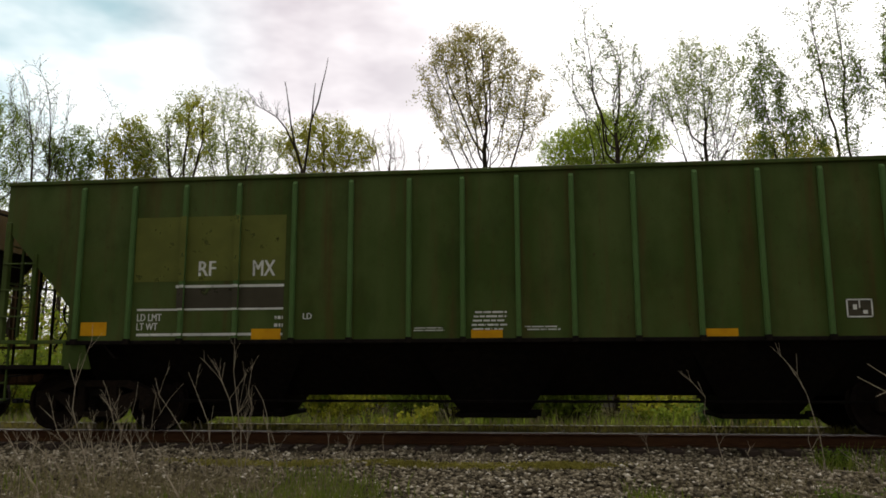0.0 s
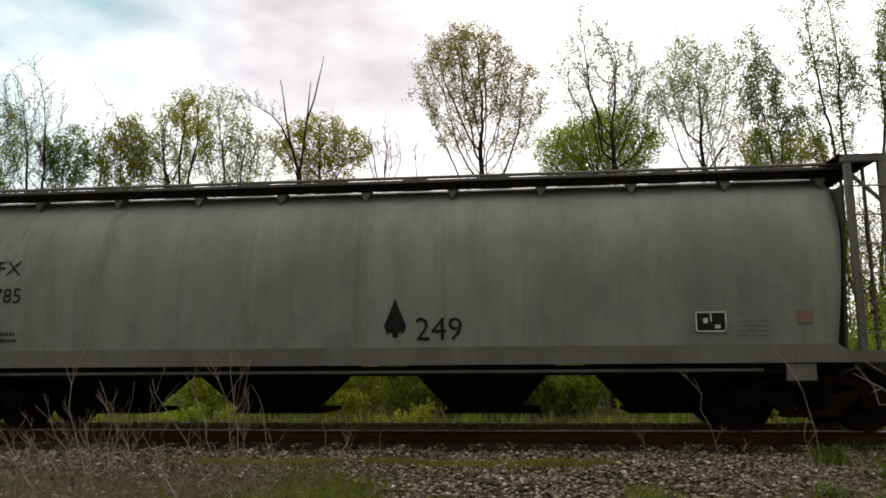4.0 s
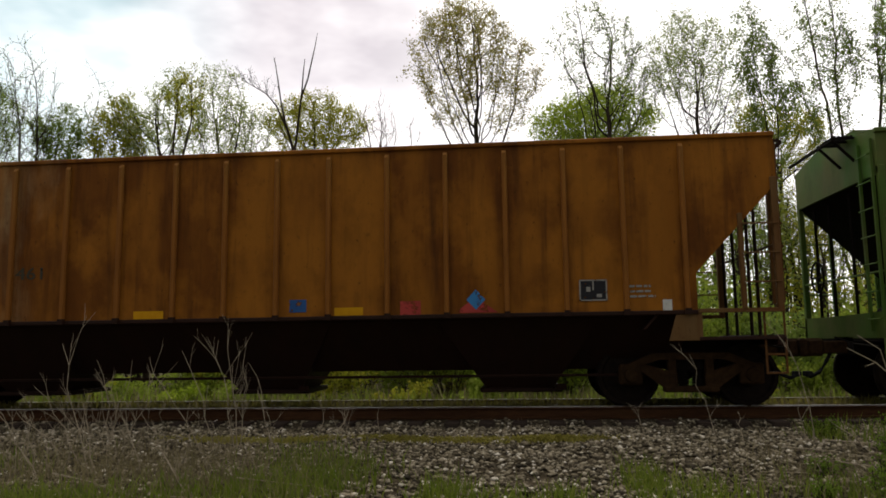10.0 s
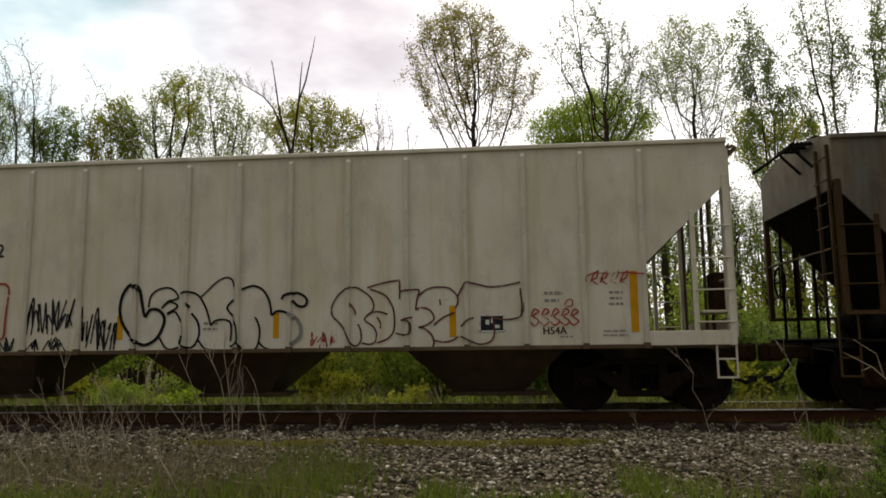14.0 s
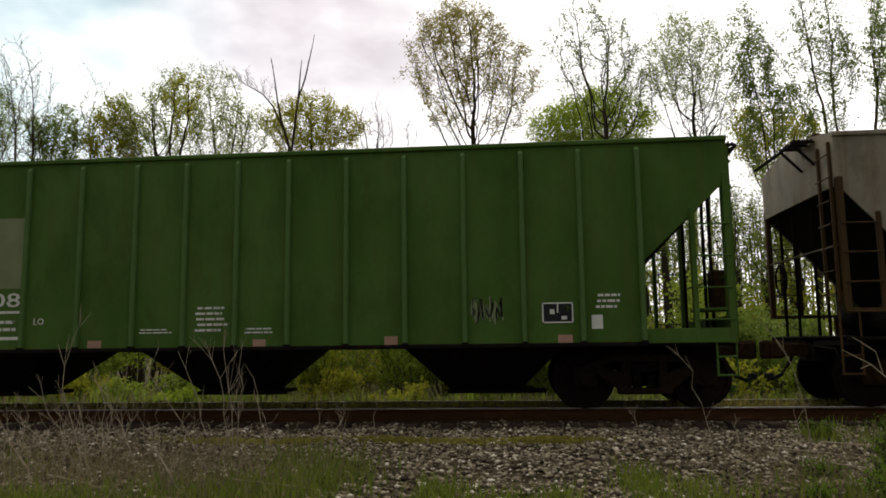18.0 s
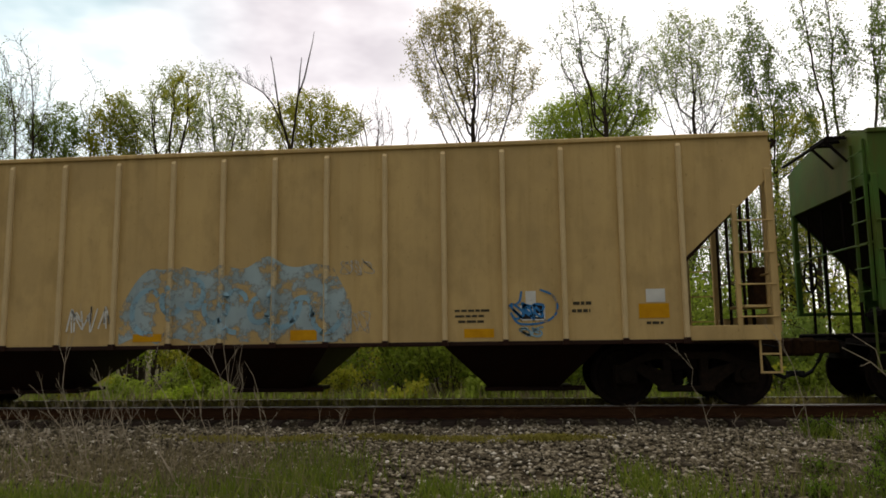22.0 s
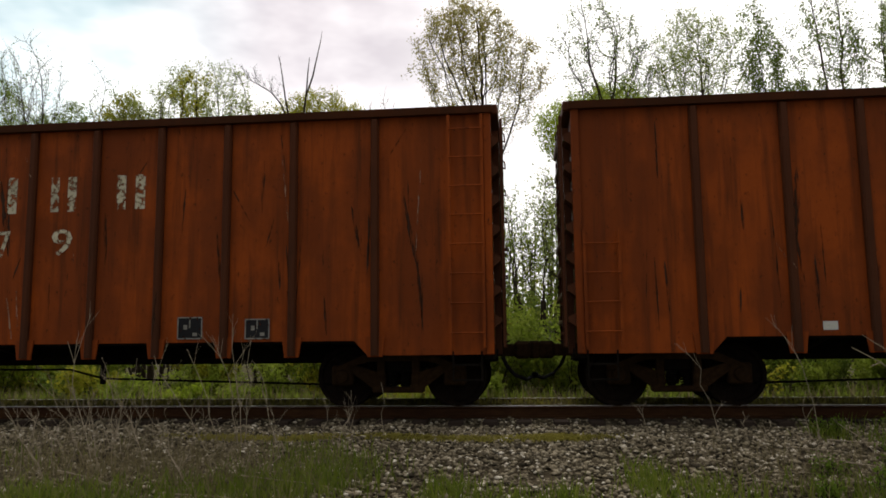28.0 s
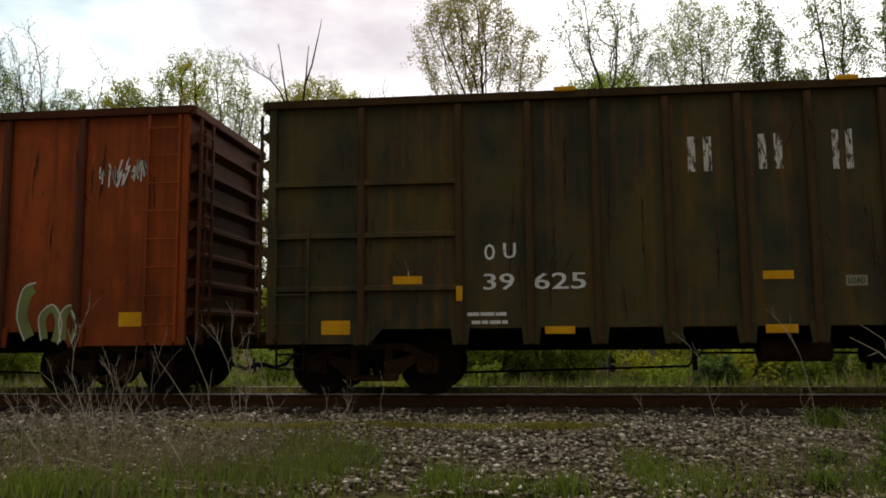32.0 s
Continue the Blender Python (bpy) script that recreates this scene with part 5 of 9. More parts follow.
def ribbon(shape, pts, w, y):
    """A painted stroke through points of x, z."""
    v = []
    for k, (x, z) in enumerate(pts):
        ax, az = pts[max(0, k - 1)]
        bx, bz = pts[min(len(pts) - 1, k + 1)]
        d = math.hypot(bx - ax, bz - az) or 1
        nx, nz = -(bz - az) / d * w / 2, (bx - ax) / d * w / 2
        v += [(x + nx, y, z + nz), (x - nx, y, z - nz)]
    shape.add(v, [(2 * k, 2 * k + 1, 2 * k + 3, 2 * k + 2) for k in range(len(pts) - 1)])


def curve_through(pts, steps=6):
    out = []
    n = len(pts)
    for k in range(n - 1):
        p0, p1, p2, p3 = pts[max(k - 1, 0)], pts[k], pts[k + 1], pts[min(k + 2, n - 1)]
        for i in range(steps):
            t = i / steps
            out.append(tuple(0.5 * (2 * p1[j] + (p2[j] - p0[j]) * t + (2 * p0[j] - 5 * p1[j] + 4 * p2[j] - p3[j]) * t * t + (3 * p1[j] - p0[j] - 3 * p2[j] + p3[j]) * t ** 3) for j in (0, 1)))
    return out + [pts[-1]]


def tag(car, colour, x0, x1, z0, z1, strokes):
    """A quick scrawl of looping strokes."""
    rng = random.Random(int(abs(x0) * 37 + z0 * 91 + strokes))
    w = (x1 - x0) / max(1, strokes)
    for k in range(strokes):
        a = x0 + k * w
        pts = [(a + rng.uniform(-0.15, 0.5) * w, rng.uniform(z0, z0 + 0.4 * (z1 - z0)))]
        for j in range(rng.randint(3, 5)):
            pts.append((a + rng.uniform(-0.1, 1.25) * w, z0 + (z1 - z0) * (rng.uniform(0.55, 1) if j % 2 == 0 else rng.uniform(0, 0.45))))
        s = Shape()
        ribbon(s, curve_through(pts), min(0.024, 0.05 * (z1 - z0) + 0.008), -car["face"] - 0.008 - 0.0004 * k)
        part("graffiti_stroke", s, MARK[colour], car, "scrawled spray-paint stroke")


def blob_letter(rng, x0, x1, z0, z1):
    """The rounded outline of one fat letter, leaning a little."""
    n = 26
    cx, cz, a, b = (x0 + x1) / 2, (z0 + z1) / 2, (x1 - x0) / 2, (z1 - z0) / 2
    k1, p1, lean = rng.choice((2, 3, 3, 4)), rng.uniform(0, 6), rng.uniform(-0.25, 0.25)
    ring = []
    for i in range(n):
        t = 2 * math.pi * i / n
        r = 1 + 0.13 * math.cos(k1 * t + p1)
        c, d = math.cos(t), math.sin(t)
        x = cx + a * 1.1 * r * math.copysign(abs(c) ** 0.55, c)
        z = cz + b * r * math.copysign(abs(d) ** 0.55, d)
        ring.append((x + lean * (z - cz), min(max(z, z0 - 0.02), z1 + 0.06)))
    return ring


def bubbles(car, colours, x0, x1, z0, z1, n, fill=True):
    """Fat spray-paint letters with an outline and inner strokes."""
    inside, edge = colours.split(":")
    rng = random.Random(int(abs(x0) * 53 + n * 7))
    f, e = Shape(), Shape()
    w = (x1 - x0) / n
    y = -car["face"] - 0.008
    for k in range(n):
        ring = blob_letter(rng, x0 + k * w + 0.02, x0 + (k + 1) * w - 0.01, z0 + rng.uniform(0, 0.06), z1 - rng.uniform(0, 0.1))
        yk = y - 0.002 * k
        f.add([(x, yk, z) for x, z in ring], [tuple(range(len(ring)))])
        for r in ribs_of(car):
            if x0 + k * w < r < x0 + (k + 1) * w:
                flat(f, r - 0.045, r + 0.045, z0 + 0.05, z1 - 0.12, -car["rib_face"] - 0.004)
        ribbon(e, ring + ring[:1], 0.035, yk - 0.001)
        cx, cz = x0 + (k + 0.5) * w, (z0 + z1) / 2
        kind = rng.randint(0, 2)
        h = (z1 - z0)
        if kind == 0:
            wedge = [(cx - 0.06 * w, z0 + 0.03), (cx + 0.22 * w, z0 + 0.03), (cx + 0.30 * w, cz + 0.3 * h), (cx + 0.16 * w, cz + 0.36 * h)]
        elif kind == 1:
            wedge = [(cx - 0.25 * w, z0 + 0.02), (cx + 0.02 * w, z0 + 0.02), (cx - 0.05 * w, cz), (cx - 0.22 * w, cz + 0.1 * h)]
        else:
            wedge = [(cx - 0.20 * w, cz - 0.12 * h), (cx + 0.25 * w, cz - 0.05 * h), (cx + 0.28 * w, cz + 0.10 * h), (cx - 0.12 * w, cz + 0.06 * h)]
        if fill:
            e.add([(x, yk - 0.0015, z) for x, z in wedge], [tuple(range(4))])
        ribbon(e, curve_through([(cx - 0.28 * w, z0 + 0.2 * h), (cx, cz), (cx - 0.1 * w, z1 - 0.2 * h), (cx + 0.2 * w, z1 - 0.3 * h)]), 0.03, yk - 0.002)
    if fill:
        g = part("graffiti", f, MARK[inside], car, "large spray-painted graffiti letters")
        part("graffiti_outline", e, MARK[edge], g)
    else:
        part("graffiti", e, MARK[edge], car, "thin outlined graffiti letters")


def outline(car, colour, x0, x1, z0, z1, n):
    bubbles(car, "white:" + colour, x0, x1, z0, z1, n, False)


def worn_letter(car, colour, x0, x1, z0, z1, k):
    """One big letter of the owner's name, worn down to two plain bars."""
    w = x1 - x0
    for a, b in ((x0, x0 + 0.32 * w), (x0 + 0.66 * w, x1)):
        s = Shape()
        flat(s, a, b, z0, z1, -car["face"] - 0.006)
        part("owner_name_bar", s, MARK[colour], car, "worn paint bar of a large name")


# marks on the near side of each car: colour, x from, x to, z from, z to
def marks_1(c):
    patch(c, "olive", -5.57, -3.14, 2.32, 3.34)
    patch(c, "soot", -4.86, -3.15, 1.90, 2.21)
    letters(c, "white", -4.52, -4.24, 2.40, 2.63, "RF")
    letters(c, "white", -3.65, -3.29, 2.39, 2.63, "MX")
    patch(c, "white", -4.88, -3.15, 2.22, 2.26)
    patch(c, "white", -5.49, -3.15, 1.87, 1.90)
    patch(c, "white", -5.48, -3.15, 1.48, 1.52)
    letters(c, "white", -5.48, -5.08, 1.71, 1.82, "LD LMT")
    letters(c, "white", -5.48, -5.14, 1.57, 1.68, "LT WT")
    letters(c, "white", -2.84, -2.70, 1.72, 1.81, "LD")
    small_print(c, "white", -3.30, -3.15, 1.58, 1.81, 2)
    reflector(c, "yellow", -6.40, -5.97, 1.49, 1.70)
    reflector(c, "yellow", -3.64, -3.18, 1.36, 1.52)
    reflector(c, "yellow", -0.29, 0.17, 1.36, 1.48)
    reflector(c, "yellow", 3.05, 3.50, 1.38, 1.49)
    small_print(c, "white", -0.29, 0.24, 1.52, 1.83, 5)
    small_print(c, "white", -1.18, -0.63, 1.52, 1.59, 2)
    small_print(c, "white", 0.47, 1.03, 1.52, 1.60, 2)
    stencil(c, "soot", 4.98, 5.33, 1.67, 1.93)

def marks_2(c):
    patch(c, "grey", -6.40, -6.01, 1.49, 2.30)
    letters(c, "white", -6.40, -6.04, 2.00, 2.20, "PT")
    letters(c, "white", -5.74, -5.36, 1.98, 2.19, "LX")
    letters(c, "white", -6.41, -6.05, 1.59, 1.79, "15")
    letters(c, "white", -5.75, -5.37, 1.59, 1.78, "26")
    letters(c, "white", -5.05, -4.88, 1.58, 1.77, "9")
    placard(c, "white", -1.98, -1.42, 1.57, 1.95, 6)
    reflector(c, "yellow", -6.63, -6.51, 1.39, 2.26)
    reflector(c, "yellow", -3.76, -3.63, 1.40, 1.87)
    reflector(c, "yellow", -1.34, -1.23, 1.41, 1.85)
    reflector(c, "yellow", 1.26, 1.37, 1.41, 1.86)
    small_print(c, "white", -4.23, -3.90, 1.57, 1.94, 3)
    small_print(c, "grey", -3.47, -3.07, 1.57, 1.93, 3)
    small_print(c, "grey", -2.78, -2.37, 1.56, 1.92, 3)
    small_print(c, "white", 2.30, 2.79, 1.55, 2.12, 6)
    small_print(c, "white", 3.03, 3.56, 1.58, 2.09, 5)
    small_print(c, "white", 4.61, 5.09, 2.00, 2.26, 4)
    stencil(c, "black", 3.83, 4.36, 1.57, 1.95)
    stencil(c, "black", 4.58, 5.11, 1.57, 1.94)
    patch(c, "white", 6.08, 6.25, 1.64, 1.83)
    reflector(c, "yellow", 3.64, 3.77, 1.41, 1.84)
    reflector(c, "yellow", 6.49, 6.59, 1.42, 2.30)

def marks_4(c):
    letters(c, "black", -5.38, -5.02, 2.03, 2.26, "RF")
    letters(c, "black", -4.51, -4.09, 2.02, 2.25, "MX")
    letters(c, "black", -5.43, -4.97, 1.68, 1.91, "464")
    letters(c, "black", -4.54, -4.09, 1.70, 1.92, "903")
    reflector(c, "yellow", -6.37, -5.95, 1.19, 1.36)
    reflector(c, "yellow", -4.54, -4.10, 1.10, 1.21)
    reflector(c, "yellow", -1.77, -1.37, 1.17, 1.27)
    small_print(c, "grey", -5.43, -5.07, 1.22, 1.44, 2)
    small_print(c, "grey", -4.52, -4.24, 1.23, 1.43, 2)
    stain(c, "soot", -2.00, -1.32, 0.96, 1.83)
    stencil(c, "black", 4.98, 5.42, 1.30, 1.62)
    reflector(c, "yellow", 5.92, 6.34, 1.64, 1.84)
    patch(c, "white", 5.72, 5.88, 1.24, 1.41)
    reflector(c, "yellow", 1.32, 1.71, 1.16, 1.26)
    reflector(c, "yellow", 4.11, 4.56, 1.17, 1.28)
    small_print(c, "grey", 5.74, 6.32, 1.45, 1.62, 2)
    small_print(c, "grey", -0.25, 0.31, 1.15, 1.45, 4)

def marks_5(c):
    patch(c, "soot", -5.19, -3.34, 1.96, 3.09)
    letters(c, "white", -5.39, -5.01, 2.08, 2.32, "RF")
    letters(c, "white", -4.51, -4.06, 2.09, 2.34, "MX")
    patch(c, "white", -5.44, -3.11, 1.89, 1.93)
    patch(c, "white", -5.45, -3.14, 1.55, 1.59)
    patch(c, "white", -5.47, -3.25, 1.16, 1.21)
    letters(c, "grey", -4.66, -3.13, 1.64, 1.85, "464616")
    letters(c, "white", -5.44, -5.03, 1.41, 1.49, "LD LMT")
    letters(c, "white", -5.45, -5.10, 1.26, 1.35, "LT WT")
    reflector(c, "yellow", -6.36, -6.26, 1.18, 2.03)
    tag(c, "white", -7.53, -6.74, 3.23, 3.52, 3)
    tag(c, "white", -7.24, -6.50, 2.43, 3.03, 5)
    reflector(c, "yellow", -4.14, -4.03, 1.16, 1.63)
    reflector(c, "yellow", -1.44, -1.33, 1.16, 1.60)
    reflector(c, "yellow", 1.30, 1.41, 1.19, 1.60)
    reflector(c, "yellow", 3.69, 3.80, 1.15, 1.61)
    reflector(c, "yellow", 6.25, 6.40, 1.42, 2.26)
    patch(c, "white", 6.14, 6.31, 1.22, 1.40)
    patch(c, "blue", -3.63, -2.86, 1.02, 1.36)
    patch(c, "blue", 0.80, 1.64, 1.00, 1.44)
    patch(c, "blue", 5.64, 6.41, 1.01, 1.26)

def marks_6(c):
    letters(c, "black", -6.03, -5.73, 2.07, 2.27, "RF")
    letters(c, "black", -5.53, -5.12, 2.06, 2.26, "MX")
    letters(c, "soot", -4.52, -4.08, 2.06, 2.25, "464")
    letters(c, "soot", -3.83, -3.37, 2.07, 2.26, "461")
    reflector(c, "yellow", -6.21, -5.80, 1.48, 1.71)
    reflector(c, "yellow", -4.57, -4.09, 1.34, 1.46)
    reflector(c, "yellow", -1.85, -1.37, 1.34, 1.46)
    reflector(c, "yellow", 1.31, 1.75, 1.34, 1.46)
    patch(c, "blue", 0.62, 0.88, 1.48, 1.67)
    patch(c, "red", 2.31, 2.62, 1.40, 1.62)
    stencil(c, "grey", 4.95, 5.35, 1.57, 1.88)
    patch(c, "white", 6.13, 6.26, 1.39, 1.57)
    small_print(c, "grey", 5.63, 6.05, 1.59, 1.81, 3)

def marks_7(c):
    patch(c, "white", -6.42, -5.70, 1.98, 2.33)
    letters(c, "soot", -6.39, -5.74, 2.02, 2.29, "RFMX")
    patch(c, "tan", -5.62, -3.91, 1.97, 2.32)
    letters(c, "soot", -5.54, -4.86, 2.03, 2.25, "464")
    letters(c, "soot", -4.67, -4.01, 2.02, 2.25, "482")
    patch(c, "tan", -3.84, -3.01, 1.94, 2.31)
    reflector(c, "yellow", -6.26, -5.79, 1.73, 1.94)
    reflector(c, "yellow", -4.55, -4.10, 1.45, 1.57)
    reflector(c, "yellow", -1.93, -1.50, 1.48, 1.60)
    patch(c, "white", 0.61, 0.85, 1.55, 1.85)
    stencil(c, "white", 4.90, 5.36, 1.50, 1.80)
    reflector(c, "yellow", 4.03, 4.48, 1.35, 1.47)
    reflector(c, "yellow", 5.73, 6.19, 1.36, 1.57)
    reflector(c, "yellow", 1.35, 1.73, 1.46, 1.57)

def marks_8(c):
    letters(c, "black", -5.43, -5.06, 2.89, 3.11, "RF")
    letters(c, "black", -4.58, -4.18, 2.90, 3.13, "MX")
    letters(c, "black", -5.42, -5.13, 2.47, 2.67, "46")
    letters(c, "black", -4.54, -4.26, 2.48, 2.67, "45")
    letters(c, "black", -3.65, -3.42, 2.48, 2.69, "12")
    reflector(c, "yellow", -6.43, -6.32, 1.19, 2.01)
    reflector(c, "yellow", -4.12, -4.04, 1.15, 1.54)
    reflector(c, "yellow", -1.50, -1.41, 1.16, 1.52)
    reflector(c, "yellow", 0.97, 1.06, 1.15, 1.53)
    reflector(c, "yellow", 3.64, 3.74, 1.13, 1.59)
    outline(c, "red", -5.99, -3.31, 1.16, 2.11, 4)
    tag(c, "black", -3.01, -2.23, 1.18, 1.85, 7)
    tag(c, "black", -2.09, -1.52, 0.96, 1.75, 6)
    tag(c, "red", 1.55, 1.93, 0.98, 1.25, 4)
    stencil(c, "black", 4.08, 4.45, 1.20, 1.45)
    tag(c, "black", -3.76, -3.19, 0.96, 1.23, 5)
    tag(c, "black", -2.98, -2.29, 0.95, 1.22, 5)
    tag(c, "black", -7.61, -6.76, 2.88, 3.42, 6)
    small_print(c, "grey", -5.44, -5.17, 1.17, 1.39, 2)
    small_print(c, "grey", -4.50, -4.15, 1.20, 1.46, 2)
    small_print(c, "grey", -0.14, 0.11, 1.26, 1.43, 2)

def marks_9(c):
    patch(c, "white", -6.43, -5.68, 1.95, 2.41)
    letters(c, "soot", -6.38, -5.76, 2.07, 2.28, "RFMX")
    patch(c, "cream", -5.52, -4.86, 2.00, 2.35)
    letters(c, "soot", -5.40, -5.04, 2.06, 2.27, "46")
    patch(c, "greywash", -5.52, -4.86, 1.80, 1.99)
    patch(c, "sagewash", -4.72, -3.90, 1.90, 2.33)
    letters(c, "soot", -4.51, -4.10, 2.05, 2.26, "42")
    patch(c, "greywash", -3.78, -3.03, 1.91, 2.30)
    letters(c, "soot", -3.61, -3.26, 2.05, 2.27, "38")
    for x0, x1, z0, z1 in ((-5.52, -4.86, 1.41, 1.78), (-3.77, -3.04, 1.50, 1.85), (-2.83, -2.22, 1.39, 1.78), (-1.94, -1.33, 1.40, 1.78), (-1.01, -0.42, 1.43, 1.78), (-0.22, 0.35, 1.43, 1.66), (0.63, 0.99, 1.44, 1.62)):
        scribble(c, "whitewash", x0, x1, z0, z1)
    scribble(c, "grey", -4.60, -3.95, 1.52, 1.89)
    patch(c, "white", -6.45, -6.32, 1.80, 1.94)
    reflector(c, "yellow", -6.25, -5.79, 1.77, 1.97)
    reflector(c, "yellow", -3.66, -3.19, 1.37, 1.50)
    reflector(c, "yellow", -1.82, -1.36, 1.46, 1.58)
    reflector(c, "yellow", 1.35, 1.80, 1.37, 1.48)
    reflector(c, "yellow", 4.15, 4.61, 1.45, 1.59)
    patch(c, "tan", 1.29, 1.99, 1.49, 2.07)
    tag(c, "white", 2.22, 2.93, 1.43, 1.72, 4)
    tag(c, "white", 2.97, 3.82, 1.39, 1.75, 5)
    tag(c, "white", 5.03, 5.44, 1.57, 1.83, 5)

def marks_10(c):
    patch(c, "sage", -5.21, -3.06, 1.94, 3.06)
    letters(c, "white", -5.46, -4.84, 1.63, 1.86, "RFMX")
    letters(c, "white", -4.65, -3.97, 1.64, 1.86, "464")
    letters(c, "white", -3.79, -3.07, 1.65, 1.87, "708")
    patch(c, "white", -4.70, -3.07, 1.55, 1.59)
    patch(c, "white", -5.43, -3.07, 1.14, 1.19)
    small_print(c, "white", -5.43, -5.08, 1.26, 1.51, 2)
    small_print(c, "white", -3.52, -3.10, 1.25, 1.48, 2)
    letters(c, "white", -2.83, -2.66, 1.37, 1.47, "LO")
    small_print(c, "white", -0.24, 0.29, 1.21, 1.63, 5)
    small_print(c, "white", -1.11, -0.58, 1.20, 1.29, 2)
    small_print(c, "white", 0.53, 1.06, 1.18, 1.29, 2)
    patch(c, "pink", -1.93, -1.71, 1.00, 1.11)
    patch(c, "pink", 0.69, 0.89, 0.98, 1.10)
    patch(c, "pink", 2.70, 2.90, 0.99, 1.12)
    patch(c, "pink", 5.25, 5.46, 0.99, 1.11)
    stencil(c, "white", 5.03, 5.48, 1.28, 1.58)
    small_print(c, "white", 5.80, 6.16, 1.47, 1.72, 3)
    patch(c, "white", 5.74, 5.90, 1.19, 1.39)
    tag(c, "sage", -6.27, -5.80, 1.23, 1.84, 6)
    tag(c, "sage", 4.00, 4.47, 1.26, 1.70, 7)

def marks_11(c):
    patch(c, "green2", -5.46, -3.00, 2.26, 3.32)
    patch(c, "soot", -4.72, -3.06, 1.92, 2.16)
    letters(c, "white", -4.62, -4.34, 2.37, 2.61, "RF")
    letters(c, "white", -3.74, -3.42, 2.38, 2.62, "MX")
    patch(c, "white", -5.42, -3.05, 2.18, 2.23)
    patch(c, "white", -5.41, -3.05, 1.84, 1.89)
    patch(c, "white", -5.43, -3.06, 1.43, 1.48)
    letters(c, "grey", -4.62, -3.93, 1.95, 2.15, "464")
    small_print(c, "white", -5.42, -5.01, 1.57, 1.81, 2)
    small_print(c, "white", -3.51, -3.05, 1.55, 1.80, 2)
    letters(c, "white", -2.81, -2.65, 1.70, 1.79, "LO")
    reflector(c, "yellow", -6.12, -5.67, 1.60, 1.81)
    reflector(c, "yellow", -3.76, -3.34, 1.44, 1.56)
    reflector(c, "yellow", -1.70, -1.26, 1.44, 1.56)
    patch(c, "white", -5.88, -5.67, 1.36, 1.48)
    patch(c, "white", -2.76, -2.51, 1.35, 1.47)
    patch(c, "white", -0.07, 0.16, 1.36, 1.48)
    small_print(c, "white", -0.19, 0.34, 1.52, 1.81, 4)
    small_print(c, "white", -1.03, -0.51, 1.48, 1.59, 2)
    stencil(c, "soot", 4.98, 5.42, 1.60, 1.88)
    small_print(c, "white", 5.67, 6.19, 1.57, 1.84, 3)
    reflector(c, "yellow", 5.76, 6.23, 1.36, 1.57)
    patch(c, "white", 4.37, 4.58, 1.51, 1.69)
    patch(c, "white", 5.04, 5.30, 1.35, 1.48)
    patch(c, "white", 2.35, 2.62, 1.35, 1.48)
    reflector(c, "yellow", 3.02, 3.49, 1.51, 1.63)
    reflector(c, "yellow", 0.57, 1.06, 1.59, 1.71)

def marks_12(c):
    letters(c, "black", -6.15, -5.81, 2.08, 2.29, "RF")
    letters(c, "black", -5.43, -5.01, 2.09, 2.30, "MX")
    letters(c, "black", -6.23, -5.76, 1.78, 2.00, "464")
    letters(c, "black", -5.43, -4.98, 1.79, 2.00, "557")
    reflector(c, "yellow", -6.24, -5.83, 1.53, 1.73)
    reflector(c, "yellow", -4.38, -3.93, 1.05, 1.18)
    patch(c, "black", -5.42, -4.97, 1.52, 1.63)
    small_print(c, "soot", -6.32, -5.75, 1.22, 1.45, 2)
    small_print(c, "soot", -5.43, -4.99, 1.23, 1.44, 2)
    letters(c, "soot", -4.55, -4.40, 1.53, 1.61, "LO")
    tag(c, "white", -2.88, -2.15, 1.20, 1.61, 6)
    spray(c, "skyblue", -2.03, 1.61, 1.01, 2.19)
    patch(c, "white", 4.20, 4.35, 1.53, 1.72, "sticker", "white square sticker")
    stencil(c, "white", 4.12, 4.48, 1.29, 1.53)
    scribble(c, "bluepaint", 4.00, 4.45, 1.30, 1.56, 0.035)
    paint_line(c, "bluepaint", 0.03, (4.40, 1.74), (4.58, 1.66), (4.66, 1.50), (4.60, 1.34), (4.40, 1.25), (4.10, 1.25), (3.98, 1.40))
    paint_line(c, "bluepaint", 0.03, (3.95, 1.50), (4.10, 1.56), (4.14, 1.72))
    scribble(c, "sprayblue", 4.10, 4.45, 1.05, 1.20, 0.03)
    scribble(c, "whitewash", 1.45, 1.93, 1.98, 2.26)
    scribble(c, "whitewash", 1.42, 1.89, 1.09, 1.52)
    patch(c, "white", 5.93, 6.20, 1.53, 1.72)
    small_print(c, "soot", 5.89, 6.18, 1.19, 1.28, 1)
    small_print(c, "soot", 4.85, 5.17, 1.37, 1.59, 2)
    reflector(c, "yellow", 5.82, 6.25, 1.30, 1.51)
    reflector(c, "yellow", 3.29, 3.73, 1.05, 1.18)
    reflector(c, "yellow", 0.67, 1.08, 1.04, 1.20)
    reflector(c, "yellow", -1.80, -1.34, 1.05, 1.17)
    small_print(c, "soot", 3.15, 3.67, 1.25, 1.49, 3)

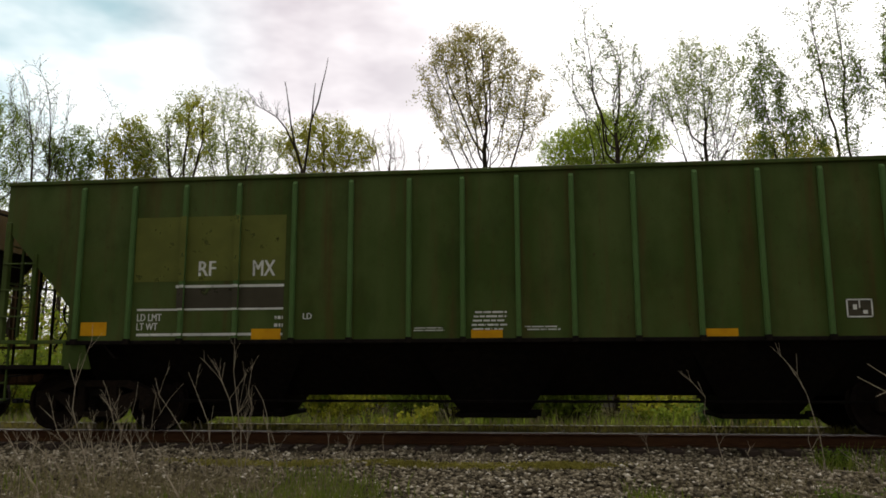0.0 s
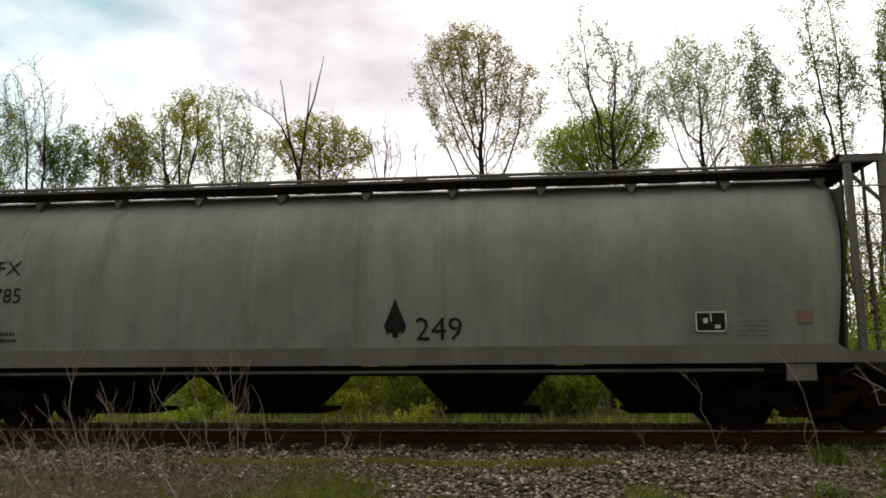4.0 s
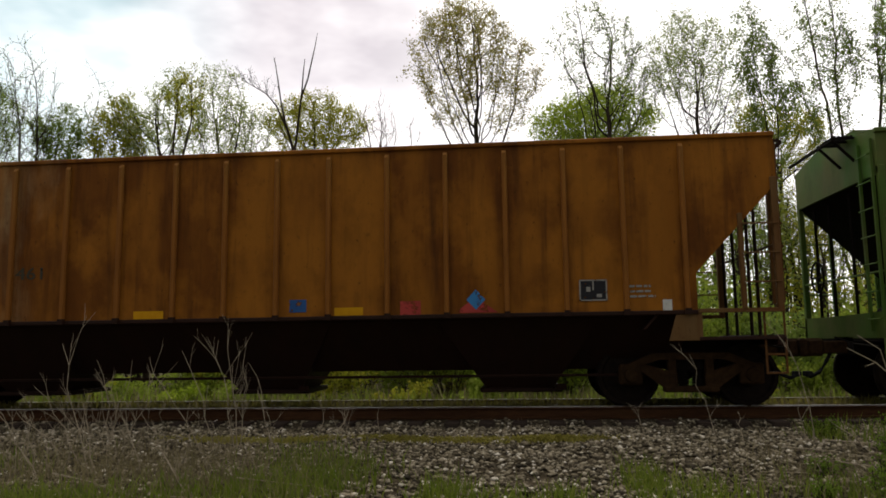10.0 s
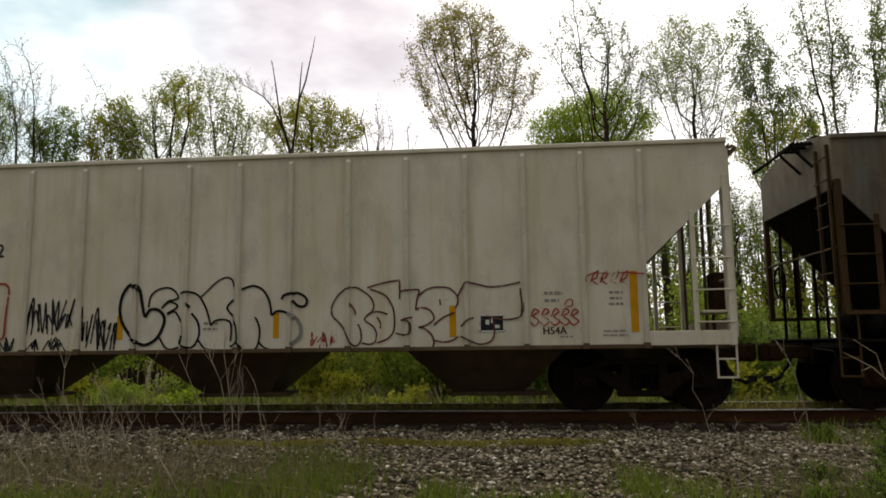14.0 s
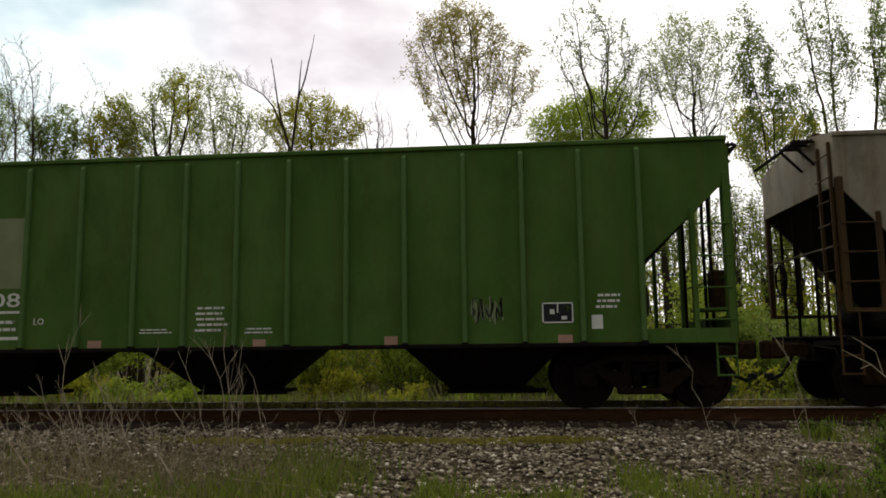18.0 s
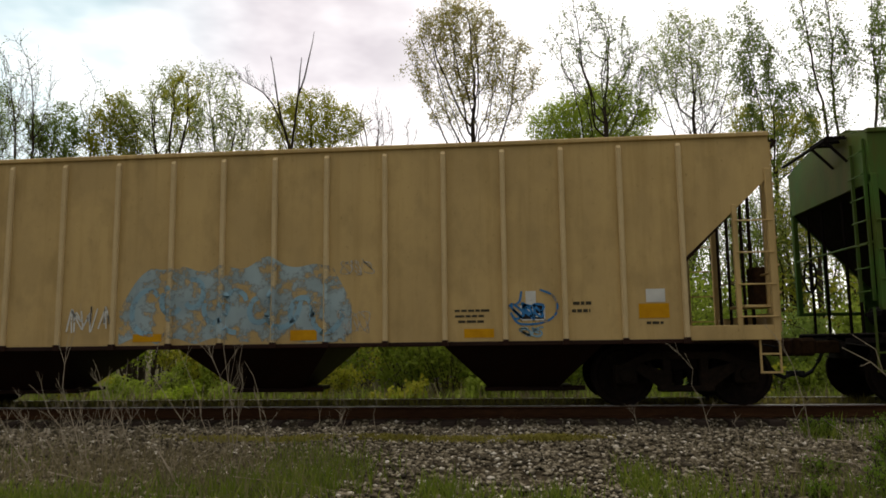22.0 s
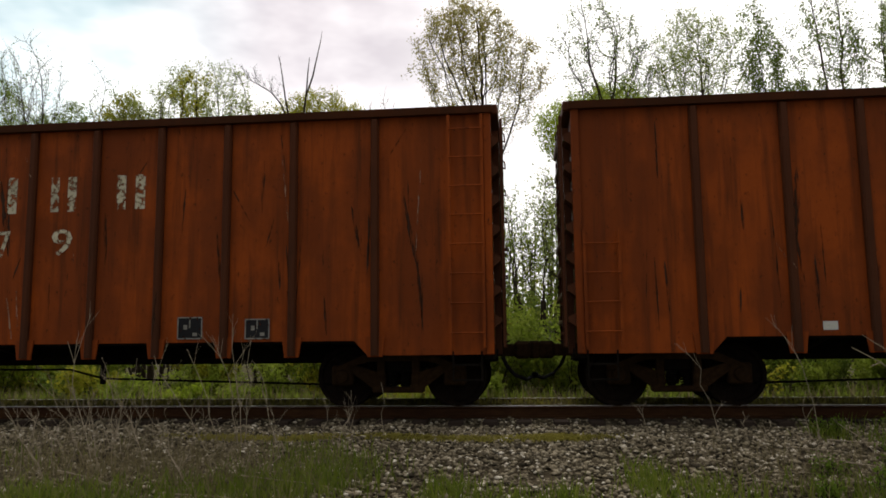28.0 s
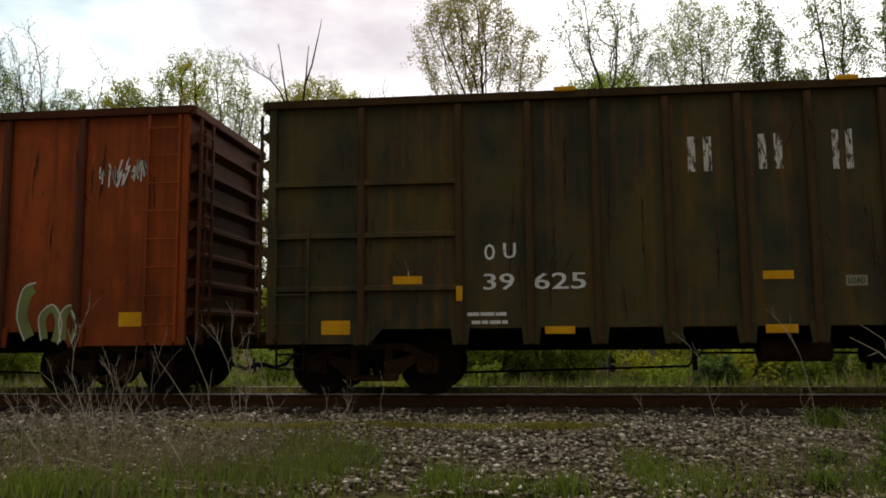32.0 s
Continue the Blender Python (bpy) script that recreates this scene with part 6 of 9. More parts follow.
def marks_13(c):
    worn_letter(c, "cream", -3.89, -3.46, 3.14, 3.68, 0)
    worn_letter(c, "cream", -2.82, -2.35, 3.16, 3.69, 1)
    worn_letter(c, "cream", -1.80, -1.32, 3.15, 3.71, 2)
    worn_letter(c, "cream", -0.66, -0.21, 3.15, 3.72, 3)
    worn_letter(c, "cream", 0.40, 0.87, 3.16, 3.72, 4)
    worn_letter(c, "cream", 1.47, 1.95, 3.14, 3.71, 5)
    worn_letter(c, "cream", 2.55, 3.01, 3.15, 3.70, 6)
    worn_letter(c, "cream", 3.66, 4.15, 3.14, 3.69, 7)
    letters(c, "cream", -2.66, -2.57, 2.44, 2.72, "1")
    letters(c, "cream", -1.78, -1.40, 2.43, 2.87, "3")
    letters(c, "cream", -0.63, -0.27, 2.44, 2.86, "8")
    letters(c, "cream", 0.34, 0.80, 2.43, 2.87, "8")
    letters(c, "cream", 1.60, 1.90, 2.46, 2.82, "5")
    letters(c, "cream", 2.59, 2.97, 2.43, 2.81, "6")
    reflector(c, "yellow", -3.27, -3.16, 1.45, 1.89)
    reflector(c, "yellow", -1.10, -0.99, 1.43, 1.85)
    reflector(c, "yellow", 1.06, 1.17, 1.45, 1.89)
    reflector(c, "yellow", 3.25, 3.36, 1.44, 1.89)
    reflector(c, "yellow", 5.43, 5.54, 1.45, 1.90)
    reflector(c, "yellow", 7.83, 7.93, 1.43, 1.86)
    patch(c, "cream", 6.57, 6.66, 3.61, 3.82)
    tag(c, "cream", -0.93, -0.18, 1.69, 1.99, 6)
    patch(c, "cream", -0.85, -0.04, 1.27, 1.54)
    tag(c, "cream", 2.30, 3.18, 1.10, 1.64, 8)
    stencil(c, "grey", 4.65, 5.10, 1.08, 1.42)
    stencil(c, "grey", 5.80, 6.22, 1.07, 1.43)
    small_print(c, "rust", 6.69, 7.51, 1.33, 2.07, 5)

def marks_15(c):
    worn_letter(c, "cream", -4.11, -3.68, 3.11, 3.68, 0)
    worn_letter(c, "cream", -3.00, -2.55, 3.14, 3.67, 1)
    worn_letter(c, "cream", -1.95, -1.46, 3.14, 3.71, 2)
    worn_letter(c, "cream", -0.68, -0.34, 3.12, 3.68, 3)
    worn_letter(c, "cream", 0.28, 0.74, 3.11, 3.70, 4)
    worn_letter(c, "cream", 1.38, 1.84, 3.10, 3.69, 5)
    worn_letter(c, "cream", 2.42, 2.85, 3.11, 3.67, 6)
    worn_letter(c, "cream", 3.53, 4.00, 3.12, 3.67, 7)
    letters(c, "cream", -2.83, -2.74, 2.42, 2.79, "1")
    letters(c, "cream", -1.86, -1.53, 2.39, 2.85, "3")
    letters(c, "cream", -0.73, -0.39, 2.41, 2.83, "9")
    letters(c, "cream", 0.31, 0.66, 2.40, 2.83, "7")
    letters(c, "cream", 1.56, 1.77, 2.40, 2.82, "7")
    letters(c, "cream", 2.47, 2.82, 2.41, 2.83, "9")
    patch(c, "cream", -1.00, -0.16, 1.25, 1.54)
    patch(c, "cream", 0.33, 0.65, 1.05, 1.22)
    stencil(c, "grey", 4.60, 5.00, 1.07, 1.41)
    stencil(c, "grey", 5.67, 6.06, 1.06, 1.37)
    small_print(c, "ochre", -5.19, -4.67, 1.01, 1.27, 3)

def marks_16(c):
    worn_letter(c, "whitewash", -3.24, -2.90, 3.26, 3.78, 0)
    worn_letter(c, "whitewash", -2.24, -1.91, 3.27, 3.79, 1)
    worn_letter(c, "whitewash", -1.22, -0.94, 3.24, 3.82, 2)
    worn_letter(c, "whitewash", -0.22, 0.11, 3.26, 3.80, 3)
    worn_letter(c, "whitewash", 0.82, 1.19, 3.26, 3.82, 4)
    worn_letter(c, "whitewash", 1.84, 2.16, 3.27, 3.81, 5)
    worn_letter(c, "whitewash", 2.82, 3.18, 3.27, 3.81, 6)
    worn_letter(c, "whitewash", 3.87, 4.24, 3.26, 3.81, 7)
    reflector(c, "yellow", -2.27, -1.85, 1.68, 1.80)
    reflector(c, "yellow", -2.27, -1.83, 0.92, 1.04)
    reflector(c, "yellow", -0.22, 0.21, 0.93, 1.04)
    reflector(c, "yellow", 1.79, 2.23, 0.94, 1.05)
    reflector(c, "yellow", 3.82, 4.26, 0.93, 1.04)
    reflector(c, "yellow", 7.13, 7.56, 1.68, 1.79)
    patch(c, "sageplate", -1.15, -0.86, 1.57, 1.72)
    patch(c, "sageplate", -0.26, 0.16, 1.56, 1.72)
    patch(c, "sageplate", 0.76, 1.19, 1.57, 1.71)
    patch(c, "sageplate", 1.80, 2.17, 1.56, 1.72)
    stencil(c, "white", 4.78, 5.28, 1.07, 1.40)
    small_print(c, "white", 4.65, 5.40, 1.49, 1.66, 2)
    small_print(c, "white", 5.77, 6.35, 1.28, 1.70, 4)
    letters(c, "white", 5.76, 6.08, 1.06, 1.16, "6550")
    letters(c, "white", -6.23, -6.07, 2.02, 2.26, "O")
    letters(c, "white", -5.95, -5.76, 2.04, 2.27, "U")
    letters(c, "white", -6.25, -5.79, 1.58, 1.82, "39")
    letters(c, "white", -5.51, -4.75, 1.58, 1.82, "625")
    reflector(c, "yellow", -7.60, -7.16, 1.68, 1.80)
    reflector(c, "yellow", -8.69, -8.25, 0.94, 1.15)
    reflector(c, "yellow", -6.73, -6.63, 1.42, 1.64)
    reflector(c, "yellow", -5.36, -4.93, 0.93, 1.04)
    small_print(c, "white", -6.51, -5.77, 1.05, 1.29, 2)
    reflector(c, "yellow", 8.19, 8.62, 0.93, 1.14)
    letters(c, "soot", -1.12, -0.89, 1.605, 1.69, "LOAD")
    letters(c, "soot", -0.22, 0.12, 1.60, 1.69, "WOOD")
    letters(c, "soot", 0.80, 1.15, 1.60, 1.69, "CHIPS")
    letters(c, "soot", 1.84, 2.13, 1.60, 1.69, "ONLY")

def marks_16b(c):
    marks_16(c)
    scrapes(c, 91, 34, -8.9, 8.9)


def marks_17(c):
    tag(c, "white", 7.97, 8.81, 3.27, 3.76, 7)
    reflector(c, "yellow", 8.37, 8.81, 1.09, 1.31)

def graffiti_5(c):
    """Two big black and white pieces over a blue ground."""
    paint_shape(c, "sprayblack", (-2.79, 0.98), (-2.82, 1.37), (-2.81, 1.58), (-2.73, 1.84), (-2.64, 2.10), (-2.47, 2.09), (-2.24, 2.00), (-2.16, 1.90), (-2.11, 1.79), (-2.25, 1.49), (-2.32, 1.36), (-2.10, 1.46), (-2.01, 1.48), (-1.92, 1.29), (-1.94, 1.20), (-2.08, 1.14), (-2.21, 0.97))
    paint_shape(c, "sprayblack", (-2.01, 1.55), (-1.93, 1.79), (-1.85, 2.02), (-1.61, 1.98), (-1.40, 1.96), (-1.41, 1.87), (-1.50, 1.77), (-1.60, 1.54), (-1.67, 1.31), (-1.70, 0.98), (-2.00, 0.98), (-1.92, 1.25))
    paint_shape(c, "sprayblack", (-1.40, 0.97), (-1.37, 1.97), (-1.10, 2.04), (-0.94, 1.95), (-0.88, 2.05), (-0.46, 2.07), (-0.38, 1.94), (-0.35, 0.96))
    paint_shape(c, "sprayblack", (-0.33, 0.96), (-0.34, 1.42), (-0.30, 1.68), (-0.20, 1.94), (-0.16, 2.05), (0.28, 2.04), (0.37, 1.97), (0.50, 1.97), (0.55, 1.58), (0.68, 1.65), (0.81, 1.61), (0.94, 1.45), (0.99, 1.33), (0.90, 1.12), (0.82, 0.98))
    paint_shape(c, "spraywhite", (-2.20, 1.95), (-2.13, 1.84), (-2.30, 1.45), (-2.32, 1.36), (-2.53, 1.19), (-2.51, 1.36), (-2.41, 1.58), (-2.29, 1.79))
    paint_shape(c, "spraywhite", (-2.33, 0.99), (-2.19, 1.10), (-2.03, 1.17), (-2.03, 0.99))
    paint_shape(c, "spraywhite", (-1.70, 0.97), (-1.69, 1.23), (-1.62, 1.48), (-1.51, 1.76), (-1.43, 1.68), (-1.43, 1.48), (-1.49, 1.35), (-1.51, 0.97))
    paint_shape(c, "spraywhite", (-1.09, 1.65), (-0.99, 1.43), (-0.78, 1.79), (-0.72, 1.60), (-0.73, 1.47), (-0.83, 1.30), (-0.85, 0.96), (-1.08, 0.96), (-1.02, 1.26), (-1.07, 1.43))
    paint_shape(c, "spraywhite", (-1.10, 2.03), (-1.03, 2.01), (-0.96, 1.79), (-0.92, 1.95), (-0.93, 1.69), (-1.00, 1.67), (-1.05, 1.82))
    paint_shape(c, "spraywhite", (0.05, 1.70), (0.44, 1.71), (0.43, 1.97), (0.53, 1.96), (0.57, 1.84), (0.55, 1.63), (0.38, 1.50), (0.04, 1.15), (-0.02, 1.15), (0.01, 1.42), (0.25, 1.42), (0.25, 1.56), (0.07, 1.59))
    paint_shape(c, "spraywhite", (0.79, 1.62), (0.93, 1.47), (0.99, 1.33), (0.90, 1.12), (0.80, 0.97), (0.73, 0.99), (0.82, 1.20), (0.83, 1.41))
    paint_shape(c, "spraywhite", (0.22, 0.97), (0.39, 1.12), (0.46, 1.12), (0.43, 0.97))
    paint_shape(c, "spraywhite", (0.21, 2.02), (0.28, 2.10), (0.33, 1.97))
    paint_shape(c, "spraywhite", (-3.02, 1.98), (-2.90, 1.94), (-2.84, 1.80), (-2.86, 1.67), (-2.93, 1.65), (-3.02, 1.72), (-2.94, 1.80))
    paint_line(c, "spraywhite", 0.035, (-2.79, 0.99), (-2.82, 1.37), (-2.77, 1.71), (-2.64, 2.10), (-2.47, 2.09), (-2.24, 2.01), (-2.12, 1.84))
    paint_line(c, "spraywhite", 0.035, (-2.32, 1.36), (-2.10, 1.46), (-2.00, 1.48), (-1.92, 1.29), (-1.94, 1.20), (-2.03, 1.14), (-2.03, 0.99))
    paint_line(c, "spraywhite", 0.035, (-2.01, 1.57), (-1.93, 1.79), (-1.85, 2.02), (-1.61, 1.98), (-1.40, 1.98), (-1.39, 1.89), (-1.50, 1.77))
    paint_line(c, "spraywhite", 0.035, (-1.37, 1.98), (-1.10, 2.04), (-0.98, 1.95), (-0.90, 2.05), (-0.46, 2.07), (-0.38, 1.90), (-0.38, 0.98))
    paint_line(c, "spraywhite", 0.035, (-0.36, 1.42), (-0.30, 1.68), (-0.20, 1.94), (-0.14, 2.06), (0.02, 2.05))
    paint_line(c, "spraywhite", 0.035, (0.55, 1.58), (0.68, 1.65), (0.83, 1.61), (0.95, 1.45), (0.99, 1.33), (0.90, 1.12), (0.82, 0.98))
    paint_line(c, "spraywhite", 0.07, (0.59, 1.84), (0.61, 1.94), (0.72, 1.99), (0.85, 1.95), (0.90, 1.83), (0.81, 1.77), (0.68, 1.77), (0.59, 1.84))
    paint_line(c, "spraywhite", 0.06, (0.85, 1.75), (0.91, 1.65), (0.88, 1.61))
    paint_shape(c, "sprayblack", (1.91, 1.13), (1.80, 1.32), (1.75, 1.48), (1.76, 1.65), (1.80, 1.78), (1.88, 1.88), (2.04, 1.93), (2.18, 1.87), (2.31, 1.75), (2.33, 1.81), (2.42, 1.89), (2.56, 1.94), (2.67, 1.89), (2.73, 1.81), (2.92, 1.70), (3.02, 1.72), (3.15, 1.69), (3.31, 1.57), (3.29, 1.74), (3.48, 1.75), (3.64, 1.68), (3.69, 1.79), (3.81, 1.82), (4.26, 1.83), (4.66, 1.78), (4.82, 1.72), (5.02, 1.64), (5.10, 1.69), (5.27, 1.75), (5.38, 1.60), (5.44, 1.51), (5.53, 1.40), (5.68, 1.18), (5.81, 0.96), (2.09, 0.98))
    paint_line(c, "spraywhite", 0.035, (2.09, 0.98), (1.91, 1.13), (1.80, 1.32), (1.75, 1.48), (1.76, 1.65), (1.80, 1.78), (1.88, 1.88), (2.04, 1.93), (2.18, 1.87), (2.31, 1.75))
    paint_line(c, "spraywhite", 0.035, (2.33, 1.81), (2.42, 1.89), (2.56, 1.94), (2.67, 1.89), (2.73, 1.81), (2.92, 1.70), (3.02, 1.72), (3.15, 1.69))
    paint_line(c, "spraywhite", 0.035, (3.31, 1.57), (3.29, 1.74), (3.48, 1.75))
    paint_line(c, "spraywhite", 0.04, (3.64, 1.68), (3.69, 1.79), (3.81, 1.82), (4.26, 1.83), (4.66, 1.78), (4.82, 1.72))
    paint_line(c, "spraywhite", 0.035, (4.82, 1.72), (5.02, 1.64), (5.10, 1.69), (5.27, 1.75), (5.38, 1.60), (5.44, 1.51), (5.53, 1.40), (5.68, 1.18), (5.81, 0.96))
    paint_shape(c, "spraywhite", (1.96, 1.36), (2.01, 1.48), (2.11, 1.56), (2.21, 1.54), (2.14, 1.46), (2.05, 1.41))
    paint_shape(c, "spraywhite", (2.08, 1.23), (2.20, 1.27), (2.22, 1.21))
    paint_shape(c, "spraywhite", (2.22, 0.98), (2.30, 1.19), (2.41, 1.25), (2.55, 1.06), (2.60, 0.98))
    paint_shape(c, "spraywhite", (2.40, 1.48), (2.43, 1.64), (2.56, 1.73), (2.63, 1.71), (2.70, 1.43), (2.76, 1.16), (2.70, 1.14), (2.60, 1.27), (2.52, 1.33), (2.60, 1.38), (2.56, 1.43), (2.46, 1.48))
    paint_shape(c, "spraywhite", (2.93, 0.98), (2.96, 1.26), (3.08, 1.22), (3.19, 0.98))
    paint_shape(c, "spraywhite", (2.89, 1.39), (2.98, 1.45), (2.97, 1.37))
    paint_shape(c, "spraywhite", (3.17, 1.39), (3.26, 1.43), (3.39, 1.51), (3.47, 1.18), (3.34, 1.26), (3.22, 1.33))
    paint_shape(c, "spraywhite", (3.90, 1.38), (4.17, 1.39), (4.12, 1.32))
    paint_shape(c, "spraywhite", (3.88, 1.21), (3.96, 1.15), (4.03, 0.97), (4.19, 0.97), (4.17, 1.46), (4.12, 1.21))
    paint_shape(c, "spraywhite", (4.28, 1.64), (4.51, 1.64), (4.39, 1.37), (4.34, 1.33), (4.29, 1.54))
    paint_shape(c, "spraywhite", (4.53, 1.29), (4.65, 1.30), (4.76, 1.21), (4.72, 1.13), (4.60, 1.23))
    paint_shape(c, "spraywhite", (5.01, 1.31), (5.11, 1.24), (5.21, 1.04), (5.25, 0.96), (5.05, 0.96))
    paint_shape(c, "spraywhite", (5.15, 1.73), (5.27, 1.74), (5.42, 1.55), (5.38, 1.51), (5.26, 1.61))
    paint_shape(c, "spraywhite", (5.64, 1.18), (5.78, 0.96), (5.67, 0.96))
    paint_line(c, "spraywhite", 0.04, (3.58, 1.67), (3.65, 1.50), (3.68, 1.26))
    paint_line(c, "spraywhite", 0.05, (4.74, 1.61), (4.78, 1.45), (4.77, 0.96))
    paint_line(c, "spraywhite", 0.03, (3.85, 1.61), (4.01, 1.62), (4.17, 1.55))
    paint_line(c, "spraywhite", 0.06, (5.58, 1.67), (5.64, 1.74), (5.75, 1.77), (5.85, 1.71), (5.87, 1.61), (5.82, 1.53), (5.74, 1.58))
    paint_line(c, "spraywhite", 0.09, (5.82, 1.52), (5.84, 1.40), (5.88, 1.30), (5.81, 1.25))
    paint_line(c, "spraywhite", 0.06, (1.47, 1.78), (1.47, 1.86), (1.57, 1.91), (1.67, 1.86), (1.69, 1.75), (1.59, 1.70), (1.50, 1.72))
    paint_line(c, "spraywhite", 0.06, (1.65, 1.69), (1.60, 1.57), (1.64, 1.49), (1.71, 1.53))
    paint_line(c, "spraywhite", 0.02, (1.29, 0.99), (1.42, 1.15), (1.49, 1.00), (1.59, 1.19), (1.67, 1.05), (1.77, 1.22))
    paint_line(c, "spraywhite", 0.02, (1.33, 1.22), (1.43, 1.28), (1.54, 1.22), (1.67, 1.29))
    paint_line(c, "spraywhite", 0.025, (5.37, 1.48), (5.49, 1.50), (5.43, 1.36), (5.54, 1.38), (5.46, 1.26))


def graffiti_7(c):
    """Pale blue fat letters and a brown piece with pale edges."""
    paint_fill(c, "paleblue", 0.66, (1.16, 1.90), (1.16, 1.40))
    paint_fill(c, "paleblue", 0.7, (1.68, 1.89), (1.68, 1.39))
    paint_fill(c, "paleblue", 0.3, (2.13, 1.88), (2.12, 1.39))
    paint_fill(c, "paleblue", 0.5, (2.54, 1.87), (2.53, 1.38))
    paint_fill(c, "paleblue", 0.42, (2.82, 1.63), (2.82, 1.38))
    paint_fill(c, "tan", 0.4, (-2.76, 1.84), (-2.73, 1.43))
    paint_fill(c, "tan", 0.4, (-2.42, 1.83), (-2.39, 1.42))
    paint_fill(c, "tan", 0.4, (-2.05, 1.82), (-2.02, 1.42))
    paint_fill(c, "tan", 0.4, (-1.66, 1.81), (-1.64, 1.41))
    paint_fill(c, "tan", 0.4, (-1.28, 1.81), (-1.25, 1.40))
    paint_fill(c, "tan", 0.4, (-0.81, 1.80), (-0.79, 1.40))
    paint_line(c, "whitewash", 0.035, (-2.95, 1.64), (-2.88, 1.77), (-2.76, 1.84), (-2.65, 1.87), (-2.52, 1.87), (-2.39, 1.90), (-2.22, 1.91), (-2.05, 1.94), (-1.90, 1.95), (-1.85, 1.86), (-1.75, 1.92), (-1.62, 1.89), (-1.49, 1.87), (-1.39, 1.91), (-1.28, 1.90), (-1.06, 1.90), (-0.85, 1.88), (-0.66, 1.87), (-0.63, 1.74))
    paint_line(c, "whitewash", 0.035, (-0.63, 1.74), (-0.52, 1.73), (-0.41, 1.64), (-0.37, 1.54), (-0.38, 1.39))
    paint_line(c, "whitewash", 0.035, (-2.43, 1.85), (-2.35, 1.63), (-2.26, 1.44))
    paint_line(c, "whitewash", 0.035, (-1.94, 1.58), (-1.87, 1.75), (-1.85, 1.86))
    paint_line(c, "whitewash", 0.035, (-1.02, 1.89), (-1.03, 1.61), (-1.02, 1.44))
    paint_line(c, "whitewash", 0.035, (-2.98, 1.39), (-3.02, 1.50), (-2.95, 1.64))
    paint_line(c, "sprayblack", 0.09, (-2.61, 1.80), (-2.60, 1.62))
    paint_line(c, "sprayblack", 0.05, (-2.85, 1.55), (-2.67, 1.54), (-2.52, 1.50))
    paint_line(c, "sprayblack", 0.09, (-2.16, 1.79), (-2.17, 1.50))
    paint_line(c, "sprayblack", 0.045, (-2.17, 1.44), (-2.07, 1.49), (-1.96, 1.52))
    paint_line(c, "sprayblack", 0.05, (-1.45, 1.78), (-1.47, 1.41))
    paint_line(c, "sprayblack", 0.09, (-1.26, 1.72), (-1.25, 1.42))
    paint_line(c, "sprayblack", 0.05, (-0.87, 1.64), (-0.68, 1.70), (-0.52, 1.73))
    paint_line(c, "sprayblack", 0.05, (-0.98, 1.43), (-0.82, 1.51), (-0.63, 1.52))
    paint_line(c, "sprayblack", 0.05, (-1.92, 1.62), (-1.79, 1.66), (-1.66, 1.66))
    paint_line(c, "sprayblack", 0.06, (-2.79, 1.39), (-2.65, 1.39))
    paint_line(c, "sprayblack", 0.05, (-3.02, 1.52), (-3.04, 1.37))
    paint_line(c, "spraywhite", 0.024, (-3.83, 1.63), (-3.74, 1.70), (-3.78, 1.61), (-3.70, 1.57), (-3.76, 1.49))
    paint_line(c, "spraywhite", 0.024, (-3.67, 1.70), (-3.63, 1.53), (-3.57, 1.74), (-3.52, 1.51))
    paint_line(c, "spraywhite", 0.024, (-3.50, 1.65), (-3.39, 1.68))
    paint_line(c, "spraywhite", 0.024, (-3.46, 1.59), (-3.37, 1.61))
    paint_line(c, "spraywhite", 0.024, (-3.43, 1.52), (-3.30, 1.55))
    paint_line(c, "spraywhite", 0.024, (-3.35, 1.82), (-3.17, 1.71), (-3.27, 1.50))
    paint_line(c, "spraywhite", 0.024, (-3.16, 1.71), (-3.06, 1.68))
    paint_line(c, "spraywhite", 0.024, (-4.33, 1.84), (-4.17, 1.68))
    paint_line(c, "spraywhite", 0.024, (-4.17, 1.81), (-4.31, 1.67))
    paint_line(c, "sprayblack", 0.035, (1.03, 1.95), (0.93, 1.85), (0.88, 1.70), (0.89, 1.54), (0.96, 1.40), (1.00, 1.35))
    paint_line(c, "sprayblack", 0.035, (1.03, 1.95), (1.18, 1.96), (1.33, 1.92), (1.40, 1.81), (1.44, 1.65), (1.44, 1.45), (1.40, 1.35))
    paint_line(c, "sprayblack", 0.09, (1.17, 1.57), (1.22, 1.64))
    paint_line(c, "sprayblack", 0.035, (1.42, 1.94), (1.63, 1.95), (1.83, 1.91), (1.94, 1.80), (1.98, 1.64), (1.97, 1.48), (1.90, 1.34))
    paint_line(c, "sprayblack", 0.09, (1.61, 1.66), (1.68, 1.60))
    paint_line(c, "sprayblack", 0.035, (1.94, 1.82), (2.06, 1.84), (2.18, 1.78), (2.25, 1.68), (2.25, 1.55), (2.20, 1.35))
    paint_line(c, "sprayblack", 0.035, (2.24, 1.76), (2.31, 1.87), (2.47, 1.90), (2.67, 1.90), (2.82, 1.87), (2.84, 1.79), (2.80, 1.70), (2.61, 1.69), (2.46, 1.68))
    paint_line(c, "sprayblack", 0.035, (2.25, 1.59), (2.45, 1.58), (2.62, 1.59))
    paint_line(c, "sprayblack", 0.035, (2.84, 1.70), (2.97, 1.68), (3.07, 1.61), (3.09, 1.50), (3.03, 1.36))
    paint_line(c, "spraywhite", 0.024, (3.10, 1.90), (3.22, 1.93), (3.27, 1.88), (3.16, 1.81))
    paint_line(c, "spraywhite", 0.024, (3.34, 1.92), (3.41, 1.78))
    paint_line(c, "spraywhite", 0.024, (3.49, 1.94), (3.37, 1.80))
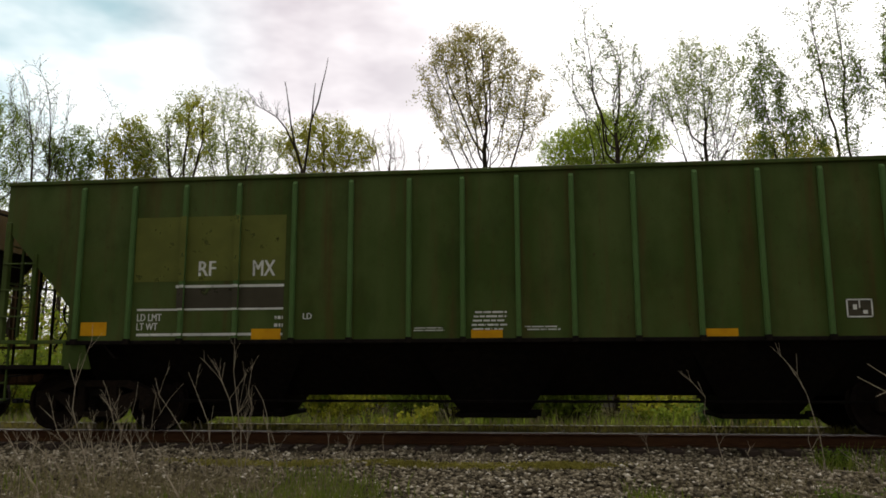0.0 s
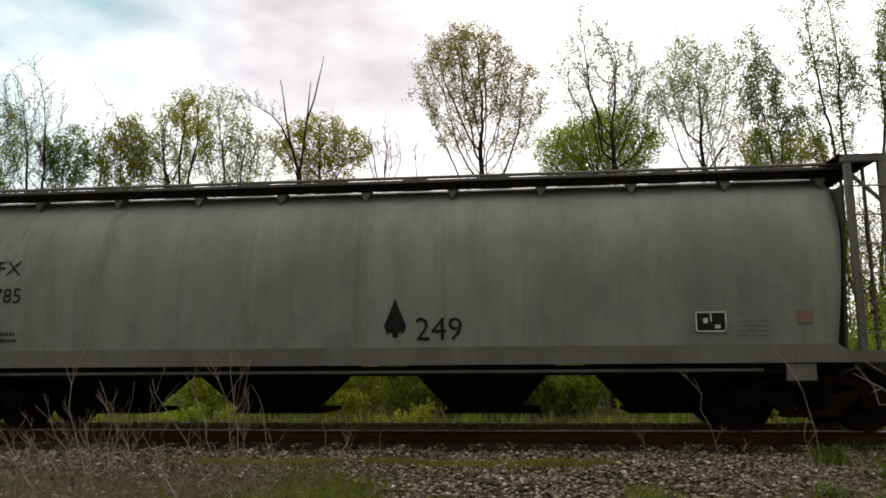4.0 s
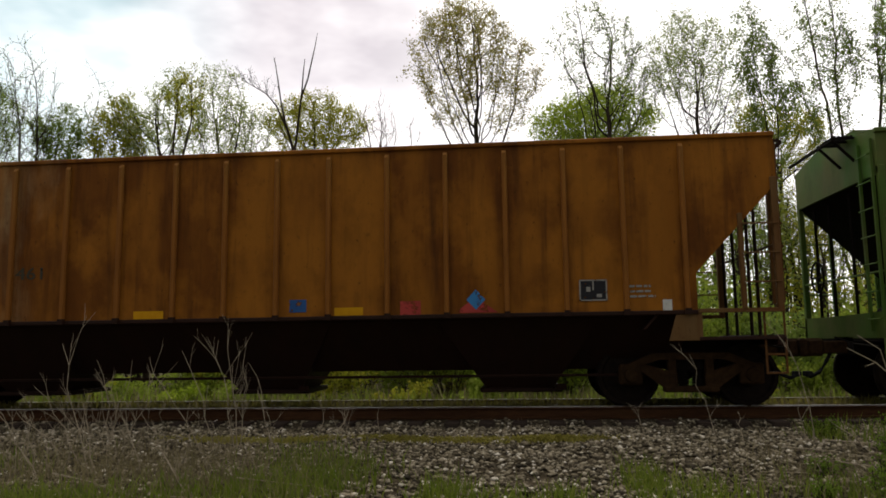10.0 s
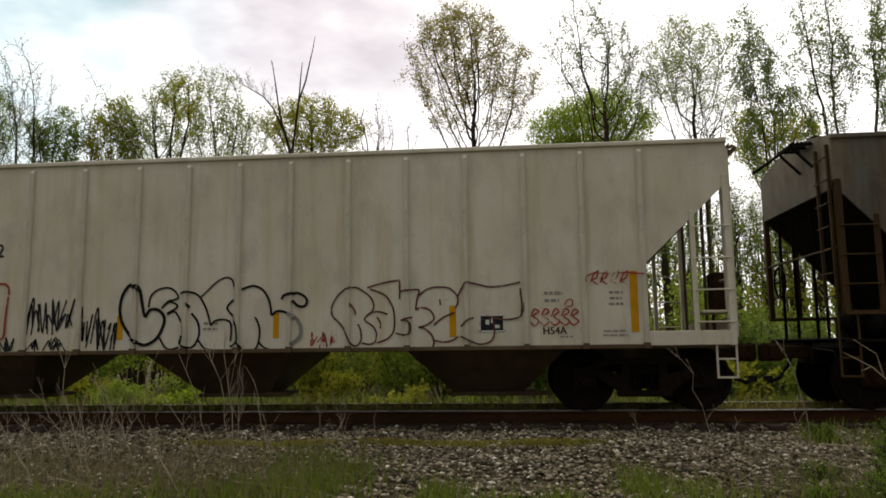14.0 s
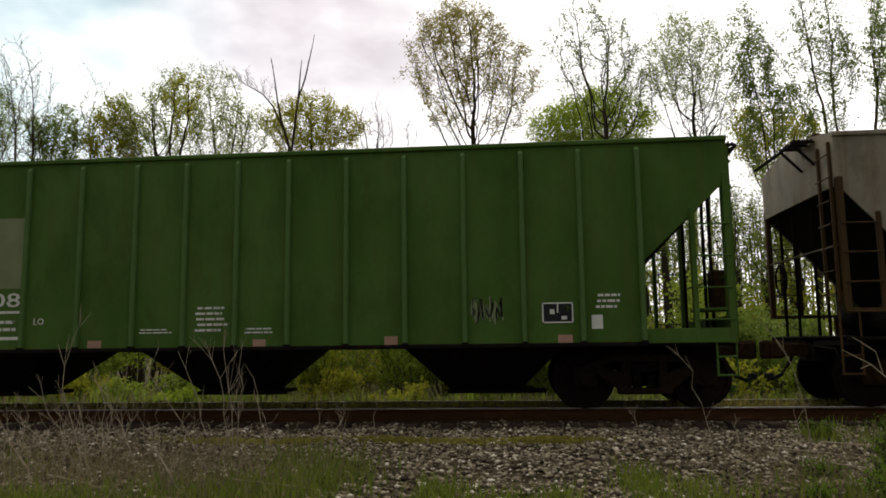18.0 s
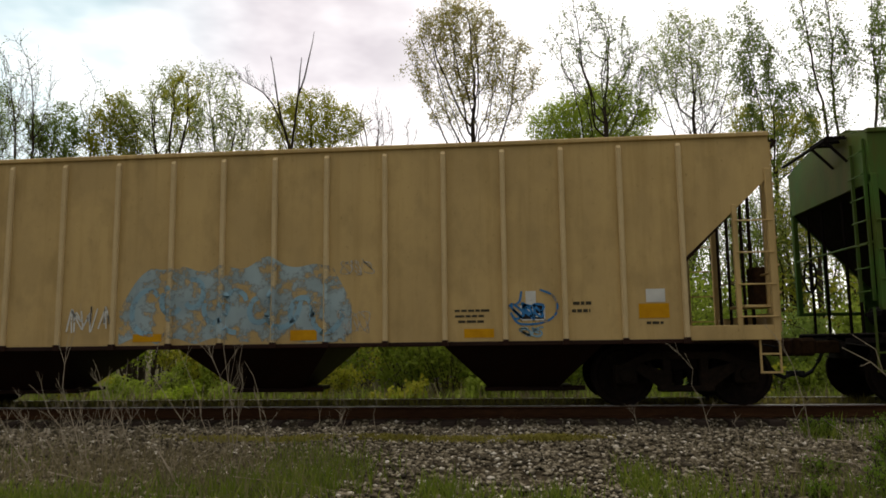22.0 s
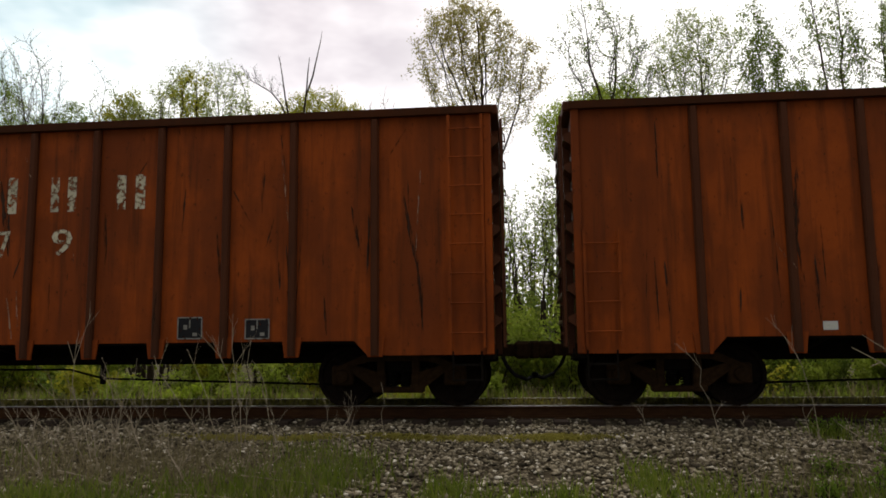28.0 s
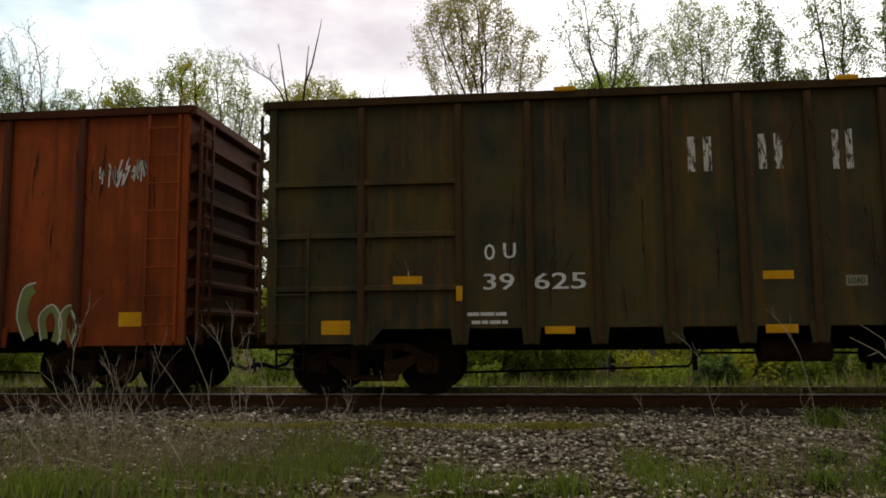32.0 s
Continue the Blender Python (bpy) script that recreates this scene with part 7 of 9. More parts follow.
    paint_line(c, "spraywhite", 0.024, (3.53, 1.80), (3.68, 1.83))
    paint_line(c, "spraywhite", 0.024, (3.56, 1.91), (3.69, 1.92))
    paint_line(c, "spraywhite", 0.024, (3.54, 1.91), (3.54, 1.80))
    paint_line(c, "spraywhite", 0.024, (3.69, 1.92), (3.80, 1.89), (3.96, 1.86))
    paint_fill(c, "paleblue", 0.2, (3.19, 1.52), (3.66, 1.52))
    paint_line(c, "sprayblack", 0.06, (3.25, 1.51), (3.28, 1.54))
    paint_line(c, "sprayblack", 0.05, (3.41, 1.49), (3.42, 1.54))
    paint_line(c, "sprayblack", 0.06, (3.56, 1.52), (3.61, 1.55))


def graffiti_8(c):
    """Thin dark red and black letter outlines."""
    paint_line(c, "sprayblack", 0.05, (-1.27, 2.01), (-1.35, 1.96), (-1.43, 1.82), (-1.46, 1.62), (-1.42, 1.43), (-1.30, 1.24), (-1.18, 1.12), (-1.05, 1.07), (-0.90, 1.13), (-0.80, 1.25), (-0.74, 1.42), (-0.77, 1.54), (-0.87, 1.61), (-0.98, 1.60), (-1.05, 1.51), (-1.10, 1.68), (-1.14, 1.88), (-1.20, 1.98), (-1.24, 1.93))
    paint_line(c, "sprayblack", 0.03, (-1.00, 1.64), (-0.97, 1.81), (-0.86, 1.91), (-0.70, 1.94), (-0.59, 1.89), (-0.53, 1.79), (-0.60, 1.75), (-0.69, 1.73), (-0.79, 1.63))
    paint_line(c, "sprayblack", 0.03, (-0.79, 1.63), (-0.67, 1.72), (-0.54, 1.67), (-0.58, 1.61), (-0.70, 1.55))
    paint_line(c, "sprayblack", 0.03, (-0.70, 1.53), (-0.59, 1.57), (-0.53, 1.52), (-0.46, 1.37), (-0.45, 1.24), (-0.49, 1.12))
    paint_line(c, "sprayblack", 0.03, (-0.81, 1.18), (-0.72, 1.04), (-0.62, 1.00), (-0.50, 1.03))
    paint_line(c, "sprayblack", 0.03, (-0.50, 1.85), (-0.36, 1.87), (-0.22, 1.82), (-0.11, 1.67), (-0.04, 1.49), (0.00, 1.36), (0.06, 1.42), (0.19, 1.44), (0.30, 1.40), (0.32, 1.27), (0.31, 1.11))
    paint_line(c, "sprayblack", 0.03, (-0.39, 1.70), (-0.34, 1.63))
    paint_line(c, "sprayblack", 0.035, (-0.31, 1.54), (-0.21, 1.41), (-0.18, 1.24), (-0.23, 1.09), (-0.33, 1.02), (-0.49, 1.09), (-0.43, 1.20))
    paint_line(c, "sprayblack", 0.024, (-0.18, 1.78), (-0.07, 1.88), (0.07, 2.01), (0.22, 2.08), (0.32, 2.04), (0.35, 1.92))
    paint_line(c, "sprayblack", 0.03, (-0.20, 1.14), (-0.09, 1.01), (0.05, 0.98))
    paint_line(c, "sprayblack", 0.03, (0.36, 1.75), (0.25, 1.62), (0.34, 1.49), (0.41, 1.32), (0.42, 1.10), (0.30, 1.03))
    paint_line(c, "sprayblack", 0.035, (0.47, 1.89), (0.58, 1.93), (0.68, 1.94), (0.80, 1.88), (0.89, 1.75), (0.93, 1.61), (0.95, 1.50), (1.02, 1.55), (1.11, 1.55), (1.20, 1.52))
    paint_line(c, "sprayblack", 0.03, (0.69, 1.47), (0.76, 1.31), (0.75, 1.10), (0.68, 0.98), (0.51, 0.98), (0.42, 1.10))
    paint_line(c, "sprayblack", 0.03, (0.75, 1.09), (0.86, 1.00), (1.03, 0.97))
    paint_line(c, "sprayblack", 0.04, (1.10, 1.73), (1.13, 1.79), (1.24, 1.81), (1.35, 1.82), (1.46, 1.76), (1.49, 1.68), (1.44, 1.62), (1.35, 1.63), (1.27, 1.71))
    paint_line(c, "grey", 0.06, (1.20, 1.52), (1.33, 1.43), (1.40, 1.30), (1.38, 1.16), (1.25, 1.05))
    paint_line(c, "maroon", 0.026, (2.32, 1.85), (2.22, 1.89), (2.06, 1.85), (1.94, 1.74), (1.87, 1.59), (1.89, 1.46), (2.00, 1.35), (2.09, 1.21), (2.18, 1.04), (2.27, 1.03), (2.32, 1.12), (2.31, 1.25), (2.27, 1.34))
    paint_line(c, "maroon", 0.026, (2.32, 1.85), (2.45, 1.75), (2.51, 1.62), (2.48, 1.52), (2.37, 1.41), (2.50, 1.30), (2.55, 1.19), (2.53, 1.08), (2.45, 1.04), (2.33, 1.06))
    paint_line(c, "maroon", 0.026, (2.15, 1.65), (2.22, 1.54), (2.23, 1.48))
    paint_line(c, "maroon", 0.026, (2.41, 1.88), (2.62, 1.94), (2.86, 1.98), (2.90, 1.95), (2.90, 1.70))
    paint_line(c, "maroon", 0.026, (2.45, 1.86), (2.67, 1.77), (2.78, 1.62), (2.82, 1.45), (2.81, 1.24), (2.72, 1.12), (2.56, 1.06))
    paint_line(c, "maroon", 0.026, (2.39, 1.44), (2.45, 1.50), (2.58, 1.52), (2.72, 1.48))
    paint_line(c, "maroon", 0.026, (2.56, 1.44), (2.61, 1.35), (2.61, 1.27))
    paint_line(c, "maroon", 0.026, (2.91, 1.82), (3.14, 1.84), (3.20, 1.83))
    paint_line(c, "maroon", 0.026, (3.20, 1.83), (3.16, 1.68), (3.14, 1.54))
    paint_line(c, "maroon", 0.026, (3.14, 1.54), (3.22, 1.57), (3.34, 1.54), (3.41, 1.44), (3.39, 1.37), (3.27, 1.30), (3.19, 1.28), (3.27, 1.26), (3.37, 1.17), (3.41, 1.06), (3.38, 0.98))
    paint_line(c, "maroon", 0.026, (2.84, 1.20), (2.96, 1.17), (3.05, 1.20), (3.06, 1.32), (3.01, 1.38), (2.92, 1.39), (3.09, 1.43))
    paint_line(c, "maroon", 0.026, (3.18, 1.74), (3.31, 1.84), (3.47, 1.87), (3.64, 1.85), (3.75, 1.75), (3.77, 1.64), (3.73, 1.56))
    paint_line(c, "maroon", 0.026, (3.50, 1.69), (3.51, 1.60))
    paint_line(c, "maroon", 0.026, (3.41, 1.31), (3.55, 1.42), (3.72, 1.49))
    paint_line(c, "maroon", 0.026, (3.39, 1.09), (3.55, 1.06), (3.67, 1.08), (3.78, 1.14))
    paint_line(c, "maroon", 0.026, (3.77, 1.73), (3.83, 1.85), (3.90, 1.93), (4.06, 1.90), (4.23, 1.86), (4.44, 1.87), (4.69, 1.92))
    paint_line(c, "maroon", 0.026, (4.69, 1.83), (4.71, 1.54), (4.68, 1.42), (4.55, 1.38), (4.41, 1.38), (4.18, 1.43))
    paint_line(c, "maroon", 0.026, (4.29, 1.34), (4.30, 1.18), (4.24, 1.06), (4.09, 1.02), (3.97, 1.06), (3.80, 1.14))
    paint_line(c, "maroon", 0.026, (3.81, 1.28), (3.90, 1.37), (4.00, 1.41))
    paint_line(c, "red", 0.022, (4.84, 1.42), (4.89, 1.52), (4.95, 1.48), (4.87, 1.42), (4.95, 1.35), (4.89, 1.28), (4.82, 1.34))
    paint_line(c, "red", 0.022, (4.99, 1.41), (5.04, 1.52), (5.10, 1.48), (5.02, 1.41), (5.10, 1.35), (5.03, 1.28), (4.97, 1.33))
    paint_line(c, "red", 0.022, (5.13, 1.41), (5.19, 1.52), (5.24, 1.48), (5.17, 1.41), (5.25, 1.34), (5.18, 1.28), (5.12, 1.33))
    paint_line(c, "red", 0.022, (5.28, 1.41), (5.33, 1.52), (5.39, 1.47), (5.31, 1.41), (5.39, 1.34), (5.33, 1.28), (5.26, 1.33))
    paint_line(c, "red", 0.022, (5.41, 1.41), (5.46, 1.51), (5.52, 1.47), (5.44, 1.41), (5.52, 1.34), (5.45, 1.28), (5.39, 1.33))
    paint_line(c, "red", 0.018, (5.32, 1.57), (5.38, 1.65), (5.44, 1.64), (5.43, 1.56), (5.35, 1.55))
    paint_line(c, "red", 0.02, (5.71, 1.90), (5.76, 2.01), (5.83, 2.06), (5.80, 1.96), (5.73, 1.93), (5.81, 1.86))
    paint_line(c, "red", 0.02, (5.85, 1.89), (5.90, 2.01), (5.97, 2.06), (5.93, 1.96), (5.87, 1.93), (5.95, 1.86))
    paint_line(c, "red", 0.02, (6.00, 1.89), (6.04, 2.01), (6.12, 2.05), (6.08, 1.95), (6.01, 1.92), (6.09, 1.86))
    paint_line(c, "red", 0.02, (6.13, 1.89), (6.18, 2.00), (6.25, 2.05), (6.22, 1.95), (6.15, 1.92), (6.23, 1.85))
    paint_line(c, "red", 0.02, (5.64, 1.90), (5.66, 1.98), (5.77, 2.03), (6.00, 2.02), (6.24, 2.03), (6.48, 2.00))
    reflector(c, "yellow", 6.27, 6.38, 1.17, 2.05)
    letters(c, "soot", 5.01, 5.35, 1.15, 1.26, "H54A")
    small_print(c, "grey", 5.01, 5.30, 1.59, 1.81, 2)
    small_print(c, "grey", 5.95, 6.18, 1.54, 1.79, 3)
    small_print(c, "grey", 5.86, 6.22, 1.10, 1.22, 2)
    small_print(c, "grey", 5.24, 5.48, 1.09, 1.14, 1)


def graffiti_13(c):
    """Cream scrawls and two olive blobs with white edges."""
    paint_line(c, "cream", 0.028, (0.34, 1.92), (0.67, 1.91))
    paint_line(c, "cream", 0.028, (0.61, 2.05), (0.58, 1.80), (0.47, 1.76))
    paint_line(c, "cream", 0.028, (0.26, 1.65), (0.55, 1.76), (0.86, 1.71), (0.98, 1.57), (0.58, 1.51), (0.26, 1.65))
    paint_line(c, "cream", 0.028, (0.23, 1.54), (0.36, 1.41), (0.84, 1.49), (0.92, 1.25))
    paint_line(c, "cream", 0.028, (0.24, 1.32), (0.57, 1.27), (0.92, 1.31))
    paint_line(c, "cream", 0.028, (0.25, 1.17), (0.91, 1.20), (0.34, 1.08), (0.90, 1.03))
    paint_line(c, "cream", 0.028, (0.25, 1.43), (0.27, 1.03))
    paint_line(c, "cream", 0.028, (0.89, 1.47), (0.88, 1.01))
    paint_line(c, "cream", 0.028, (0.35, 1.33), (0.52, 1.16), (0.75, 1.33), (0.77, 1.07))
    paint_line(c, "cream", 0.03, (-3.00, 1.84), (-2.89, 1.61))
    paint_line(c, "cream", 0.03, (-3.03, 1.71), (-2.84, 1.75))
    paint_line(c, "cream", 0.03, (-2.82, 1.75), (-2.69, 1.29), (-2.63, 1.70))
    paint_line(c, "cream", 0.03, (-2.82, 1.73), (-2.44, 1.81), (-2.39, 1.97), (-2.31, 1.74))
    paint_line(c, "cream", 0.03, (-2.59, 1.70), (-2.57, 1.52), (-2.45, 1.61), (-2.54, 1.70))
    paint_line(c, "cream", 0.03, (-2.97, 1.45), (-2.69, 1.29), (-2.50, 1.38))
    paint_line(c, "cream", 0.03, (-2.35, 1.65), (-2.31, 1.42), (-2.41, 1.27), (-2.60, 1.29))
    paint_shape(c, "ochregreen", (-8.65, 1.81), (-8.55, 1.93), (-8.38, 2.00), (-8.25, 1.91), (-8.19, 1.79), (-8.23, 1.70), (-8.34, 1.60), (-8.26, 1.52), (-8.20, 1.37), (-8.09, 1.38), (-7.94, 1.30), (-7.83, 1.17), (-7.79, 1.02), (-7.84, 0.81), (-8.22, 0.80), (-8.24, 0.96), (-8.39, 1.03), (-8.51, 1.14), (-8.69, 1.24), (-8.77, 1.41), (-8.76, 1.55), (-8.63, 1.68))
    paint_line(c, "spraywhite", 0.035, (-8.22, 0.80), (-8.24, 0.96), (-8.39, 1.03), (-8.51, 1.14), (-8.69, 1.24), (-8.77, 1.41), (-8.76, 1.55), (-8.63, 1.68), (-8.66, 1.81), (-8.55, 1.93), (-8.38, 2.00), (-8.25, 1.91), (-8.19, 1.79), (-8.23, 1.70), (-8.36, 1.58))
    paint_line(c, "paleolive", 0.022, (-8.40, 1.58), (-8.29, 1.54), (-8.21, 1.39), (-8.22, 1.24), (-8.30, 1.14), (-8.34, 1.03))
    paint_line(c, "paleolive", 0.022, (-8.20, 1.36), (-8.08, 1.38), (-7.94, 1.30), (-7.83, 1.17), (-7.79, 1.02), (-7.84, 0.81), (-8.22, 0.79))
    paint_line(c, "spraywhite", 0.03, (-8.38, 1.49), (-8.44, 1.33), (-8.46, 1.20))
    paint_line(c, "spraywhite", 0.05, (-8.02, 1.22), (-8.08, 1.11), (-8.15, 0.97))
    reflector(c, "yellow", -8.59, -8.41, 1.45, 1.89)
    reflector(c, "yellow", -7.75, -7.65, 1.46, 1.90)
    reflector(c, "yellow", -5.38, -5.28, 1.45, 1.89)
    paint_line(c, "lilac", 0.03, (-7.51, 1.59), (-7.49, 1.49), (-7.53, 1.36))
    paint_line(c, "lilac", 0.03, (-7.41, 1.60), (-7.42, 1.47), (-7.47, 1.32))
    paint_line(c, "lilac", 0.03, (-7.53, 1.46), (-7.30, 1.52))
    paint_line(c, "lilac", 0.03, (-7.35, 1.72), (-7.33, 1.57), (-7.38, 1.36), (-7.32, 1.19))
    paint_line(c, "lilac", 0.03, (-7.15, 1.84), (-7.24, 1.74), (-7.27, 1.48), (-7.24, 1.27))
    paint_line(c, "lilac", 0.03, (-7.23, 1.65), (-7.10, 1.61), (-7.08, 1.39), (-7.21, 1.26))
    paint_line(c, "lilac", 0.03, (-7.06, 1.73), (-7.07, 1.56), (-7.12, 1.35), (-7.05, 1.18))
    paint_line(c, "lilac", 0.03, (-7.00, 1.64), (-6.96, 1.48), (-7.01, 1.31), (-6.86, 1.24), (-6.79, 1.11))
    paint_line(c, "lilac", 0.03, (-6.92, 1.53), (-6.81, 1.44), (-6.66, 1.44))
    paint_line(c, "lilac", 0.03, (-6.81, 1.44), (-6.93, 1.35))
    paint_line(c, "lilac", 0.03, (-7.21, 1.61), (-7.17, 1.44), (-7.14, 1.27))
    paint_line(c, "lilac", 0.03, (-7.40, 1.28), (-7.30, 1.48), (-7.21, 1.57))
    scribble(c, "lilac", -7.40, -7.02, 1.28, 1.62, 0.018)
    paint_shape(c, "cream", (-7.49, 0.81), (-7.48, 0.94), (-7.33, 0.94), (-7.32, 0.89), (-7.41, 0.77))
    paint_fill(c, "sage2", 0.3, (8.06, 0.98), (8.11, 1.31), (8.31, 1.43))
    paint_fill(c, "sage2", 0.3, (8.42, 1.45), (8.63, 1.33), (8.63, 0.97))
    paint_fill(c, "sage2", 0.3, (8.35, 1.31), (8.31, 0.96))
    paint_line(c, "spraywhite", 0.03, (7.94, 0.96), (7.92, 1.30), (8.12, 1.56), (8.34, 1.51), (8.51, 1.61), (8.74, 1.50), (8.81, 1.25), (8.79, 0.94))
    paint_line(c, "spraywhite", 0.03, (8.21, 1.29), (8.34, 1.15), (8.24, 0.96))
    paint_line(c, "spraywhite", 0.03, (8.58, 1.30), (8.50, 1.07), (8.61, 0.99), (8.69, 1.18), (8.58, 1.30))


def graffiti_17(c):
    """Olive strokes with white edges."""
    paint_fill(c, "sage2", 0.2, (6.90, 0.93), (6.76, 1.27), (6.83, 1.62), (6.94, 1.72))
    paint_fill(c, "sage2", 0.12, (7.16, 0.91), (7.12, 1.25), (7.29, 1.38), (7.39, 1.16), (7.33, 0.86))
    paint_fill(c, "sage2", 0.12, (7.48, 0.89), (7.46, 1.24), (7.58, 1.38), (7.68, 1.14), (7.63, 0.87))
    paint_line(c, "spraywhite", 0.025, (6.83, 0.88), (6.69, 1.27), (6.77, 1.69), (6.98, 1.79))
    paint_line(c, "spraywhite", 0.025, (7.11, 0.88), (7.06, 1.26), (7.28, 1.44), (7.44, 1.17), (7.39, 0.82))
    paint_line(c, "spraywhite", 0.025, (7.43, 0.86), (7.40, 1.26), (7.58, 1.43), (7.73, 1.13), (7.67, 0.84))


# -- small steel work --
def ladder_side(car, x0, x1, y, z0, z1, rungs, material, name="ladder"):
    s = Shape()
    for x in (x0, x1):
        s.box(x - 0.022, x + 0.022, y - 0.02, y + 0.02, z0, z1)
    lad = part(name, s, material, car, "steel ladder")
    for k in range(rungs):
        z = z0 + (k + 0.5) * (z1 - z0) / rungs
        part("rung", Shape().tube([(x0, y - 0.03, z), (x1, y - 0.03, z)], 0.013, 5), material, lad)


def ladder_end(car, x, y0, y1, z0, z1, rungs, material):
    s = Shape()
    for y in (y0, y1):
        s.box(x - 0.02, x + 0.02, y - 0.022, y + 0.022, z0, z1)
    lad = part("ladder", s, material, car, "steel ladder")
    d = 0.05 if x > 0 else -0.05
    for k in range(rungs):
        z = z0 + (k + 0.5) * (z1 - z0) / rungs
        part("rung", Shape().tube([(x, y0, z), (x + d, y0, z - 0.03), (x + d, y1, z - 0.03), (x, y1, z)], 0.012, 5), material, lad)


HOPPER_RIBS = [0.41, 1.22, 2.12, 3.01, 3.90, 4.77, 5.62, 6.48]
PLAIN_RIBS = [0.43, 1.28, 2.13, 2.90, 3.67, 4.44, 5.21, 5.89, 6.58]


def set_ribs(car, ribs):
    every = [s * r for r in ribs for s in (-1, 1)]
    car["ribs"] = len(every)
    for k, r in enumerate(every):
        car["rib%d" % k] = r


def rib_mesh(z0, z1, material, wide=0.078, deep=0.065):
    """A pressed post with a sloped cap and rounded front."""
    s = Shape()
    w = wide / 2
    base = [(-w, 0), (-w, -deep * 0.6), (-w * 0.6, -deep), (w * 0.6, -deep), (w, -deep * 0.6), (w, 0)]
    s.loft([(x, y, z0) for x, y in base], [(x, y, z1 - 0.05) for x, y in base])
    s.loft([(x, y, z1 - 0.05) for x, y in base], [(x * 0.8, y * 0.3, z1) for x, y in base])
    return s.mesh("rib", material)


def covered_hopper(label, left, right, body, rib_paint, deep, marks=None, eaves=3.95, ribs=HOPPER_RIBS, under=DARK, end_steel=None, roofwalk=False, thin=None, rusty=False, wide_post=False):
    """A covered hopper. deep: the low-sided kind with stub sills; otherwise high sides over a keel."""
    car = car_root("covered_hopper_car", label, left, right, "hopper car")
    h = car["half"]
    face = 1.56
    car["face"], car["rib_face"] = face, 1.625
    zb = 0.98 if deep else 1.40
    car["foot"] = zb
    steel = end_steel or body
    cut_x, cut_z, end_z = (6.50, 2.15, 3.34) if deep else (6.62, 1.95, 3.22)
    set_ribs(car, ribs)
    wall = [(-h, eaves), (-h, end_z), (-cut_x, cut_z), (-cut_x, zb), (cut_x, zb), (cut_x, cut_z), (h, end_z), (h, eaves)]
    for s in (-1, 1):
        part("side_sheet", Shape().prism(wall, s * face, s * (face - 0.03)), body, car)
        part("side_plate", Shape().box(-h - 0.01, h + 0.01, min(s * 1.50, s * 1.595), max(s * 1.50, s * 1.595), eaves - 0.035, eaves + 0.035, 0.012), body, car)
        part("side_sill", Shape().box(-cut_x, cut_x, min(s * 1.44, s * 1.585), max(s * 1.44, s * 1.585), zb - 0.05, zb + 0.015, 0.01), under, car)
    rib = rib_mesh(zb + 0.0, eaves - 0.09, rib_paint)
    foot = Shape().prism([(-0.05, zb - 0.045), (0.05, zb - 0.045), (0.04, zb + 0.04), (-0.04, zb + 0.04)], -0.075, 0).mesh("rib_foot", under)
    for r in ribs:
        for sx in (-1, 1):
            mine = rib
            if thin and thin(sx * r):
                mine = thin_rib(zb, eaves)
            part("rib", mine, rib_paint, car, "", (sx * r, -face, 0))
            part("rib_foot", foot, under, car, "", (sx * r, -face, 0))
            o = part("rib", rib, rib_paint, car, "", (sx * r, face, 0))
            o.rotation_euler = (0, 0, math.pi)
    # roof: arched sheet, trough hatches, walkway
    arch = [(-1.58, eaves), (-1.2, eaves + 0.10), (-0.6, eaves + 0.19), (0, eaves + 0.22), (0.6, eaves + 0.19), (1.2, eaves + 0.10), (1.58, eaves)]
    part("roof", Shape().prism_x(arch + [(y, z - 0.03) for y, z in arch[::-1]], -h, h), body, car)
    lid = Shape().prism_x([(-0.34, 0), (-0.34, 0.09), (0.34, 0.09), (0.34, 0)], -1.75, 1.75).mesh("hatch_cover", body)
    for k in range(4):
        part("hatch_cover", lid, body, car, "long roof hatch cover", (-5.4 + 3.6 * k, 0, eaves + 0.205))
    for s in (-1, 1):
        part("roof_walkway", Shape().box(-h + 0.1, h - 0.1, min(s * 0.42, s * 0.66), max(s * 0.42, s * 0.66), eaves + 0.225, eaves + 0.25), steel, car, "steel grating walkway")
        w = Shape()
        for y in (-0.90, -0.65, -0.40):
            w.box(min(s * (h - 0.6), s * (h + 0.34)), max(s * (h - 0.6), s * (h + 0.34)), y - 0.03, y + 0.03, eaves + 0.05, eaves + 0.075)
        w.box(min(s * (h + 0.29), s * (h + 0.34)), max(s * (h + 0.29), s * (h + 0.34)), -0.93, 0.93, eaves + 0.02, eaves + 0.05)
        for y in (-0.9, -0.4):
            w.tube([(s * (h + 0.32), y, eaves + 0.03), (s * (h + 0.01), y, eaves - 0.30)], 0.024, 5)
        walk_end = part("end_walkway", w, under, car, "steel walkway bracket over the end")
        for k in range(6):
            x = s * (h - 0.02 + 0.06 * k)
            part("slat", Shape().box(x - 0.014, x + 0.014, -0.93, -0.37, eaves + 0.075, eaves + 0.10), under, walk_end)
    if roofwalk:
        w = Shape().box(-h - 0.05, h + 0.05, -1.52, -1.05, eaves + 0.17, eaves + 0.22, 0.01)
        k = -h + 0.7
        while k < h:
            w.prism([(k - 0.02, eaves + 0.17), (k + 0.16, eaves + 0.17), (k + 0.14, eaves + 0.10), (k, eaves + 0.10)], -1.50, -1.05)
            k += 1.32
        part("edge_walkway", w, rib_paint, car, "light steel walkway along the roof edge")
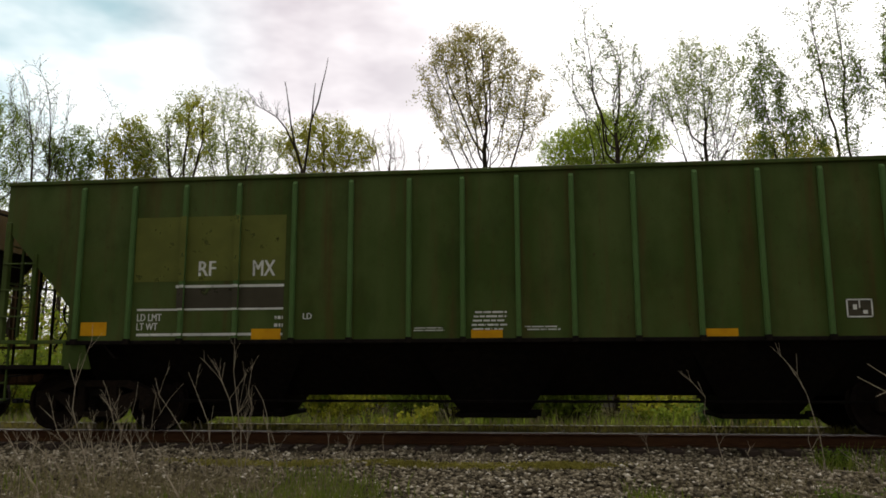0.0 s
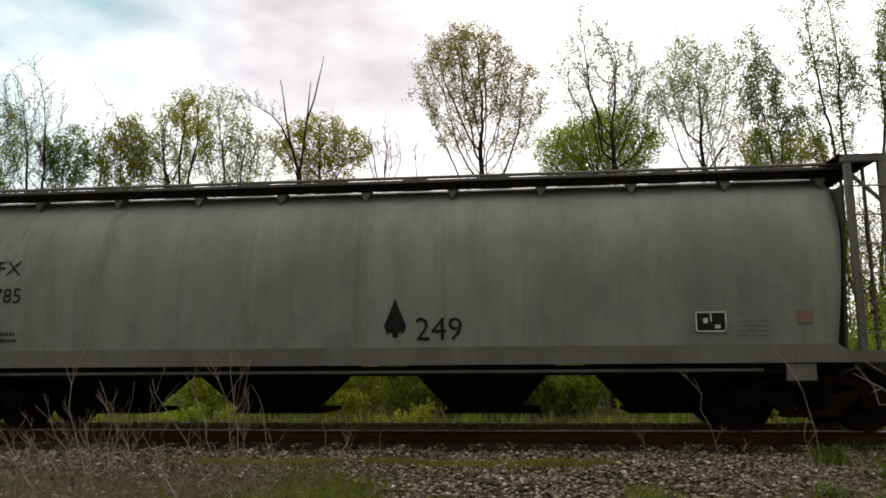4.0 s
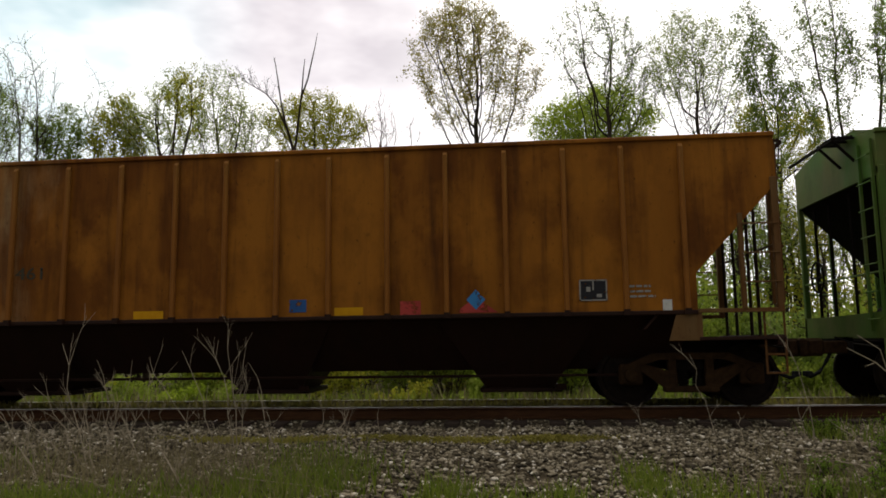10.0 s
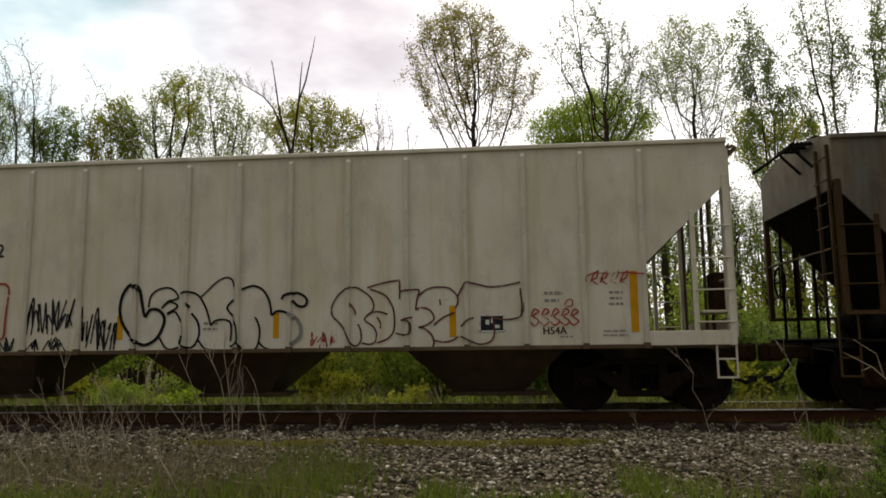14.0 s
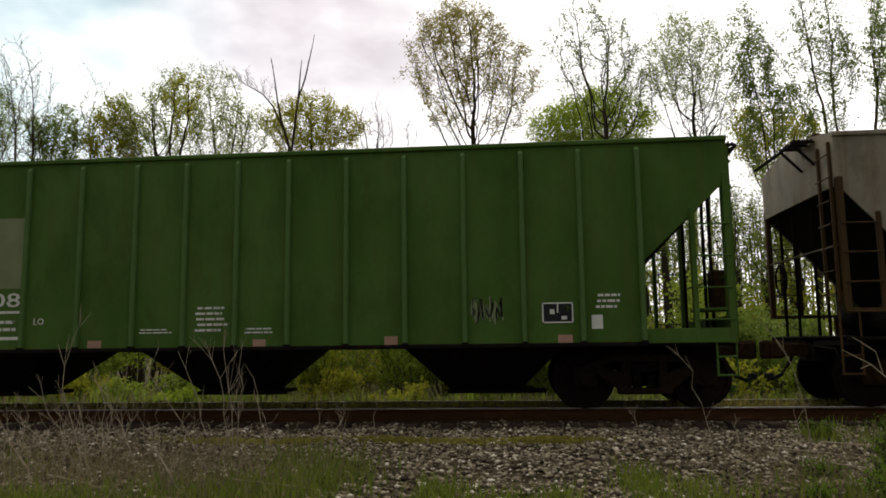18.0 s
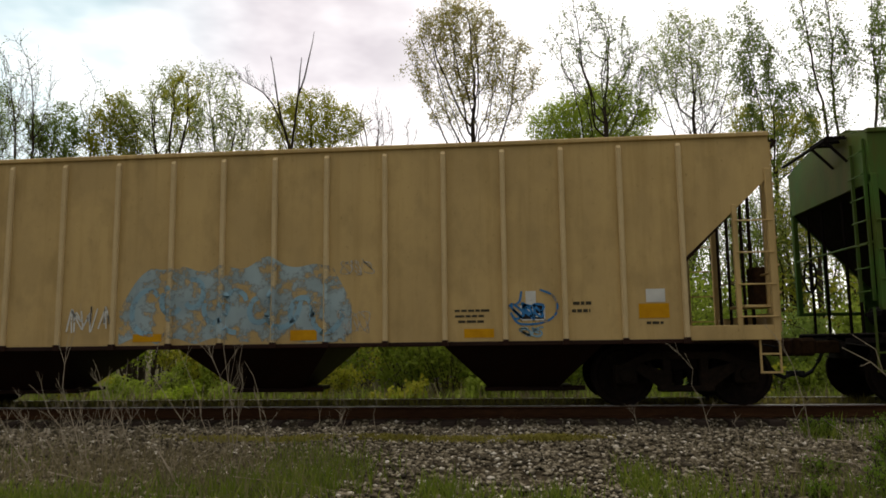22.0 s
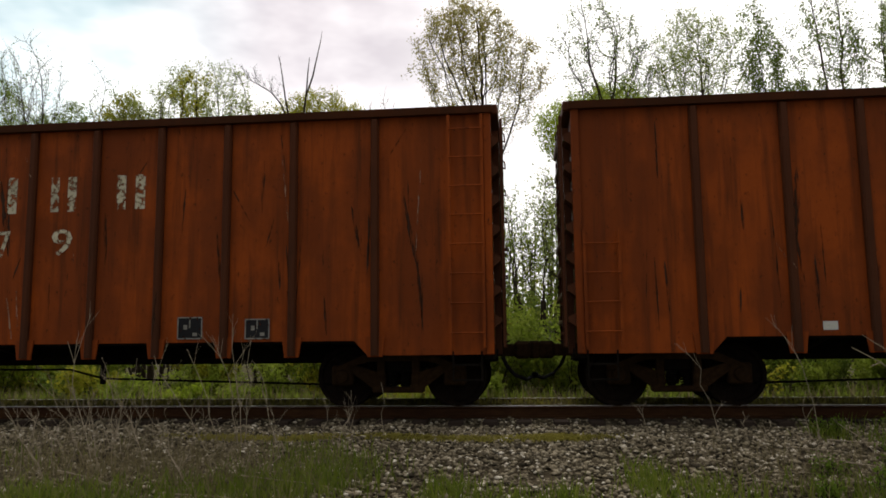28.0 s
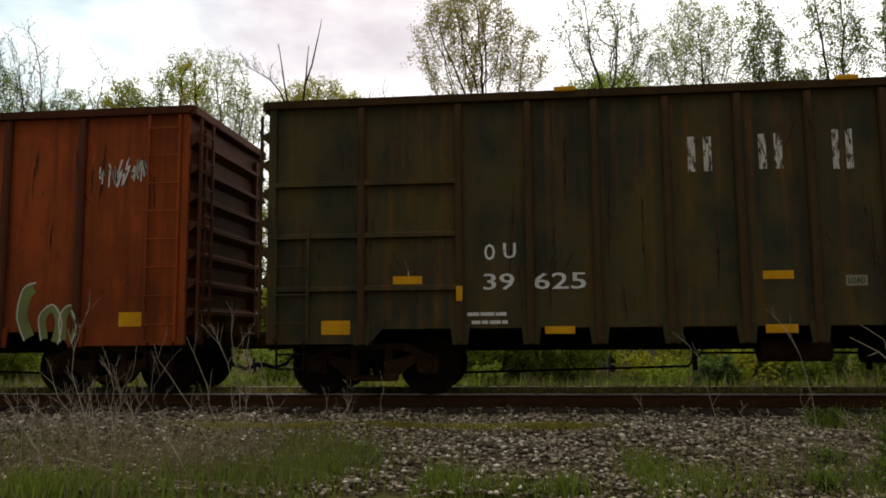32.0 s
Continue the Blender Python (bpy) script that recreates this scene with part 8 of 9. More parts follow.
    # ends
    for s in (-1, 1):
        part("end_sheet", Shape().prism_x([(-face + 0.03, end_z - 0.02), (face - 0.03, end_z - 0.02), (face - 0.03, eaves), (0.6, eaves + 0.17), (0, eaves + 0.20), (-0.6, eaves + 0.17), (-face + 0.03, eaves)],
                                          min(s * h, s * (h - 0.04)), max(s * h, s * (h - 0.04))), body, car)
        low = 1.0 if deep else 1.15
        run_x = (end_z - low) * (0.98 if deep else 0.92)
        a = [(s * (h - 0.02), end_z), (s * (h - 0.02 - run_x), low), (s * (h - 0.06 - run_x), low), (s * (h - 0.08), end_z + 0.02)]
        # slopes take the underbody colour, so the shade on them is painted in
        part("slope_sheet", Shape().prism(a, -face + 0.04, face - 0.04), under, car, "sloping end sheet of the hopper, coloured for shade")
        if deep:
            x = s * (cut_x - 0.10)
            part("bulkhead", Shape().box(x - 0.012, x + 0.012, -face + 0.035, face - 0.035, zb, end_z - (h - abs(x)) / 0.98 - 0.03), body, car, "upright sheet under the slope")
            for y in (-0.95, 0.0, 0.95):
                part("bulkhead_stiffener", Shape().box(min(x, x + s * 0.07), max(x, x + s * 0.07), y - 0.02, y + 0.02, zb, zb + 0.62), body, car)
        if wide_post and s > 0:
            part("brake_side_panel", Shape().box(h - 0.36, h - 0.10, -1.57, -1.52, 1.02, end_z + 0.12, 0.008), under, car, "broad dark upright plate")
            part("panel_stay", Shape().box(h - 0.35, h - 0.11, -1.52, -1.10, 1.90, 1.96, 0.006), under, car)
        for y in (-1, 1):
            post = Shape().box(min(s * h, s * (h - 0.09)), max(s * h, s * (h - 0.09)), min(y * 1.59, y * 1.49), max(y * 1.59, y * 1.49), zb - 0.02, end_z + 0.1, 0.01)
            part("corner_post", post, steel, car)
            inner = Shape().box(s * (h - 0.54) - 0.035, s * (h - 0.54) + 0.035, min(y * 1.585, y * 1.515), max(y * 1.585, y * 1.515), zb, end_z - 0.42, 0.008)
            part("end_post", inner, steel, car)
            for k in range(4):
                z = zb + 0.32 + 0.46 * k if deep else zb - 0.02 + 0.42 * k
                if z < end_z - 0.5:
                    part("grab_iron", Shape().tube([(s * (h - 0.02), y * 1.6, z), (s * (h - 0.54), y * 1.6, z)], 0.013, 5), steel, car)
        ladder_end(car, s * (h + 0.03), -1.46, -1.06, zb + 0.1, eaves - 0.1, 7, steel)
        part("hand_rail", Shape().tube([(s * (h - 0.03), -1.5, zb + 0.95), (s * (h - 0.03), 1.5, zb + 0.95)], 0.018, 5), steel, car)
        for y, zz in ((-0.75, 0.9), (-0.35, 1.0), (0.45, 1.0), (1.05, 0.9)):
            part("end_strut", Shape().tube([(s * (h - 0.1), y, 1.0), (s * (h - 0.1), y, end_z - 0.1)], 0.028, 6), under, car)
        if deep:
            part("end_sill", Shape().prism_x([(-1.58, 0.97), (-1.58, 1.36), (0.2, 1.33), (1.58, 1.33), (1.58, 0.97)], min(s * h, s * (h - 0.05)), max(s * h, s * (h - 0.05))), steel, car)
            for y in (-1, 1):
                part("side_step_board", Shape().box(min(s * cut_x, s * h), max(s * cut_x, s * h), min(y * 1.58, y * 1.53), max(y * 1.58, y * 1.53), 0.97, 1.18, 0.008), steel, car)
            part("platform", Shape().box(min(s * cut_x, s * h), max(s * cut_x, s * h), -1.5, 1.5, 0.93, 0.98), under, car)
        else:
            part("end_sill", Shape().box(min(s * h, s * (h - 0.12)), max(s * h, s * (h - 0.12)), -1.55, 1.55, 0.90, 1.05, 0.01), under, car)
            for y in (-1, 1):
                part("side_bar", Shape().box(min(s * cut_x, s * h), max(s * cut_x, s * h), min(y * 1.585, y * 1.53), max(y * 1.585, y * 1.53), 1.37, 1.43, 0.006), steel, car)
                part("side_bar", Shape().box(min(s * cut_x, s * h), max(s * cut_x, s * h), min(y * 1.585, y * 1.53), max(y * 1.585, y * 1.53), 0.98, 1.03, 0.006), under, car)
                part("gusset_plate", Shape().prism([(s * (cut_x - 0.42), 0.98), (s * (cut_x + 0.05), 0.98), (s * (cut_x + 0.05), 1.38), (s * (cut_x - 0.30), 1.38)], min(y * 1.57, y * 1.53), max(y * 1.57, y * 1.53)), steel, car)
            part("platform", Shape().box(min(s * cut_x, s * h), max(s * cut_x, s * h), -1.5, 1.5, 0.98, 1.02), under, car)
        if deep and s > 0:
            part("brake_shelf", Shape().box(h - 0.45, h + 0.02, -1.50, -0.75, 1.43, 1.47, 0.006), steel, car)
            part("brake_box", Shape().box(h - 0.14, h + 0.10, -0.96, -0.62, 1.48, 2.06, 0.02), RUSTY, car, "rusty hand brake housing")
        step = Shape()
        for z in (0.50, 0.76):
            step.box(s * (h - 0.10) - 0.19, s * (h - 0.10) + 0.10, -1.56, -1.50, z, z + 0.025)
        for d in (-0.18, 0.09):
            step.box(s * (h - 0.10) + d - 0.012, s * (h - 0.10) + d + 0.012, -1.55, -1.52, 0.50, zb)
        part("sill_step", step, steel, car, "hanging steel step")
    # brake gear stands on the platform at the brake end
    gear = -1
    part("brake_cylinder", Shape().turned([(-0.35, 0.10), (-0.3, 0.16), (0.2, 0.16), (0.28, 0.08)], gear * (h - 0.75), 1.32, 14), under, car)
    part("air_reservoir", Shape().tube([(gear * (h - 1.0), -0.9, 1.22), (gear * (h - 1.0), 0.5, 1.22)], 0.19, 12), under, car)
    wheel = Shape().tube([(gear * (h + 0.12), 0.55 + 0.26 * math.cos(2 * math.pi * k / 14), 2.0 + 0.26 * math.sin(2 * math.pi * k / 14)) for k in range(15)], 0.018, 5)
    wheel.box(gear * (h + 0.12) - 0.01, gear * (h + 0.12) + 0.01, 0.30, 0.80, 1.985, 2.015).box(gear * (h + 0.12) - 0.01, gear * (h + 0.12) + 0.01, 0.535, 0.565, 1.75, 2.25)
    part("hand_brake_wheel", wheel, under, car, "spoked hand brake wheel")
    part("brake_pipe", Shape().tube([(gear * (h - 0.6), -1.0, 1.3), (gear * (h - 0.8), -1.05, 1.6), (gear * (h - 0.9), -1.0, 1.35), (gear * (h - 1.1), -1.0, 1.1)], 0.02, 5), under, car)
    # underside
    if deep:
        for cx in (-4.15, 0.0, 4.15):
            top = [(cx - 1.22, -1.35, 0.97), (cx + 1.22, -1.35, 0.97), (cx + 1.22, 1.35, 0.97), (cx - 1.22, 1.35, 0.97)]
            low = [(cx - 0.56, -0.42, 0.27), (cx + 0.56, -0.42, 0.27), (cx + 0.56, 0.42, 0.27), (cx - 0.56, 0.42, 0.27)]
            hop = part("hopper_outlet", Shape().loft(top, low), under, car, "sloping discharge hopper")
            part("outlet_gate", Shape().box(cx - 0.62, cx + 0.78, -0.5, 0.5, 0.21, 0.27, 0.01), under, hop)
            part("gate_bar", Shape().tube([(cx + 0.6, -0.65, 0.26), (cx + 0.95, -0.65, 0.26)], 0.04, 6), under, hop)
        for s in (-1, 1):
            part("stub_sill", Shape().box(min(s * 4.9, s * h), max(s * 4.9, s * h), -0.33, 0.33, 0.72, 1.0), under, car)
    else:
        # keel in the underbody colour, which stands in for the shadow between outlets
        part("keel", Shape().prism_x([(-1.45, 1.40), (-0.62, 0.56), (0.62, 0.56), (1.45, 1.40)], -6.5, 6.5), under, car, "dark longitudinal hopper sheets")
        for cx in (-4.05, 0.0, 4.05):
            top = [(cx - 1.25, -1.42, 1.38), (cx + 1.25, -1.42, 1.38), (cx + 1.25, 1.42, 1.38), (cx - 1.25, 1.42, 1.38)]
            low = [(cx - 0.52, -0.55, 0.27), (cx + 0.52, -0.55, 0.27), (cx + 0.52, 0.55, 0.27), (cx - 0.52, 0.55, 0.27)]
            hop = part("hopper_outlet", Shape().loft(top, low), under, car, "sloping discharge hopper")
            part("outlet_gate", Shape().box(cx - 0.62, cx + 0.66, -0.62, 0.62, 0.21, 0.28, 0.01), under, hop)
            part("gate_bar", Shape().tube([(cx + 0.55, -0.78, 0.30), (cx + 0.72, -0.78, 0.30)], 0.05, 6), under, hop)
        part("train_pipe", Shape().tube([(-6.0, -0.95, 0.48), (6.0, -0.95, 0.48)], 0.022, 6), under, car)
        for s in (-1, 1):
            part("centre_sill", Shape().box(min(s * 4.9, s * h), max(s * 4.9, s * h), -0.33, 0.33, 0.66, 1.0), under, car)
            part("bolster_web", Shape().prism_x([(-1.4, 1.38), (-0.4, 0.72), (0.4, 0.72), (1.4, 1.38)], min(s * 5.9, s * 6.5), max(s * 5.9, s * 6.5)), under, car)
    bogie(car, -h + 1.45, rusty)
    bogie(car, h - 1.23, rusty)
    couplers(car, h)
    if marks:
        marks(car)
    return car


THIN = {}


def thin_rib(z0, z1):
    if "m" not in THIN:
        THIN["m"] = rib_mesh(z0, z1 - 0.05, DARK_RIB, 0.10, 0.065)
    return THIN["m"]


TOP_Z = 4.55
CHIP_RIBS = [0.0, 1.05, 2.12, 3.19, 4.27, 5.35, 6.41, 7.68]
DARK_CHIP_RIBS = [0.52, 1.54, 2.53, 3.55, 4.58, 5.56, 6.60, 8.08]


def chip_hopper(label, left, right, body, rib_paint, marks=None, ribs=CHIP_RIBS, braced=False, pads=()):
    """A tall open-top wood chip car with outside posts."""
    car = car_root("wood_chip_car", label, left, right, "gondola car")
    h = car["half"]
    face = 1.56
    car["face"], car["rib_face"], car["corner"] = face, 1.65, h - 0.10
    set_ribs(car, ribs)
    lowest, panel, end_at = 0.80, 1.02, ribs[-1]
    for s in (-1, 1):
        wall = [(-h, TOP_Z - 0.1), (-h, lowest), (-end_at + 0.12, lowest), (-end_at + 0.32, panel), (end_at - 0.32, panel), (end_at - 0.12, lowest), (h, lowest), (h, TOP_Z - 0.1)]
        part("side_sheet", Shape().prism(wall, s * face, s * (face - 0.03)), body, car)
        part("top_chord", Shape().prism_x([(s * 1.50, TOP_Z - 0.13), (s * 1.66, TOP_Z - 0.13), (s * 1.68, TOP_Z - 0.02), (s * 1.60, TOP_Z), (s * 1.50, TOP_Z)][::s], -h - 0.05, h + 0.05), rib_paint, car, "heavy top rail")
    post = rib_mesh(lowest, TOP_Z - 0.12, rib_paint, 0.12, 0.09)
    gus = Shape().prism([(-0.11, lowest - 0.02), (0.11, lowest - 0.02), (0.15, panel + 0.06), (-0.15, panel + 0.06)], -0.035, 0).mesh("gusset", body)
    for r in ribs:
        for sx in ((-1, 1) if r else (1,)):
            part("post", post, rib_paint, car, "", (sx * r, -face, 0))
            o = part("post", post, rib_paint, car, "", (sx * r, face, 0))
            o.rotation_euler = (0, 0, math.pi)
            part("gusset", gus, body, car, "", (sx * r, -face, 0))
    if braced:
        for s in (-1, 1):
            for z in (1.62, 2.42, 3.22):
                part("side_brace", Shape().prism_x([(-face, z - 0.05), (-face - 0.07, z - 0.03), (-face - 0.07, z + 0.03), (-face, z + 0.05)], min(s * ribs[-2], s * (h - 0.02)), max(s * ribs[-2], s * (h - 0.02))), body, car)
    # ends with pressed ridges; the dark post paint puts their shade into the colour
    for s in (-1, 1):
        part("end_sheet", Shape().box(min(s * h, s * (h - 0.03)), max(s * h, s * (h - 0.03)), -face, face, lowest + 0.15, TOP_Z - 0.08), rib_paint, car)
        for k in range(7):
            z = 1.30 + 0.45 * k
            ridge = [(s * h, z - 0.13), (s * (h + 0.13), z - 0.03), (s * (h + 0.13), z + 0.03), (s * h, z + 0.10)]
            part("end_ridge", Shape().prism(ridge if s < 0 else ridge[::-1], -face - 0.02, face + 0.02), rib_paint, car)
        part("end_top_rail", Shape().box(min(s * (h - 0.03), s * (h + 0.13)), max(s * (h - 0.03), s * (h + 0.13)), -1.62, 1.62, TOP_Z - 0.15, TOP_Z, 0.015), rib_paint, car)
        for y in (-1, 1):
            part("corner_post", Shape().box(min(s * (h + 0.02), s * (h - 0.10)), max(s * (h + 0.02), s * (h - 0.10)), min(y * 1.62, y * 1.54), max(y * 1.62, y * 1.54), lowest, TOP_Z - 0.1, 0.012), body, car)
            part("end_post", Shape().box(min(s * (h + 0.12), s * (h + 0.02)), max(s * (h + 0.12), s * (h + 0.02)), min(y * 1.20, y * 1.12), max(y * 1.20, y * 1.12), lowest, TOP_Z - 0.3), rib_paint, car)
        ladder_side(car, s * (h - 0.12), s * (h - 0.62), -1.64, lowest + 0.1, TOP_Z - 0.15 if s > 0 else 2.6, 8 if s > 0 else 4, body)
        ladder_end(car, s * (h + 0.17), -1.5, -1.05, lowest + 0.1, TOP_Z - 0.2, 8, rib_paint)
        step = Shape()
        for z in (0.42, 0.64):
            step.box(s * (h - 0.36) - 0.24, s * (h - 0.36) + 0.2, -1.58, -1.52, z, z + 0.025)
        for d in (-0.23, 0.19):
            step.box(s * (h - 0.36) + d - 0.012, s * (h - 0.36) + d + 0.012, -1.57, -1.54, 0.42, 0.85)
        part("sill_step", step, DARK, car, "hanging steel step")
        part("end_sill", Shape().box(min(s * h, s * (h - 0.15)), max(s * h, s * (h - 0.15)), -1.5, 1.5, 0.72, 0.95, 0.01), DARK, car)
        part("body_bolster", Shape().prism_x([(-1.45, 1.0), (-0.4, 0.74), (0.4, 0.74), (1.45, 1.0)], min(s * (h - 1.25), s * (h - 1.75)), max(s * (h - 1.25), s * (h - 1.75))), DARK, car)
    part("floor", Shape().box(-h + 0.05, h - 0.05, -1.5, 1.5, 0.98, 1.06), DARK, car)
    load = Shape()
    n = 60
    vs = [(-h + 0.1 + (2 * h - 0.2) * i / n, y, TOP_Z - 0.55 + 0.12 * noise.noise((i * 0.7, y * 2, 3))) for i in range(n + 1) for y in (-1.5, -0.7, 0, 0.7, 1.5)]
    load.add(vs, [(5 * i + j, 5 * i + j + 1, 5 * i + j + 6, 5 * i + j + 5) for i in range(n) for j in range(4)])
    part("load", load, RUSTY, car)
    part("centre_sill", Shape().box(-h, h, -0.35, 0.35, 0.66, 1.0, 0.01), DARK, car)
    for k in range(9):
        part("cross_bearer", Shape().prism_x([(-1.5, 0.98), (-0.35, 0.74), (0.35, 0.74), (1.5, 0.98)], -6.0 + 1.5 * k - 0.05, -6.0 + 1.5 * k + 0.05), DARK, car)
    part("brake_rod", Shape().tube([(-6.8, -0.8, 0.33), (-3.2, -0.8, 0.42), (-3.0, -0.8, 0.62), (2.4, -0.8, 0.60), (3.0, -0.8, 0.45), (7.0, -0.8, 0.33)], 0.018, 5), DARK, car)
    for x in (-3.1, -0.6, 0.6, 3.0):
        part("rod_hanger", Shape().box(x - 0.03, x + 0.03, -0.86, -0.78, 0.36, 0.98), DARK, car)
    part("air_reservoir", Shape().tube([(-2.2, -0.95, 0.66), (-1.2, -0.95, 0.66)], 0.17, 12), RUSTY, car)
    part("brake_cylinder", Shape().tube([(-0.75, -0.95, 0.60), (-0.1, -0.95, 0.60)], 0.13, 12), DARK, car)
    part("brake_valve", Shape().box(0.35, 0.62, -1.1, -0.85, 0.52, 0.80, 0.02), DARK, car)
    for x, w, paint in pads:
        part("top_pad", Shape().box(x - w / 2, x + w / 2, -1.70, -1.5, TOP_Z - 0.045, TOP_Z + 0.03, 0.01), MARK[paint], car, "bright painted stretch of the top rail")
    for s in (-1, 1):
        bogie(car, s * (h - 1.49), True)
    couplers(car, h, 0.58)
    if marks:
        marks(car)
    return car


def tank_y(z):
    """Half width of the rounded hopper body at a height."""
    if z < 1.75:
        return 1.55 - 0.06 * max(0.0, 1.75 - z)
    return 1.55 * math.sqrt(max(0.0, 1 - ((z - 1.75) / 2.20) ** 3))


def marks_tank(c):
    letters(c, "black", -6.29, -5.45, 2.46, 2.69, "CEFX")
    letters(c, "black", -6.30, -5.40, 2.01, 2.25, "152785")
    small_print(c, "soot", -6.37, -6.02, 1.38, 1.59, 2)
    small_print(c, "soot", -5.73, -5.42, 1.38, 1.58, 2)
    stencil(c, "black", 4.95, 5.38, 1.44, 1.73)
    small_print(c, "grey", 5.5, 6.05, 1.38, 1.64, 4)
    letters(c, "black", 0.91, 1.60, 1.36, 1.70, "249")
    s = Shape()
    cx, z0, z1 = 0.60, 1.41, 1.99
    ring = [(0, 1), (0.5, 0.62), (0.98, 0.30), (0.75, 0.10), (0.3, 0.14), (0.2, 0.0), (-0.2, 0.0), (-0.3, 0.14), (-0.75, 0.10), (-0.98, 0.30), (-0.5, 0.62)]
    s.add([(cx + 0.17 * a, -tank_y(z0 + b * (z1 - z0)) - 0.012, z0 + b * (z1 - z0)) for a, b in ring], [tuple(range(len(ring)))])
    part("graffiti", s, MARK["black"], c, "black spray-painted leaf-shaped mark")
    q = Shape()
    q.add([(x, -tank_y(z) - 0.012, z) for x, z in ((6.35, 1.55), (6.56, 1.55), (6.56, 1.74), (6.35, 1.74))], [(0, 1, 2, 3)])
    part("sticker", q, MARK["pink"], c, "faded pink square sticker")


def round_hopper(label, left, right, body, trim, shade):
    """A covered hopper with a rounded welded body between end cages."""
    car = car_root("round_hopper_car", label, left, right, "hopper car")
    h = car["half"]
    car["face"], car["rib_face"], car["curve"] = 1.56, 1.6, 1
    zs = [1.14, 1.3, 1.5, 1.75] + [1.75 + 2.20 * math.sin(math.pi / 2 * k / 12) for k in range(1, 13)]
    half = [(-tank_y(z), z) for z in zs]
    ring = half + [(-y, z) for y, z in half[-2::-1]]
    e = 7.02
    s = Shape()
    n = len(ring)
    xs = [-e, -e + 0.12] + [-6 + 1.2 * k for k in range(11)] + [e - 0.12, e]
    for k, x in enumerate(xs):
        q = 0.985 if k in (0, len(xs) - 1) else 1.0
        s.v += [(x + (0.22 * (z - 2.4) / 2 * (1 if x > 0 else -1) if abs(x) > 6.5 else 0), y * q, z) for y, z in ring]
    for k in range(len(xs) - 1):
        s.f += [(k * n + i, k * n + i + 1, k * n + n + i + 1, k * n + n + i) for i in range(n - 1)]
    s.f += [tuple(range(n)), tuple(range((len(xs) - 1) * n, len(xs) * n))]
    b = part("tank_body", s, body, car, "rounded grey welded hopper body", (0, 0, 0), True)
    for k in range(5):
        x = -5.6 + 2.8 * k
        seam = Shape()
        for x0 in (x,):
            loop = [(y * 1.003, z) for y, z in ring]
            seam.v += [(x0 - 0.012, y, z + 0.003) for y, z in loop] + [(x0 + 0.012, y, z + 0.003) for y, z in loop]
            seam.f += [(i, i + 1, n + i + 1, n + i) for i in range(n - 1)]
        part("weld_seam", seam, body, b)
    for s in (-1, 1):
        part("side_sill", Shape().prism([(-h, 1.00), (h, 1.00), (h, 1.16), (h - 0.75, 1.16), (h - 0.9, 1.26), (-h + 0.9, 1.26), (-h + 0.75, 1.16), (-h, 1.16)], s * 1.60, s * 1.50), trim, car, "long pale side sill")
        part("under_channel", Shape().box(-h + 1.6, h - 1.6, min(s * 1.42, s * 1.5), max(s * 1.42, s * 1.5), 0.84, 0.98), DARK, car)
        part("side_pipe", Shape().tube([(-h + 1.9, s * 1.52, 0.90), (h - 1.9, s * 1.52, 0.90)], 0.022, 6), trim, car)
        part("roof_walkway", Shape().box(-h + 0.3, h - 0.3, min(s * 0.55, s * 1.0), max(s * 0.55, s * 1.0), 3.90, 3.94), trim, car, "steel grating walkway")
        edge = Shape().box(-h + 0.35, h - 0.35, min(s * 1.0, s * 1.04), max(s * 1.0, s * 1.04), 3.76, 3.88)
        part("walkway_edge", edge, DARK, car)
        part("walkway_rail", Shape().tube([(-h + 0.35, s * 1.10, 3.95), (h - 0.35, s * 1.10, 3.95)], 0.025, 6), trim, car)
        for k in range(11):
            part("walkway_bracket", Shape().prism([(-7 + 1.4 * k - 0.06, 3.78), (-7 + 1.4 * k + 0.12, 3.78), (-7 + 1.4 * k + 0.04, 3.62), (-7 + 1.4 * k, 3.62)], min(s * 0.85, s * 1.02), max(s * 0.85, s * 1.02)), trim, car)
    for k in range(10):
        part("hatch", Shape().turned([(-0.25, 0.25), (0.25, 0.25)], 0, 0, 16).mesh("hatch", body), body, car, "round roof hatch", (-6.3 + 1.4 * k, 0, 3.92)).rotation_euler = (math.pi / 2, 0, 0)
    for s in (-1, 1):
        for y in (-1, 1):
            for x, w in ((7.22, 0.045), (h - 0.05, 0.055)):
                part("end_post", Shape().box(s * x - w, s * x + w, min(y * 1.55, y * 1.45), max(y * 1.55, y * 1.45), 1.1, 3.95 - (0.0 if x < 7.5 else 0.05), 0.01), trim, car)
            for k in range(6):
                part("rung", Shape().tube([(s * 7.22, y * 1.57, 1.4 + 0.42 * k), (s * (h - 0.05), y * 1.57, 1.4 + 0.42 * k)], 0.013, 5), trim, car)
        part("end_crossbeam", Shape().prism([(s * 7.15, 3.87), (s * (h + 0.02), 3.87), (s * (h + 0.02), 3.96), (s * 7.15, 3.96)], -1.56, -1.44), trim, car)
        # added sheet: dark grey stands in for the shade behind the cage
        part("end_shade_sheet", Shape().prism([(s * 7.02, 1.16), (s * 7.06, 1.16), (s * 7.20, 3.55), (s * 7.16, 3.55)], -1.40, 1.40), shade, car, "added dark sheet for the shade behind the end cage")
        part("end_diagonal", Shape().tube([(s * 7.22, -1.47, 3.75), (s * (h - 0.08), -1.47, 3.30)], 0.03, 6), trim, car)
        part("end_platform_top", Shape().box(min(s * 7.1, s * (h + 0.05)), max(s * 7.1, s * (h + 0.05)), -1.5, 1.5, 3.965, 3.99), DARK, car)
